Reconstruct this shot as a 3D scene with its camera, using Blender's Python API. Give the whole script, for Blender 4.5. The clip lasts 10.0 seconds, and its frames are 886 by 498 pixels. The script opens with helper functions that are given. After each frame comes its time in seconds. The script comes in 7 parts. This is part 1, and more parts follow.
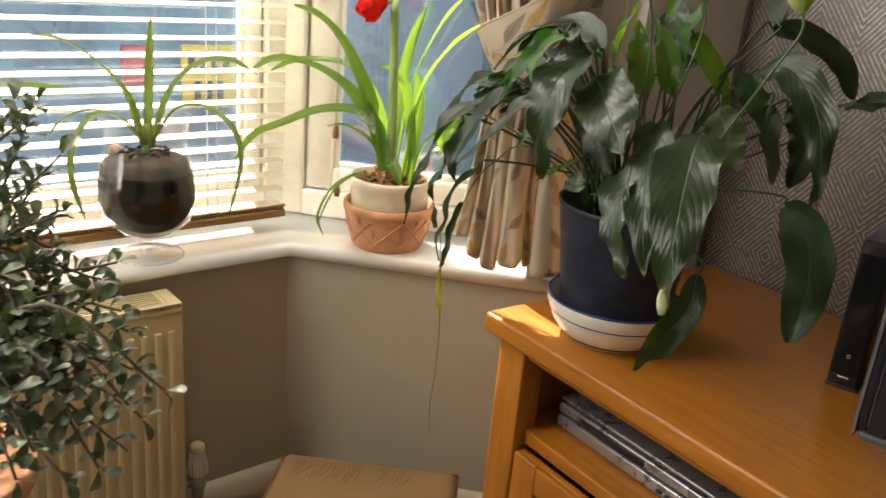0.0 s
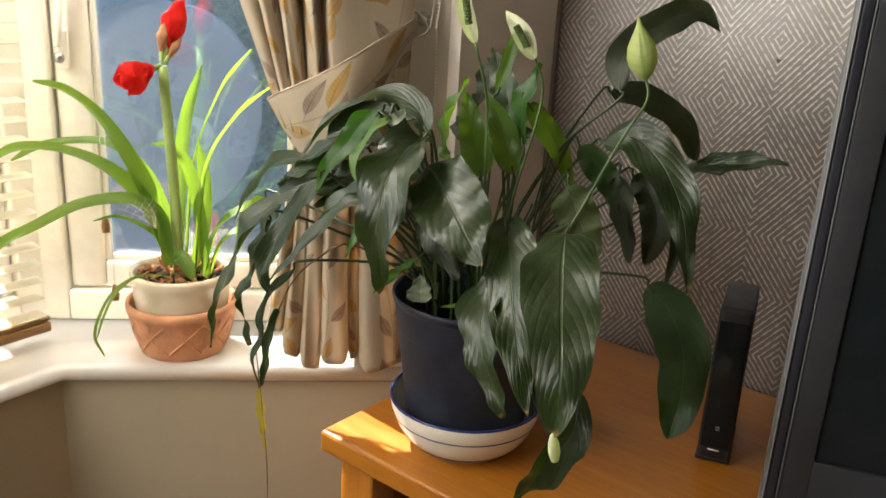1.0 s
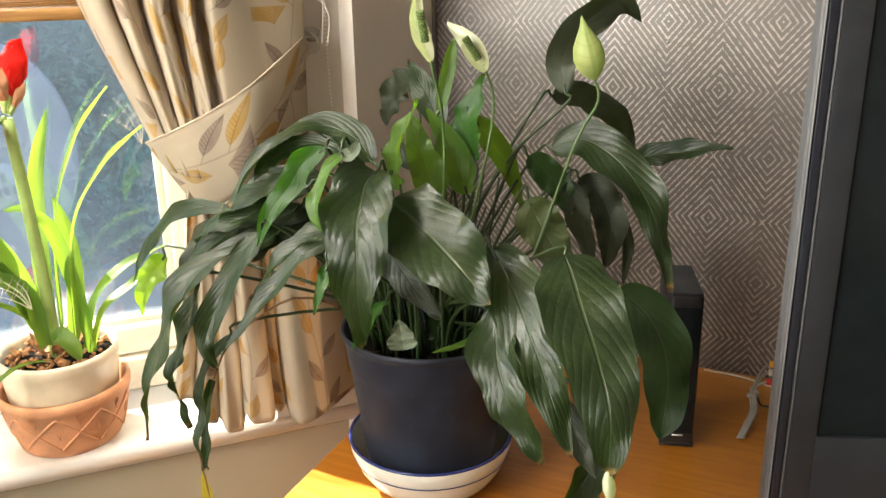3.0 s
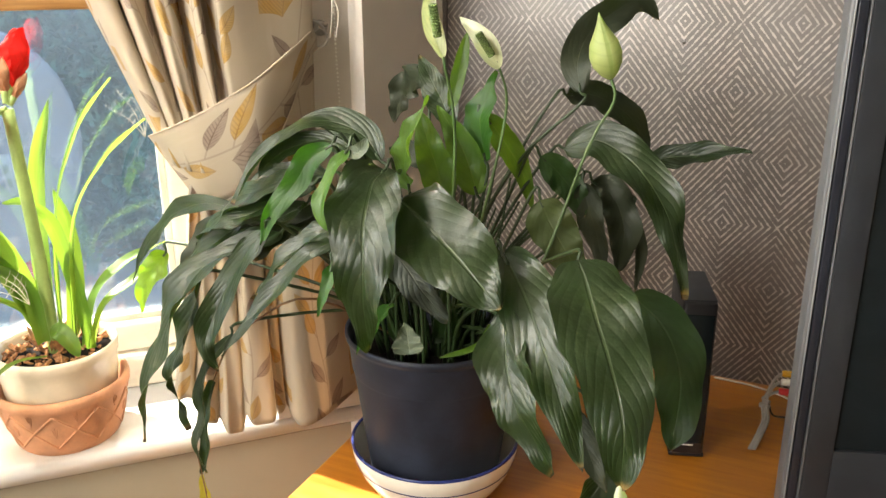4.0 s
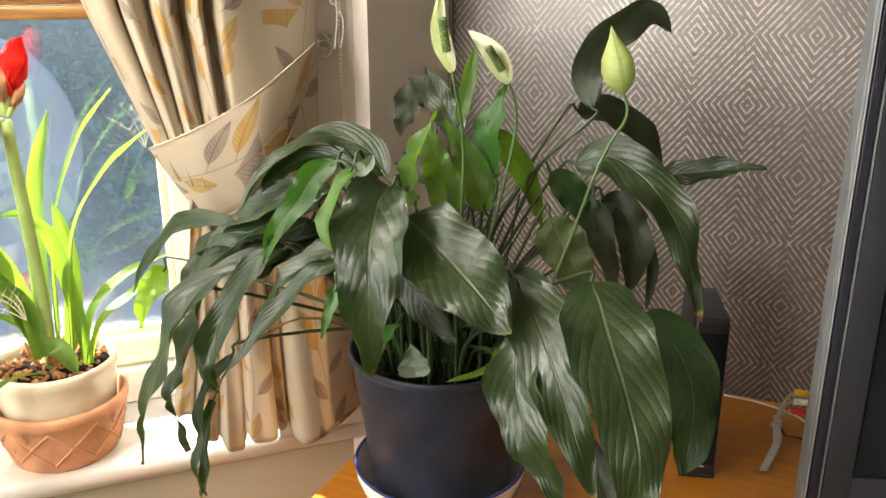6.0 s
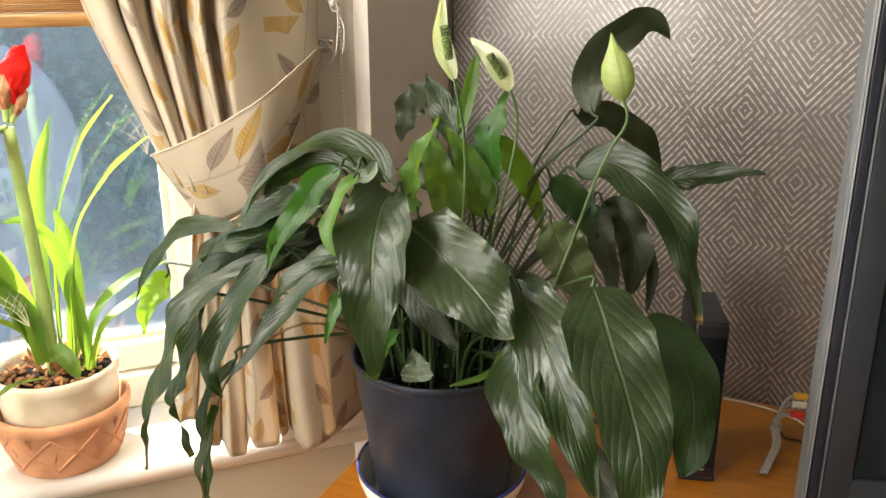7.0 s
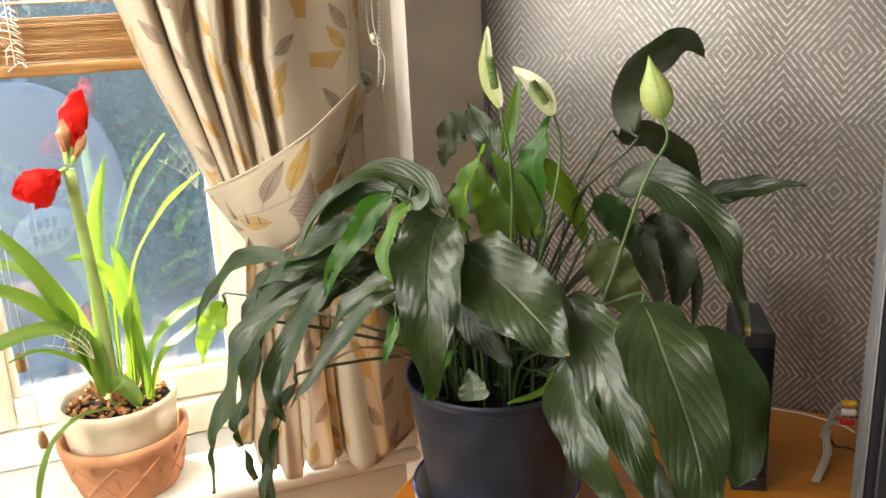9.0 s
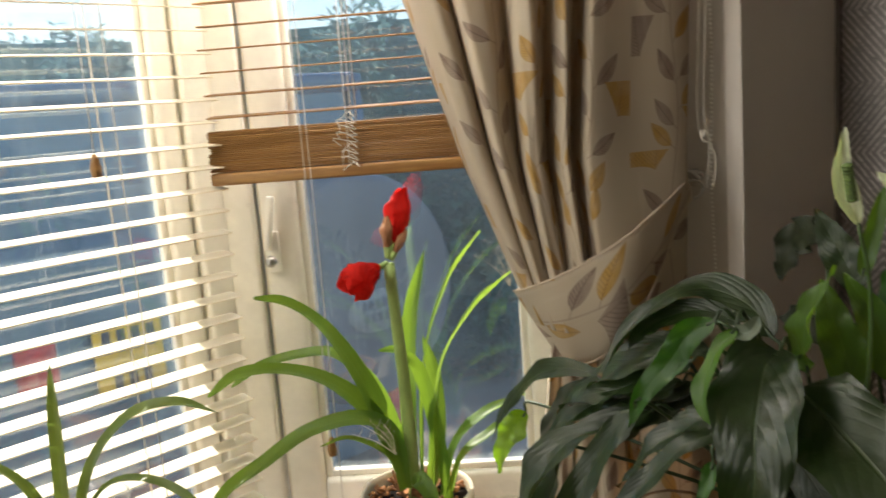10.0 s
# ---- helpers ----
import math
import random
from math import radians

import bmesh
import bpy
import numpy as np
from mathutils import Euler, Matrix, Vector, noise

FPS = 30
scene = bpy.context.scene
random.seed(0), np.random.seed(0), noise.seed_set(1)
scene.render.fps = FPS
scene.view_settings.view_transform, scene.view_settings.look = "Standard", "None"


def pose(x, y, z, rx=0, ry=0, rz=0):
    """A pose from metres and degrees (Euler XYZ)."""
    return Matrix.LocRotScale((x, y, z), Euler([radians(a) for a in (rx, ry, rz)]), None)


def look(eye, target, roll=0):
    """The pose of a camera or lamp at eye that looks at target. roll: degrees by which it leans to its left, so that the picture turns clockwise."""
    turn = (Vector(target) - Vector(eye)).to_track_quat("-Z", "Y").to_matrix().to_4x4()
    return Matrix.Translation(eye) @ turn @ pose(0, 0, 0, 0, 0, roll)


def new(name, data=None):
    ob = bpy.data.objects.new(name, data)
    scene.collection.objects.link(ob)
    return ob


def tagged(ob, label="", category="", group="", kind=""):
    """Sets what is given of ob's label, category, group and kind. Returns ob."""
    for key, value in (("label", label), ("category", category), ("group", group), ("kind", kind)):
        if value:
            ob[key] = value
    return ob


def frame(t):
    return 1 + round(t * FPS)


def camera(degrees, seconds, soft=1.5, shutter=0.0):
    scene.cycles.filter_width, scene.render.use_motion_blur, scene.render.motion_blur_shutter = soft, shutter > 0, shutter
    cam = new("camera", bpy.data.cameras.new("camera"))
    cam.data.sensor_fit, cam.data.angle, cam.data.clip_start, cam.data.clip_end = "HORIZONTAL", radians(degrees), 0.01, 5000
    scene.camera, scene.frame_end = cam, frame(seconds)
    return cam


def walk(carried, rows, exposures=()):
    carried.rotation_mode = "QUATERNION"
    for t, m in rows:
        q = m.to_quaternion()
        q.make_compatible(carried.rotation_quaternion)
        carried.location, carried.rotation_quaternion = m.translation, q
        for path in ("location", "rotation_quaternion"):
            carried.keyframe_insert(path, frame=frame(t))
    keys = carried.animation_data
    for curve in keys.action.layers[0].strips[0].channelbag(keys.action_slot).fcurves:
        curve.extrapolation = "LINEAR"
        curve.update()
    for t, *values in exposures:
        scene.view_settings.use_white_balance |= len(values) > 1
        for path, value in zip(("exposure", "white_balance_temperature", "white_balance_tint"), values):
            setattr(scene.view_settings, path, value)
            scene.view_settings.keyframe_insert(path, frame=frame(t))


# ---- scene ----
cam = camera(55.60, 10.0, soft=1.5, shutter=0.15)
ROWS = [
    (0, 1.0426, -0.8922, 1.2985, 70.410, -4.893, 55.012),
    (0.5, 0.9520, -0.8109, 1.3345, 70.461, -5.125, 47.010),
    (1, 0.8181, -0.7795, 1.3659, 71.962, -3.106, 39.119),
    (1.5, 0.6571, -0.8045, 1.3940, 73.001, 0.483, 27.223),
    (2, 0.5876, -0.8005, 1.3857, 73.006, 1.650, 22.210),
    (2.5, 0.5828, -0.7947, 1.3827, 72.801, 1.416, 22.320),
    (3, 0.5963, -0.8011, 1.3863, 71.521, 1.085, 23.402),
    (4.5, 0.5679, -0.7626, 1.3792, 71.472, 0.064, 23.972),
    (5, 0.5611, -0.7559, 1.3808, 71.617, -0.014, 24.061),
    (5.5, 0.5628, -0.7529, 1.3846, 71.681, -0.011, 24.192),
    (7, 0.5598, -0.7615, 1.3915, 71.999, 0.113, 23.892),
    (7.5, 0.5663, -0.7672, 1.3934, 72.095, 0.034, 23.905),
    (8, 0.5698, -0.7688, 1.3934, 71.830, -0.148, 24.047),
    (8.5, 0.5661, -0.7737, 1.3952, 71.807, 0.741, 24.376),
    (9, 0.5500, -0.7965, 1.4050, 73.344, 2.718, 25.157),
    (9.5, 0.5017, -0.8061, 1.3986, 77.378, 4.692, 29.100),
    (10, 0.5098, -0.7115, 1.4176, 80.324, 4.361, 47.167),
]
walk(cam, [(t, pose(x, y, z, rx, ry, rz)) for t, x, y, z, rx, ry, rz in ROWS],
     exposures=[(0.0, 1.58), (0.7, 1.68), (1.5, 1.92), (2.2, 2.2), (5.0, 2.35), (8.6, 2.35), (9.5, 1.68), (10.0, 0.72)])

# ---- world and sun ----
SUN_AZ, SUN_EL = radians(173), radians(47)   # towards the sun: angle from +x, height
world = bpy.data.worlds.new("world")
scene.world = world
world.use_nodes = True
wn = world.node_tree
sky = wn.nodes.new("ShaderNodeTexSky")
sky.sky_type = 'NISHITA'
sky.sun_disc = False
sky.sun_elevation = SUN_EL
sky.sun_rotation = radians(90) - SUN_AZ
wn.links.new(sky.outputs[0], wn.nodes["Background"].inputs[0])
wn.nodes["Background"].inputs[1].default_value = 0.14
sun = new("sun", bpy.data.lights.new("sun", 'SUN'))
sun.data.energy, sun.data.angle, sun.data.color = 5.0, radians(0.6), (1.0, 0.93, 0.82)
SD = Vector((math.cos(SUN_EL) * math.cos(SUN_AZ), math.cos(SUN_EL) * math.sin(SUN_AZ), math.sin(SUN_EL)))
sun.matrix_world = look(SD * 10, (0, 0, 0))

# unseen lamps added as sky light: far side of the bay, bay front's upper panes
def sky_fill(name, at, target, w, h, watts):
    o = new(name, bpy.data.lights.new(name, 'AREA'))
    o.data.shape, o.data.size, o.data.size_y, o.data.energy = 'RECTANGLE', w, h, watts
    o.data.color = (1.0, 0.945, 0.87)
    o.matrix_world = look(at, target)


sky_fill("lamp_d", (-0.30, -2.16, 1.42), (0.5, 0.0, 1.0), 0.6, 1.3, 5.6)
# hangs on the room side of the lowered blind
sky_fill("lamp_a", (-0.585, -0.95, 1.88), (-0.1, -0.72, 0.8), 1.45, 0.44, 10.5)
# hangs up at the raised blind, added to brighten the sill and pots
sky_fill("lamp_b", (-0.435, 0.095, 1.83), (-0.40, 0.09, 0.70), 0.38, 0.32, 5.5)

# ---- materials ----
class Nodes:
    """Short hand for a node material."""
    def __init__(self, name):
        self.m = bpy.data.materials.new(name)
        self.m.use_nodes = True
        self.t = self.m.node_tree
        self.b = self.t.nodes["Principled BSDF"]
        self.tc = self.t.nodes.new("ShaderNodeTexCoord")

    def n(self, kind, **kw):
        node = self.t.nodes.new("ShaderNode" + kind)
        for k, v in kw.items():
            setattr(node, k, v)
        return node

    def put(self, sock, v):
        if isinstance(v, bpy.types.NodeSocket):
            self.t.links.new(v, sock)
        elif isinstance(v, (tuple, list)) and len(v) == 3 and sock.type == 'RGBA':
            sock.default_value = (*v, 1)
        else:
            sock.default_value = v

    def math(self, op, a, b=0.0, c=0.0):
        node = self.n("Math", operation=op)
        for i, v in enumerate((a, b, c)):
            self.put(node.inputs[i], v)
        return node.outputs[0]

    def mix(self, f, a, b):
        node = self.n("Mix", data_type='RGBA')
        self.put(node.inputs["Factor"], f)
        self.put(node.inputs[6], a)
        self.put(node.inputs[7], b)
        return node.outputs[2]

    def noise(self, scale, detail=3.0, stretch=None, coord=None, rough=0.55):
        vec = coord or self.tc.outputs["Object"]
        if stretch:
            mp = self.n("Mapping")
            self.put(mp.inputs[0], vec)
            mp.inputs["Scale"].default_value = stretch
            vec = mp.outputs[0]
        node = self.n("TexNoise")
        self.put(node.inputs["Vector"], vec)
        node.inputs["Scale"].default_value = scale
        node.inputs["Detail"].default_value = detail
        node.inputs["Roughness"].default_value = rough
        return node.outputs[0]

    def ramp(self, f, lo, hi, a=0.0, b=1.0):
        node = self.n("MapRange", interpolation_type='SMOOTHSTEP')
        for i, v in enumerate((f, lo, hi, a, b)):
            self.put(node.inputs[i], v)
        return node.outputs[0]

    def bump(self, h, strength=0.3, dist=0.002):
        node = self.n("Bump")
        self.put(node.inputs["Height"], h)
        node.inputs["Strength"].default_value = strength
        node.inputs["Distance"].default_value = dist
        self.put(self.b.inputs["Normal"], node.outputs[0])

    def done(self, color=None, rough=None, metal=None, **kw):
        for key, v in (("Base Color", color), ("Roughness", rough), ("Metallic", metal)):
            if v is not None:
                self.put(self.b.inputs[key], v)
        for key, v in kw.items():
            self.put(self.b.inputs[key.replace("_", " ")], v)
        return self.m


def plain(name, color, rough=0.5, metal=0.0, var=0.12, scale=25.0, bump=0.1, fine=220.0, **kw):
    """A surface with stains and fine grain."""
    k = Nodes(name)
    dark = tuple(c * (1 - var) for c in color)
    light = tuple(min(1, c * (1 + var)) for c in color)
    big = k.noise(scale, 4)
    small = k.noise(fine, 2)
    col = k.mix(k.ramp(big, 0.3, 0.7), dark, light)
    col = k.mix(k.math('MULTIPLY', k.ramp(small, 0.35, 0.75), 0.25), col, dark)
    if bump:
        k.bump(small, bump, 0.001)
    return k.done(col, k.ramp(big, 0.2, 0.8, max(0.02, rough - 0.07), min(1, rough + 0.07)), metal, **kw)


def wood(name, lo, hi, rough=0.35, along=0, scale=9.0):
    k = Nodes(name)
    st = [9.0, 9.0, 9.0]
    st[along] = 0.7
    rnd = k.n("ObjectInfo").outputs["Random"]
    comb = k.n("CombineXYZ")
    k.put(comb.inputs[0], k.math('MULTIPLY', rnd, 7.0))
    k.put(comb.inputs[1], k.math('MULTIPLY', rnd, 3.0))
    add = k.n("VectorMath", operation='ADD')
    k.put(add.inputs[0], k.tc.outputs["Object"])
    k.put(add.inputs[1], comb.outputs[0])
    g = k.noise(scale, 6, st, add.outputs[0], 0.65)
    fine = k.noise(scale * 9, 3, st, add.outputs[0])
    blot = k.noise(4.0, 2)
    col = k.mix(k.ramp(g, 0.3, 0.72), lo, hi)
    col = k.mix(k.math('MULTIPLY', k.ramp(fine, 0.5, 0.8), 0.35), col, lo)
    col = k.mix(k.math('MULTIPLY', k.ramp(blot, 0.4, 0.8), 0.2), col, tuple(c * 0.7 for c in lo))
    k.bump(fine, 0.12, 0.0006)
    return k.done(col, k.ramp(g, 0.2, 0.8, rough - 0.06, rough + 0.12))


# wall paints darkened or lightened in place to even out the light on them
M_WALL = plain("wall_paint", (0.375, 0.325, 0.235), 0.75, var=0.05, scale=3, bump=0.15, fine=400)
# unseen walls; their tone is chosen for the light they bounce back
M_ROOM = plain("unseen_wall_bounce_paint", (0.62, 0.555, 0.465), 0.8, var=0.06, scale=3, bump=0.15, fine=400)
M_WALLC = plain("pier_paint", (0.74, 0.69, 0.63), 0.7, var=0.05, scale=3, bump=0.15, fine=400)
# pier paint again, darkened to hold back strong light on the jamb
M_PIERDIM = plain("dimmed_pier_paint", (0.56, 0.51, 0.45), 0.7, var=0.05, scale=3, bump=0.15, fine=400)
M_WHITE = plain("white_gloss_paint", (0.84, 0.82, 0.77), 0.22, var=0.05, scale=8, bump=0.06, fine=120)
M_SILL = plain("white_sill_gloss", (0.88, 0.87, 0.84), 0.16, var=0.04, scale=5, bump=0.03, fine=60, Coat_Weight=1.0, Coat_IOR=1.75, Coat_Roughness=0.07)
M_CREAM = plain("cream_frame_paint", (0.93, 0.89, 0.78), 0.33, var=0.08, scale=12, bump=0.1, fine=90)
M_RAD = plain("radiator_enamel", (0.61, 0.50, 0.29), 0.38, var=0.06, scale=6, bump=0.04)
M_OAK = wood("honey_oak", (0.35, 0.118, 0.010), (0.46, 0.182, 0.018), 0.33, 0)
M_OAKV = wood("honey_oak_upright", (0.36, 0.125, 0.012), (0.47, 0.190, 0.022), 0.36, 2)
# much darker oak, for the sideboard's back panel and the plant stand
M_DARKOAK = wood("dark_oak", (0.16, 0.065, 0.016), (0.22, 0.09, 0.024), 0.55, 0)
# paler copy of the blind wood, with sunlight and bounce put into its colour
M_SLATLIT = wood("sunlit_blind_slat", (0.82, 0.72, 0.53), (0.91, 0.84, 0.68), 0.4, 0, 14)
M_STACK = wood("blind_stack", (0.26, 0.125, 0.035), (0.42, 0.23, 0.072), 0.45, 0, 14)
M_BLACK = plain("black_plastic", (0.018, 0.018, 0.02), 0.38, var=0.2, scale=30, bump=0.12, fine=600)
M_POT = plain("black_pot_plastic", (0.022, 0.026, 0.040), 0.48, var=0.3, scale=18, bump=0.08, fine=150, Specular_IOR_Level=0.3)
M_SILVER = plain("silver_plastic", (0.42, 0.42, 0.43), 0.3, 0.7, var=0.06, bump=0.03)
M_TRIM = plain("grey_trim", (0.125, 0.128, 0.134), 0.5, 0.1, var=0.05, bump=0.0)
M_HIGHLIGHT = plain("edge_highlight_grey", (0.24, 0.245, 0.25), 0.45, 0.2, var=0.04, bump=0.0)
M_BEZEL = plain("grey_bezel", (0.023, 0.026, 0.031), 0.5, var=0.1, bump=0.05, Specular_IOR_Level=0.35)
M_GROOVE = plain("dark_groove", (0.014, 0.017, 0.026), 0.4, var=0.1, bump=0.0)
M_SCREEN = plain("dark_screen", (0.010, 0.014, 0.016), 0.14, var=0.1, bump=0.0, Specular_IOR_Level=0.25)
M_TERRA = plain("terracotta", (0.62, 0.30, 0.155), 0.78, var=0.16, scale=22, bump=0.35, fine=260)
M_GLAZE = plain("cream_glaze", (0.72, 0.62, 0.46), 0.22, var=0.1, scale=14, bump=0.05)
M_CERAM = plain("white_ceramic", (0.80, 0.76, 0.66), 0.18, var=0.04, bump=0.03)
M_NAVY = plain("navy_glaze", (0.03, 0.04, 0.16), 0.2, var=0.2, bump=0.03)
M_SOIL = plain("dark_soil", (0.009, 0.0065, 0.005), 0.95, var=0.5, scale=60, bump=0.8, fine=160, Specular_IOR_Level=0.1)
M_PINK = plain("pink_pebble", (0.36, 0.23, 0.18), 0.8, var=0.2, scale=60, bump=0.2)
M_FOG = plain("fogged_fibre", (0.075, 0.055, 0.042), 0.9, var=0.45, scale=45, bump=0.6, fine=140)
M_FIBRE = plain("pale_fibre", (0.040, 0.023, 0.013), 0.9, var=0.4, scale=60, bump=0.6, fine=160)
M_CHIP = plain("bark_chips", (0.40, 0.185, 0.075), 0.85, var=0.5, scale=90, bump=0.5, fine=200)
M_LEATHER = plain("tan_leather", (0.21, 0.128, 0.052), 0.5, var=0.1, scale=12, bump=0.25, fine=300)
M_LEATHERD = plain("dark_piping", (0.10, 0.05, 0.025), 0.5, var=0.2, bump=0.2)
M_METAL = plain("worn_steel", (0.45, 0.43, 0.40), 0.32, 0.9, var=0.15, bump=0.05)
M_FLOOR = plain("carpet", (0.22, 0.172, 0.128), 0.95, var=0.2, scale=30, bump=0.9, fine=500)
M_CEIL = plain("ceiling_paint", (0.82, 0.81, 0.78), 0.85, var=0.03, scale=3, bump=0.1)
M_CORD = plain("cord", (0.72, 0.68, 0.60), 0.7, var=0.1, bump=0.2)
M_SHADOWLINE = plain("taupe_shadow_line", (0.16, 0.14, 0.125), 0.6, var=0.1)
M_BEAD = plain("bead_plastic", (0.78, 0.75, 0.68), 0.35, var=0.05, bump=0.0)


def pane_mat(name, ior=1.7, haze=0.0, tint=(0.93, 0.96, 0.97)):
    """A thin pane: clear, with the mirror image that glass gives at its angle."""
    k = Nodes(name)
    tr = k.n("BsdfTransparent")
    tr.inputs[0].default_value = (*tint, 1)
    gl = k.n("BsdfGlossy")
    gl.inputs["Roughness"].default_value = 0.0
    lw = k.n("LayerWeight")
    lw.inputs[0].default_value = 0.5
    f0 = ((ior - 1) / (ior + 1)) ** 2
    fr = k.math('ADD', f0, k.math('MULTIPLY', k.math('POWER', lw.outputs["Facing"], 5.0), 1 - f0))
    mx = k.n("MixShader")
    k.put(mx.inputs[0], fr)
    k.put(mx.inputs[1], tr.outputs[0])
    k.put(mx.inputs[2], gl.outputs[0])
    # bluish haze put into the pane's colour to lift the view behind it
    if haze:
        du = k.n("BsdfTranslucent")
        du.inputs[0].default_value = (0.62, 0.80, 1.0, 1)
        md = k.n("MixShader")
        k.put(md.inputs[0], k.math('MULTIPLY', k.ramp(k.noise(6, 5, (1, 1, 0.5)), 0.25, 0.75, 0.5, 1.4), haze))
        k.put(md.inputs[1], mx.outputs[0])
        k.put(md.inputs[2], du.outputs[0])
        mx = md
    k.put(k.t.nodes["Material Output"].inputs[0], mx.outputs[0])
    return k.m


M_PANE = pane_mat("window_pane", 1.9, 0.015)
M_THIN = pane_mat("thin_clear_glass", 1.78, 0.0, (0.985, 0.99, 0.99))


M_SKIRT = plain("cream_skirting_paint", (0.56, 0.48, 0.35), 0.35, var=0.08, scale=8, bump=0.06, fine=120)
M_RIM = pane_mat("glass_rim", 2.4, 0.0, (0.97, 0.98, 0.98))



def wallpaper():
    """Foil paper with embossed nested diamonds in a half-drop repeat."""
    k = Nodes("diamond_wallpaper")
    sep = k.n("SeparateXYZ")
    wob = k.noise(40, 2)
    k.put(sep.inputs[0], k.tc.outputs["Object"])
    w = k.math('MULTIPLY', k.math('SUBTRACT', wob, 0.5), 0.004)
    X = k.math('ADD', k.math('DIVIDE', k.math('SUBTRACT', sep.outputs[0], 0.458), 0.0865), w)
    Z = k.math('ADD', k.math('DIVIDE', k.math('SUBTRACT', sep.outputs[2], 0.975), 0.1075), w)
    p = k.math('PINGPONG', k.math('ADD', X, 40.0), 1.0)
    q = k.math('PINGPONG', k.math('ADD', Z, 40.0), 1.0)
    d = k.math('ADD', p, q)                     # 0 at one kind of centre, 2 at the other
    e = k.math('PINGPONG', d, 1.0)
    edge = k.noise(120, 3)
    rag = k.noise(420, 2)
    wide = k.math('MULTIPLY', k.math('SUBTRACT', edge, 0.5), 2.5)
    ring = k.math('SINE', k.math('MULTIPLY', k.math('ADD', e, 0.03), 2 * math.pi * 8.0))
    ring = k.math('ADD', ring, k.math('ADD', wide, k.math('MULTIPLY', k.math('SUBTRACT', rag, 0.5), 1.1)))
    line = k.ramp(ring, 0.25, 1.0)
    worn = k.noise(7, 3)
    line = k.math('MULTIPLY', line, k.ramp(worn, 0.3, 0.6, 0.55, 1.0))
    ground = k.mix(k.ramp(k.noise(5, 3), 0.3, 0.7), (0.088, 0.074, 0.064), (0.126, 0.106, 0.092))
    ground = k.mix(k.math('MULTIPLY', k.ramp(rag, 0.5, 0.8), 0.3), ground, (0.26, 0.215, 0.18))
    col = k.mix(line, ground, (0.50, 0.44, 0.395))
    k.bump(k.math('ADD', line, k.math('MULTIPLY', edge, 0.25)), 0.30, 0.0010)
    return k.done(col, k.ramp(line, 0, 1, 0.42, 0.36), k.ramp(line, 0, 1, 0.15, 0.25), Specular_IOR_Level=0.7, Coat_Weight=0.70, Coat_Roughness=0.34, Coat_IOR=1.8)


M_PAPER = wallpaper()

# ---- building blocks ----
def mesh_from(bm, name, mat, smooth=True):
    me = bpy.data.meshes.new(name)
    bm.normal_update()
    bm.to_mesh(me)
    bm.free()
    for m in (mat if isinstance(mat, (list, tuple)) else [mat]):
        me.materials.append(m)
    if smooth:
        for p in me.polygons:
            p.use_smooth = True
    return me


def part(name, bm, mat, parent=None, label="", smooth=True):
    ob = new(name, mesh_from(bm, name, mat, smooth))
    if parent is not None:
        ob.parent = parent
    if label:
        ob["label"] = label
    return ob


def thing(name, at, label, category, group="", kind="", rz=0.0):
    ob = new(name)
    ob.matrix_basis = pose(*at, 0, 0, rz)
    return tagged(ob, label, category, group, kind)


def box(sx, sy, sz, at=(0, 0, 0), bevel=0.0, rz=0.0, bm=None, rx=0.0, ry=0.0, seg=2):
    """A box whose centre is at at, with rounded edges."""
    out = bm or bmesh.new()
    tmp = bmesh.new()
    bmesh.ops.create_cube(tmp, size=1.0)
    bmesh.ops.scale(tmp, vec=(sx, sy, sz), verts=tmp.verts)
    if bevel:
        bmesh.ops.bevel(tmp, geom=list(tmp.edges), offset=min(bevel, 0.45 * min(sx, sy, sz)), segments=seg, affect='EDGES', profile=0.6)
    bmesh.ops.transform(tmp, matrix=pose(*at, rx, ry, rz), verts=tmp.verts)
    join(out, tmp)
    return out


def join(bm, tmp, mat=0):
    vs = [bm.verts.new(v.co) for v in tmp.verts]
    tmp.verts.index_update()
    for f in tmp.faces:
        try:
            nf = bm.faces.new([vs[v.index] for v in f.verts])
            nf.material_index = mat
        except ValueError:
            pass
    tmp.free()
    return bm


def lathe(profile, seg=48, bm=None, at=(0, 0, 0), wob=0.0):
    """Turned form from (radius, height) pairs."""
    bm = bm or bmesh.new()
    rings = []
    for r, z in profile:
        if r < 1e-5:
            rings.append([bm.verts.new((at[0], at[1], at[2] + z))])
        else:
            rings.append([bm.verts.new((at[0] + r * (1 + wob * math.sin(3 * a)) * math.cos(a), at[1] + r * (1 + wob * math.sin(3 * a)) * math.sin(a), at[2] + z))
                          for a in [2 * math.pi * i / seg for i in range(seg)]])
    for a, b in zip(rings, rings[1:]):
        for i in range(seg):
            j = (i + 1) % seg
            if len(a) == 1 and len(b) == 1:
                continue
            if len(a) == 1:
                bm.faces.new((a[0], b[j], b[i]))
            elif len(b) == 1:
                bm.faces.new((a[i], a[j], b[0]))
            else:
                bm.faces.new((a[i], a[j], b[j], b[i]))
    bmesh.ops.recalc_face_normals(bm, faces=bm.faces)
    return bm


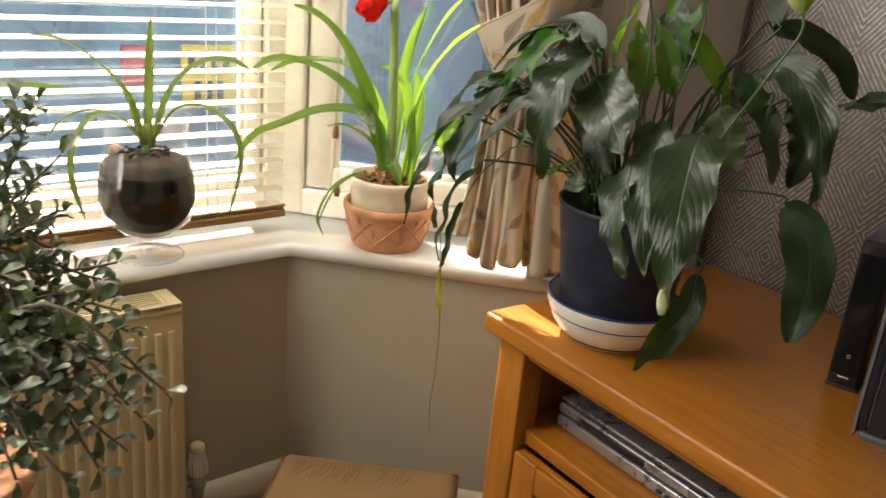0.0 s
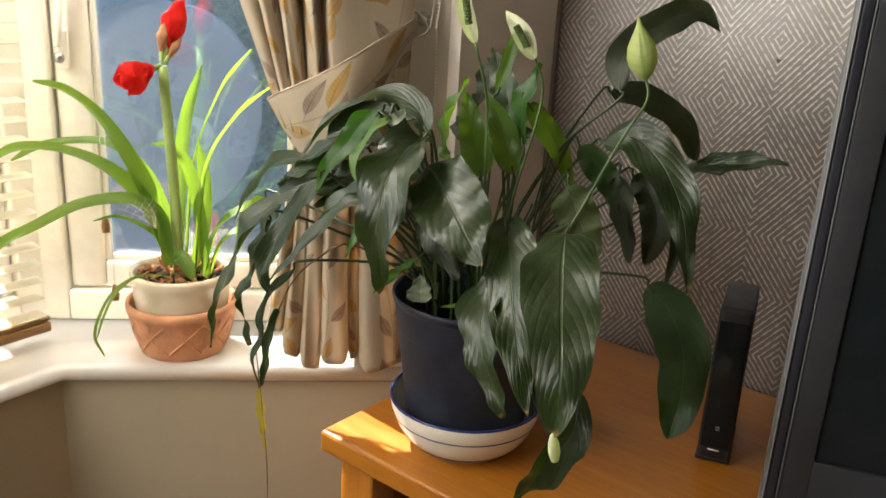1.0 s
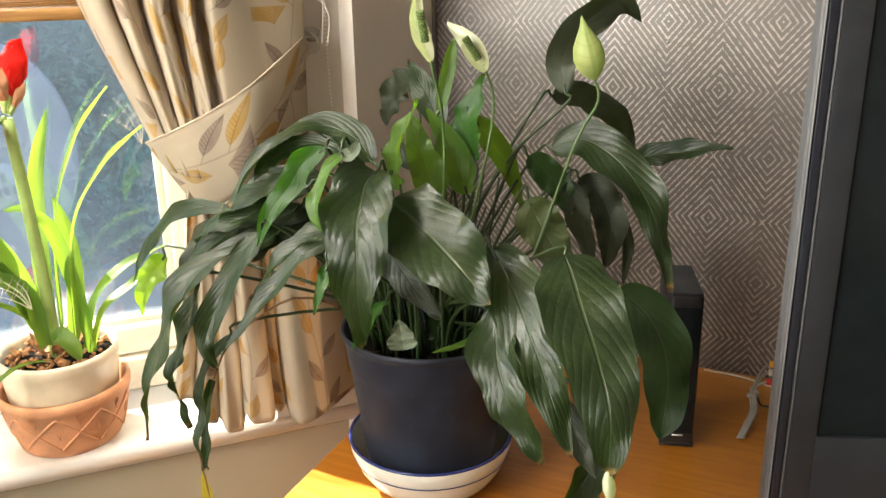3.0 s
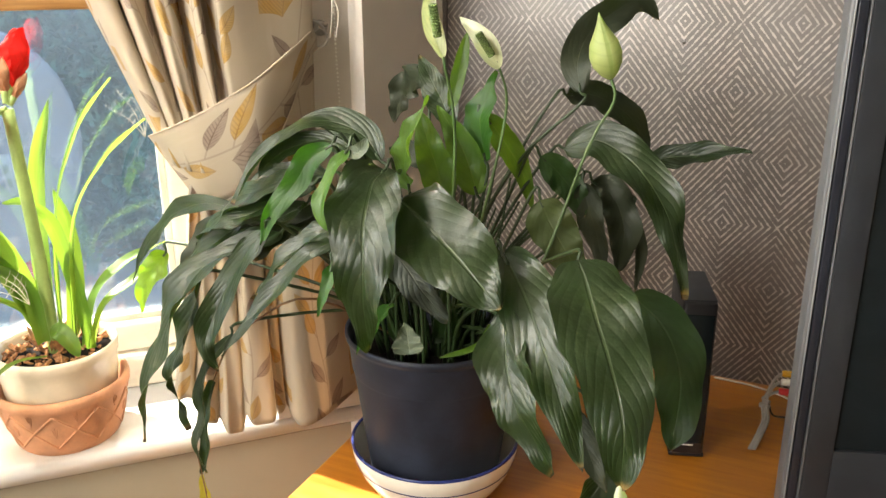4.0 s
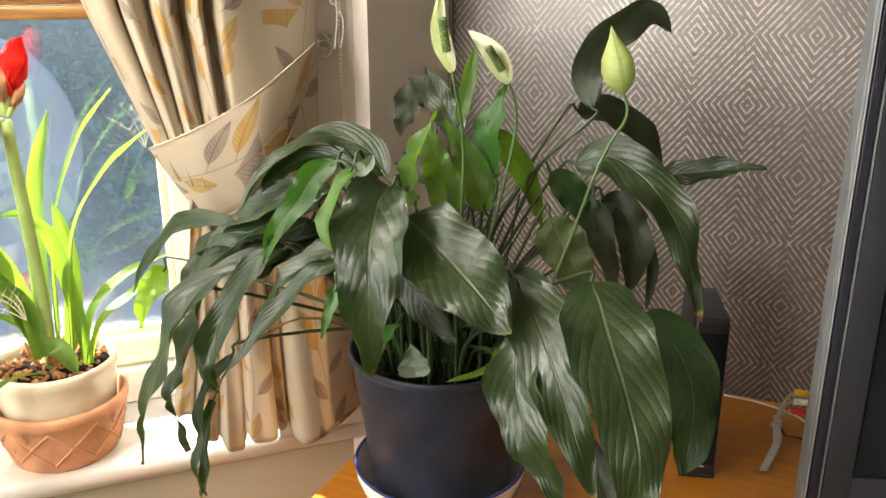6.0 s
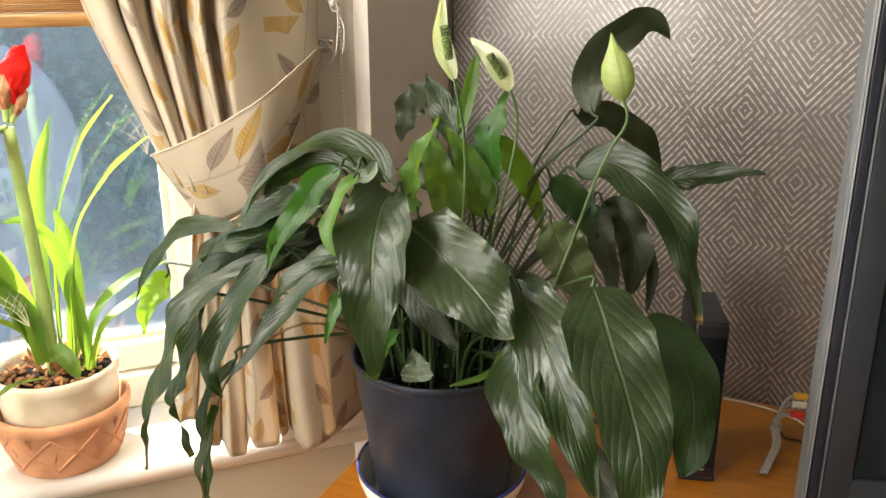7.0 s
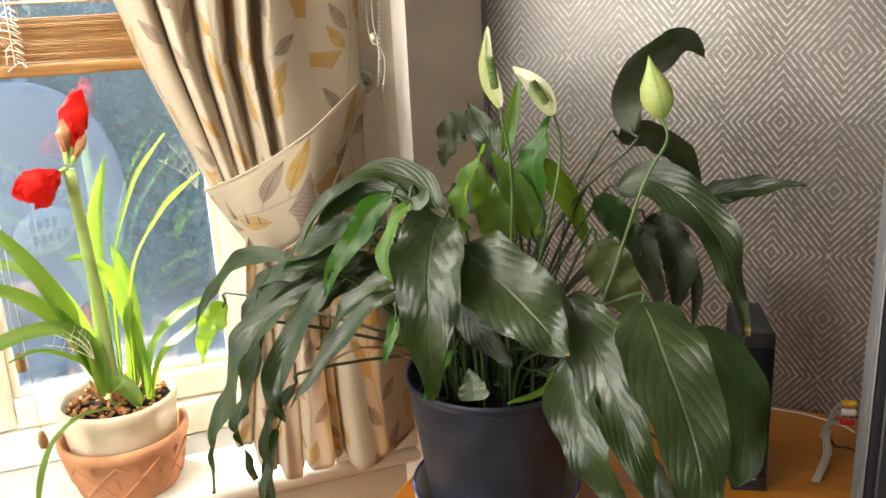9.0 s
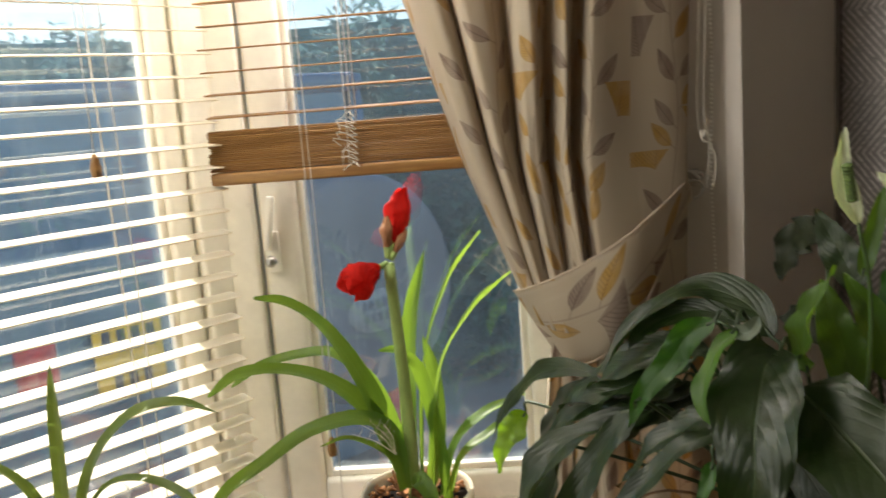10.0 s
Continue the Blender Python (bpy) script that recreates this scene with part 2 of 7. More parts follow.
def spline(pts, n):
    """Smooth points through pts (Catmull-Rom)."""
    P = [Vector(p) for p in pts]
    P = [2 * P[0] - P[1]] + P + [2 * P[-1] - P[-2]]
    out = []
    m = len(P) - 3
    for i in range(n + 1):
        s = min(i / n * m, m - 1e-6)
        k, u = int(s), s - int(s)
        a, b, c, d = P[k:k + 4]
        out.append(0.5 * (2 * b + (c - a) * u + (2 * a - 5 * b + 4 * c - d) * u * u + (3 * b - a - 3 * c + d) * u ** 3))
    return out


def tube(pts, r0, r1=None, seg=8, n=14, bm=None, cap=True):
    bm = bm or bmesh.new()
    r1 = r0 if r1 is None else r1
    P = spline(pts, n) if len(pts) > 1 else pts
    rings = []
    nrm = Vector((0.3, 0.2, 1)).normalized()
    for i, p in enumerate(P):
        tan = (P[min(i + 1, len(P) - 1)] - P[max(i - 1, 0)]).normalized()
        nrm = (nrm - tan * nrm.dot(tan))
        nrm = nrm.normalized() if nrm.length > 1e-4 else tan.orthogonal().normalized()
        b = tan.cross(nrm)
        r = r0 + (r1 - r0) * i / (len(P) - 1)
        rings.append([bm.verts.new(p + r * (math.cos(a) * nrm + math.sin(a) * b)) for a in [2 * math.pi * j / seg for j in range(seg)]])
    for a, b in zip(rings, rings[1:]):
        for i in range(seg):
            bm.faces.new((a[i], a[(i + 1) % seg], b[(i + 1) % seg], b[i]))
    if cap:
        bm.faces.new(rings[0][::-1])
        bm.faces.new(rings[-1])
    return bm


def prism(poly, z0, z1, bm=None, bevel=0.0):
    """An upright slab on a plan polygon."""
    out = bm or bmesh.new()
    tmp = bmesh.new()
    a = [tmp.verts.new((x, y, z0)) for x, y in poly]
    b = [tmp.verts.new((x, y, z1)) for x, y in poly]
    n = len(poly)
    tmp.faces.new(a[::-1])
    tmp.faces.new(b)
    for i in range(n):
        tmp.faces.new((a[i], a[(i + 1) % n], b[(i + 1) % n], b[i]))
    bmesh.ops.recalc_face_normals(tmp, faces=tmp.faces)
    if bevel:
        bmesh.ops.bevel(tmp, geom=list(tmp.edges), offset=bevel, segments=3, affect='EDGES', profile=0.5)
    return join(out, tmp)


def structure(name, bm, mat, label, category, smooth=False):
    return tagged(part(name, bm, mat, None, "", smooth), label, category, "", "structure")

# ---- the bay: plan ----
UX = Vector((0.7071, 0.7071, 0))       # along the slanting side of the bay
NX = Vector((-0.7071, 0.7071, 0))      # out of it
KA = Vector((-0.533, -0.133, 0))       # inner corner of the sill's edge
DA = Vector((0.058, -0.9983, 0))       # along the bay's front
OA = Vector((-0.9983, -0.058, 0))      # out of it
SILL, TOP = 0.67, 2.12
A_LEN, B_LEN = 1.70, 0.69
KB = KA + UX * B_LEN                   # where the slanting side meets the pier
KD = KA + DA * A_LEN
DD = Vector((0.68, -0.733, 0))         # far slanting side
OD = Vector((-0.733, -0.68, 0))
KE = KD + DD * 0.75


def meet(p, d, q, e):
    """Where two plan lines cross."""
    k = d.x * e.y - d.y * e.x
    s = ((q.x - p.x) * e.y - (q.y - p.y) * e.x) / k
    return p + d * s


def off(a):
    """The bay's line, shifted outwards by a."""
    p1 = KB + NX * a
    c1 = meet(KA + OA * a, DA, KA + NX * a, UX)
    c2 = meet(KA + OA * a, DA, KD + OD * a, DD)
    p4 = KE + OD * a
    return [p1, c1, c2, p4]


def band(a, b, z0, z1, bevel=0.0):
    inner, outer = off(a), off(b)
    bm = bmesh.new()
    for i in range(3):
        prism([(p.x, p.y) for p in (inner[i], inner[i + 1], outer[i + 1], outer[i])], z0, z1, bm, 0)
    bmesh.ops.remove_doubles(bm, verts=bm.verts, dist=0.0005)
    return bm


def room_plan(a):
    p1, c1, c2, p4 = off(a)
    return [(2.80, 0.64), (-0.05, 0.64)] + [(p.x, p.y) for p in (p1, c1, c2, p4)] + [(KE.x, -3.45), (2.80, -3.45)]


structure("floor", prism(room_plan(0.05), -0.04, 0.0), M_FLOOR, "brown fitted carpet across the room", "floor")
structure("ceiling", prism(room_plan(0.30), 2.42, 2.48), M_CEIL, "white painted plaster ceiling", "ceiling")
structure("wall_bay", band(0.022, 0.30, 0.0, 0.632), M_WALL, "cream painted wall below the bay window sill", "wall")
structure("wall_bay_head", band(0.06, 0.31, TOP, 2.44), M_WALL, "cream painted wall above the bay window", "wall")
structure("wall_north", box(2.95, 0.12, 2.44, (1.385, 0.695, 1.22)), M_PAPER, "wall papered with embossed silver diamond foil paper", "wall")
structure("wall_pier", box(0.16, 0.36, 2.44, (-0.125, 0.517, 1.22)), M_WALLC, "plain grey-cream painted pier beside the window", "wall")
structure("wall_pier_far", box(0.16, 1.6, 2.44, (KE.x - 0.08, KE.y - 0.8, 1.22)), M_ROOM, "unseen plain beige wall beyond the bay, toned to set bounced light", "wall")
structure("wall_south", box(5.0, 0.12, 2.44, (1.4, -3.5, 1.22)), M_ROOM, "unseen plain beige wall behind, toned to set bounced light", "wall")
structure("wall_east", box(0.12, 4.4, 2.44, (2.86, -1.4, 1.22)), M_ROOM, "unseen plain beige side wall, toned to set bounced light", "wall")


def sill_board():
    """The window board: a rounded nose along the bay, mitred at the corners."""
    bm = bmesh.new()
    prof = [(0.30, SILL), (0.016, SILL), (0.008, SILL - 0.002), (0.002, SILL - 0.009), (0.0, SILL - 0.018), (0.003, SILL - 0.028), (0.010, SILL - 0.034), (0.30, SILL - 0.036)]
    rows = [[bm.verts.new((p.x, p.y, z)) for p in off(a)] for a, z in prof]
    for r, q in zip(rows, rows[1:] + rows[:1]):
        for i in range(3):
            bm.faces.new((r[i], r[i + 1], q[i + 1], q[i]))
    bm.faces.new([r[0] for r in rows][::-1])
    bm.faces.new([r[3] for r in rows])
    bmesh.ops.recalc_face_normals(bm, faces=bm.faces)
    return bm


structure("window_sill", sill_board(), M_SILL, "white gloss painted window board with rounded nose", "window sill", True)


def skirting():
    bm = bmesh.new()
    prof = [(0.022, 0.0), (-0.002, 0.0), (-0.002, 0.085), (0.004, 0.10), (0.010, 0.108), (0.022, 0.112)]
    rows = [[bm.verts.new((p.x, p.y, z)) for p in off(a)] for a, z in prof]
    for r, q in zip(rows, rows[1:]):
        for i in range(3):
            bm.faces.new((r[i], r[i + 1], q[i + 1], q[i]))
    bmesh.ops.recalc_face_normals(bm, faces=bm.faces)
    return bm


structure("baseboard", skirting(), M_SKIRT, "cream painted skirting board with moulded top", "skirting", True)


def window(name, origin, along, length, panes, sash_l, sash_b, label):
    """A painted timber window; local x runs along it, y out of the room."""
    ang = math.degrees(math.atan2(along.y, along.x))
    flip = 1 if along.cross(NX if abs(along.x - along.y) < 0.1 else OA).z > 0 else -1
    w = thing(name, (origin.x, origin.y, SILL), label, "window", "", "structure", ang)
    H = TOP - SILL
    def bar(nm, x0, x1, z0, z1, d0, d1, bev=0.006):
        part(nm, box(x1 - x0, d1 - d0, z1 - z0, ((x0 + x1) / 2, flip * (d0 + d1) / 2, (z0 + z1) / 2), bev), M_CREAM, w)
    bar("stile", 0.0, 0.062, 0, H, -0.035, 0.06)
    bar("stile", length - 0.062, length, 0, H, -0.035, 0.06)
    bar("bottom_rail", 0.062, length - 0.062, 0, 0.062, -0.035, 0.06)
    bar("top_rail", 0.062, length - 0.062, H - 0.062, H, -0.035, 0.06)
    step = (length - 0.124) / panes
    for i in range(panes):
        a, b = 0.062 + i * step, 0.062 + (i + 1) * step
        if i:
            bar("mullion", a - 0.025, a + 0.025, 0.062, H - 0.062, -0.03, 0.058)
        a += 0.004 + (0.025 if i else 0)
        b -= 0.004 + (0.025 if i < panes - 1 else 0)
        s = sash_l
        bar("sash_stile", a, a + s, 0.066, H - 0.066, -0.022, 0.012, 0.009)
        bar("sash_stile", b - s, b, 0.066, H - 0.066, -0.022, 0.012, 0.009)
        bar("sash_rail", a + s, b - s, 0.066, 0.066 + sash_b, -0.022, 0.012, 0.009)
        bar("sash_rail", a + s, b - s, H - 0.066 - s, H - 0.066, -0.022, 0.03, 0.009)
        g = 0.012
        for nm, x0, x1, z0, z1 in (("glazing_bead", a + s, a + s + g, 0.066 + sash_b, H - 0.066 - s), ("glazing_bead", b - s - g, b - s, 0.066 + sash_b, H - 0.066 - s),
                                   ("glazing_bead", a + s + g, b - s - g, 0.066 + sash_b, 0.066 + sash_b + g)):
            bar(nm, x0, x1, z0, z1, -0.012, 0.004, 0.003)
        for dep in (-0.002, 0.008):
            p = part("pane", box(b - a - 2 * s - 0.002, 0.002, H - 0.134 - s - sash_b, ((a + b) / 2, flip * dep, (0.066 + sash_b + H - 0.066 - s) / 2)), M_PANE, w, "clear double glazed pane", False)
            p.visible_shadow = False
    return w


GL = 0.245
line = off(GL)
win_b = window("window_1", line[1], UX, 0.633, 1, 0.066, 0.055, "cream painted timber window on the slanting bay side")
win_a = window("window_2", line[1], DA, (line[2] - line[1]).length, 2, 0.04, 0.030, "cream painted timber window behind a lowered blind")
# far side is unseen; window assumed by symmetry to let in more daylight
win_d = window("window_3", line[2], DD, (line[3] - line[2]).length, 1, 0.05, 0.030, "cream painted timber window on the far bay side")
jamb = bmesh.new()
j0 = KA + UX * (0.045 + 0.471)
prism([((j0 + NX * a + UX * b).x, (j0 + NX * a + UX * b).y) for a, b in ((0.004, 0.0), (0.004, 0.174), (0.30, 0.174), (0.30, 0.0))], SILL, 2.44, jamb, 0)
structure("wall_jamb", jamb, M_PIERDIM, "plain painted wall at the window's side", "wall")
# corner post that fills the mitre between the two windows
post = bmesh.new()
c0, c1 = off(GL - 0.037)[1], off(GL + 0.07)[1]
prism([(c0.x, c0.y), ((line[1] + UX * 0.02 - NX * 0.0).x, (line[1] + UX * 0.02).y), (c1.x, c1.y), ((line[1] + DA * 0.02).x, (line[1] + DA * 0.02).y)], SILL, TOP, post, 0.003)
structure("window_post", post, M_CREAM, "cream painted corner post between the bay windows", "window post")
# strip that colours in the shadow line along the paper's edge
structure("corner_shadow_line", box(0.008, 0.009, 2.40, (-0.042, 0.6295, 1.22), 0.002), M_SHADOWLINE, "taupe strip drawing the paper edge and its shadow in the wall corner", "trim")


def catch():
    k = thing("window_catch", (0, 0, 0), "worn brass casement catch with a round knob", "catch")
    part("plate", box(0.022, 0.006, 0.07, (0, 0, 0), 0.003), M_CREAM, k)
    part("arm", box(0.012, 0.012, 0.09, (0, -0.012, 0.05), 0.004, ry=8), M_CREAM, k)
    part("knob", lathe([(0, 0), (0.008, 0.0), (0.010, 0.006), (0.006, 0.012), (0, 0.013)], 16), M_METAL, k).matrix_basis = pose(0.0, -0.018, -0.012, 90, 0, 0)
    return k


ct = catch()
cp = line[1] + UX * 0.088 - NX * 0.028
ct.matrix_basis = pose(cp.x, cp.y, 1.20, 0, 0, 45)

# ---- venetian blinds ----
def blind(name, origin, along, out, length, z_top, z_bot, drawn, label):
    """Wooden slat blind; origin at the end of its rail, slats run along x."""
    ang = math.degrees(math.atan2(along.y, along.x))
    b = thing(name, (origin.x, origin.y, 0), label, "venetian blind", "", "", ang)
    sgn = 1 if along.cross(out).z > 0 else -1
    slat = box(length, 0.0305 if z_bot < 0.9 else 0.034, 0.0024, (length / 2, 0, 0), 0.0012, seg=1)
    me = mesh_from(slat, "slat", M_SLATLIT if z_bot < 0.9 else M_STACK, False)
    def put(z, tilt, dx=0.0, dy=0.0):
        o = new("slat", me)
        o.parent = b
        o.matrix_basis = pose(dx, dy, z, tilt, 0, 0)
    z = z_bot + drawn
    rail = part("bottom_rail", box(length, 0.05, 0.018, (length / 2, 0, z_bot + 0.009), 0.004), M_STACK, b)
    n = int((z_top - z) / 0.0327)
    for i in range(n):
        if z_bot < 0.9 and i == 1:
            continue
        put(z + 0.0327 * (i + (0.9 if z_bot < 0.9 else 0.6)), sgn * (random.uniform(-1.0, 1.0) + (7.6 if z_bot < 0.9 else 4)), random.uniform(-0.002, 0.002))
    if drawn > 0.03:
        m = int(drawn / 0.0036)
        for i in range(m):
            put(z_bot + 0.021 + 0.0036 * i * (drawn - 0.02) / (0.0036 * m), random.uniform(-0.5, 0.5), random.uniform(-0.003, 0.003), random.uniform(-0.0008, 0.0008))
    else:
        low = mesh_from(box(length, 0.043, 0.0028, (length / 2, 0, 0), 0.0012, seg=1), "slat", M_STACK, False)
        for zz, tl, dx in ((0.0215, 1.0, 0.001), (0.0262, -1.0, -0.002)):
            o = new("slat", low)
            o.parent = b
            o.matrix_basis = pose(dx, 0, z_bot + zz, tl, 0, 0)
        put(z_bot + 0.063, sgn * 5.0, 0.001)
    part("head_rail", box(length, 0.055, 0.045, (length / 2, 0, z_top + 0.02), 0.004), M_SLATLIT, b)
    for f in ([0.10, 0.36, 0.62, 0.88] if length > 1 else [0.30, 0.82]):
        bm = bmesh.new()
        for dy in (-0.024, 0.024):
            tube([(length * f, dy, z_bot + 0.01), (length * f + 0.002, dy, (z_bot + z_top) / 2), (length * f, dy, z_top)], 0.0009, seg=5, n=6, bm=bm)
        tube([(length * f + 0.012, 0.0, z_bot + 0.01), (length * f + 0.012, 0.0, z_top)], 0.0010, seg=5, n=2, bm=bm)
        part("ladder_cord", bm, M_CORD, b)
        if drawn > 0.03:
            kn = bmesh.new()
            for i in range(9):
                zz = z_bot + 0.01 + drawn * i / 9
                tube([(length * f - 0.01, -0.026, zz), (length * f + random.uniform(-.02, .02), -0.033, zz + 0.012), (length * f + 0.015, -0.031, zz + 0.004), (length * f + 0.004, -0.026, zz + 0.014)], 0.0008, seg=5, n=8, bm=kn)
            part("slack_cord", kn, M_CORD, b)
    return b


pA = off(0.105)[1] + DA * 0.014
blind_a = blind("venetian_blind", pA, DA, OA, 1.62, TOP - 0.08, 0.704, 0.0, "lowered wooden slat blind with open slats, sunlit")
pB = off(0.100)[1] - UX * 0.022
blind_b = blind("venetian_blind", pB, UX, NX, 0.69, TOP - 0.08, 1.326, 0.080, "half-raised wooden slat blind with a thick gathered stack")


def tassel(x, y, z, top):
    t = thing("blind_cord", (x, y, z), "thin blind cord with a turned wooden acorn", "blind cord", "blind cords")
    part("acorn", lathe([(0, 0), (0.0062, 0.001), (0.0075, 0.012), (0.0050, 0.024), (0.0030, 0.030), (0, 0.031)], 14), M_STACK, t)
    part("cord", tube([(0, 0, 0.028), (0.001, 0.001, (top - z) / 2), (0, 0, top - z)], 0.0008, seg=5, n=6), M_CORD, t)


for s, d, z in ((0.105, 0.075, 0.897), (0.112, 0.068, 0.770)):
    q = off(d)[1] + UX * s
    tassel(q.x, q.y, z, TOP - 0.08)
qa = off(0.07)[1] + DA * 0.20
tassel(qa.x, qa.y, 1.36, TOP - 0.08)

# ---- sideboard ----
TW, TD, TH = 1.45, 0.628, 0.70
table = thing("sideboard", (-0.012, 0, 0), "honey oak sideboard with an open shelf, against the papered wall", "sideboard")
part("top", box(TW, TD, 0.036, (TW / 2, TD / 2 + 0.001, TH - 0.018), 0.007, seg=3), M_OAK, table)
for x in (0.060, TW / 2, TW - 0.060):
    part("post", box(0.066, 0.05, 0.664, (x, 0.046, 0.332), 0.004), M_OAKV, table)
for x in (0.040, TW - 0.040):
    part("side_panel", box(0.022, TD - 0.10, 0.60, (x, TD / 2 + 0.02, 0.362), 0.002), M_OAKV, table)
    part("back_leg", box(0.05, 0.05, 0.664, (x, TD - 0.035, 0.332), 0.004), M_OAKV, table)
part("back_panel", box(TW - 0.1, 0.008, 0.58, (TW / 2, TD - 0.014, 0.36)), M_DARKOAK, table)
part("frieze_rail", box(TW - 0.19, 0.022, 0.022, (TW / 2, 0.040, 0.652), 0.003), M_OAK, table)
part("shelf", box(TW - 0.106, TD - 0.075, 0.028, (TW / 2, TD / 2 + 0.01, 0.480), 0.004), M_OAK, table)
part("floor_panel", box(TW - 0.106, TD - 0.075, 0.02, (TW / 2, TD / 2 + 0.01, 0.09), 0.003), M_OAK, table)
for x0, x1 in ((0.096, TW / 2 - 0.036), (TW / 2 + 0.036, TW - 0.096)):
    cx, wd = (x0 + x1) / 2, x1 - x0
    d = part("door", box(wd - 0.006, 0.016, 0.352, (cx, 0.040, 0.284), 0.003), M_OAK, table)
    for nm, sx, sz, px, pz in (("stile", 0.058, 0.352, x0 + 0.032, 0.284), ("stile", 0.058, 0.352, x1 - 0.032, 0.284), ("rail", wd - 0.124, 0.055, cx, 0.432), ("rail", wd - 0.124, 0.055, cx, 0.136)):
        part(nm, box(sx, 0.012, sz, (px, 0.028, pz), 0.003), M_OAKV if nm == "stile" else M_OAK, d)
    part("knob", lathe([(0, 0), (0.006, 0), (0.006, 0.010), (0.014, 0.016), (0.012, 0.024), (0, 0.026)], 20), M_METAL, d).matrix_basis = pose(x1 - 0.03, 0.022, 0.30, 90, 0, 0)

# disc player on the shelf
player = thing("disc_player", (0.098, 0.106, 0.494), "flat silver and black disc player on the sideboard shelf", "disc player")
part("case", box(0.43, 0.30, 0.052, (0.215, 0.165, 0.030), 0.003), M_BLACK, player)
part("front_panel", box(0.43, 0.012, 0.024, (0.215, 0.008, 0.016), 0.003), M_SILVER, player)
part("slot", box(0.42, 0.006, 0.004, (0.215, 0.010, 0.030), 0.001), M_BLACK, player)
part("upper_front", box(0.43, 0.012, 0.018, (0.215, 0.009, 0.042), 0.003), M_SILVER, player, "brushed silver upper fascia")
part("lid_edge", box(0.432, 0.306, 0.006, (0.216, 0.160, 0.059), 0.002), M_SILVER, player)
part("disc_tray", box(0.15, 0.004, 0.010, (0.13, 0.002, 0.041), 0.001), M_BLACK, player)
for i in range(4):
    part("button", box(0.010, 0.005, 0.005, (0.245 + 0.018 * i, 0.0005, 0.014), 0.001), M_BEZEL, player)
for x in (0.03, 0.40):
    for y in (0.03, 0.29):
        part("foot", lathe([(0, 0), (0.012, 0), (0.012, 0.005), (0, 0.005)], 14, at=(x, y, 0)), M_BLACK, player)

# ---- television ----
tv = thing("television", (0.601, 0.115, TH), "grey flat television with silver edge, standing on the sideboard", "television", rz=17)
TVW, TVH, TV0 = 0.98, 0.72, 0.058
part("surround", box(TVW, 0.020, TVH, (TVW / 2, 0.022, TV0 + TVH / 2), 0.008), M_BEZEL, tv)
for nm, sx, sz, px, pz in (("side_trim", 0.006, TVH + 0.012, 0.0012, TV0 + TVH / 2), ("side_trim", 0.009, TVH + 0.012, TVW - 0.002, TV0 + TVH / 2)):
    part(nm, box(sx, 0.024, sz, (px, 0.020, pz), 0.004), M_TRIM, tv, "silver edge trim")
for nm, pz in (("bottom_trim", TV0 - 0.001), ("top_trim", TV0 + TVH)):
    part(nm, box(TVW - 0.016, 0.024, 0.012, (TVW / 2, 0.020, pz), 0.004), M_TRIM, tv, "silver edge trim")
part("groove", box(0.0095, 0.006, TVH - 0.02, (0.0095, 0.0105, TV0 + TVH / 2), 0.001), M_GROOVE, tv, "dark recessed groove")
part("inner_line", box(0.0015, 0.010, TVH - 0.03, (0.0163, 0.0105, TV0 + TVH / 2), 0.0004), M_TRIM, tv, "thin grey line inside the groove")
# paler strip paints the highlight along the trim's rounded front corner
part("edge_highlight", box(0.0018, 0.004, TVH, (0.0022, 0.0085, TV0 + TVH / 2), 0.0006), M_HIGHLIGHT, tv, "pale strip drawn for the highlight on the front edge")
part("bezel_lower", box(TVW - 0.094, 0.010, 0.106, (TVW / 2, 0.011, TV0 + 0.061), 0.0008), M_BEZEL, tv)
part("bezel_upper", box(TVW - 0.094, 0.010, 0.030, (TVW / 2, 0.011, TV0 + TVH - 0.022), 0.0008), M_BEZEL, tv)
for px in (0.0325, TVW - 0.0325):
    part("bezel_side", box(0.029, 0.010, TVH - 0.014, (px, 0.011, TV0 + TVH / 2), 0.0008), M_BEZEL, tv)
part("screen", box(TVW - 0.096, 0.004, TVH - 0.150, (TVW / 2, 0.0125, TV0 + TVH / 2 + 0.040)), M_SCREEN, tv, "switched-off dark screen", False)
part("back_shell", box(TVW - 0.14, 0.06, TVH - 0.10, (TVW / 2, 0.060, TV0 + TVH / 2), 0.02), M_BLACK, tv)
part("neck", box(0.16, 0.05, 0.09, (TVW / 2, 0.07, 0.045), 0.008), M_BLACK, tv)
part("stand", box(0.46, 0.22, 0.016, (TVW / 2, 0.07, 0.008), 0.006), M_BLACK, tv)

# ---- slim black box behind ----
hub = thing("media_hub", (0.446, 0.334, TH), "slim upright black plastic hub on the sideboard", "media hub", rz=16)
bm = bmesh.new()
prism([(0.0, 0.0), (0.047, 0.0), (0.047, 0.125), (0.0, 0.125)], 0.004, 0.244, bm, 0.006)
part("case", bm, M_BLACK, hub)
part("top_cap", box(0.044, 0.120, 0.003, (0.0235, 0.0625, 0.2445), 0.001), M_BEZEL, hub)
part("front_panel", box(0.040, 0.002, 0.20, (0.0235, -0.0006, 0.125), 0.001), M_SCREEN, hub)
part("base", box(0.050, 0.120, 0.006, (0.0235, 0.0625, 0.003), 0.002), M_BLACK, hub)
part("light_strip", box(0.016, 0.0012, 0.0018, (0.023, -0.002, 0.022), 0.0), M_WHITE, hub, "thin white marking")
part("marking", box(0.006, 0.0012, 0.0016, (0.024, -0.002, 0.056), 0.0), M_SILVER, hub)
part("marking", box(0.006, 0.0012, 0.0016, (0.024, -0.002, 0.060), 0.0), M_SILVER, hub)

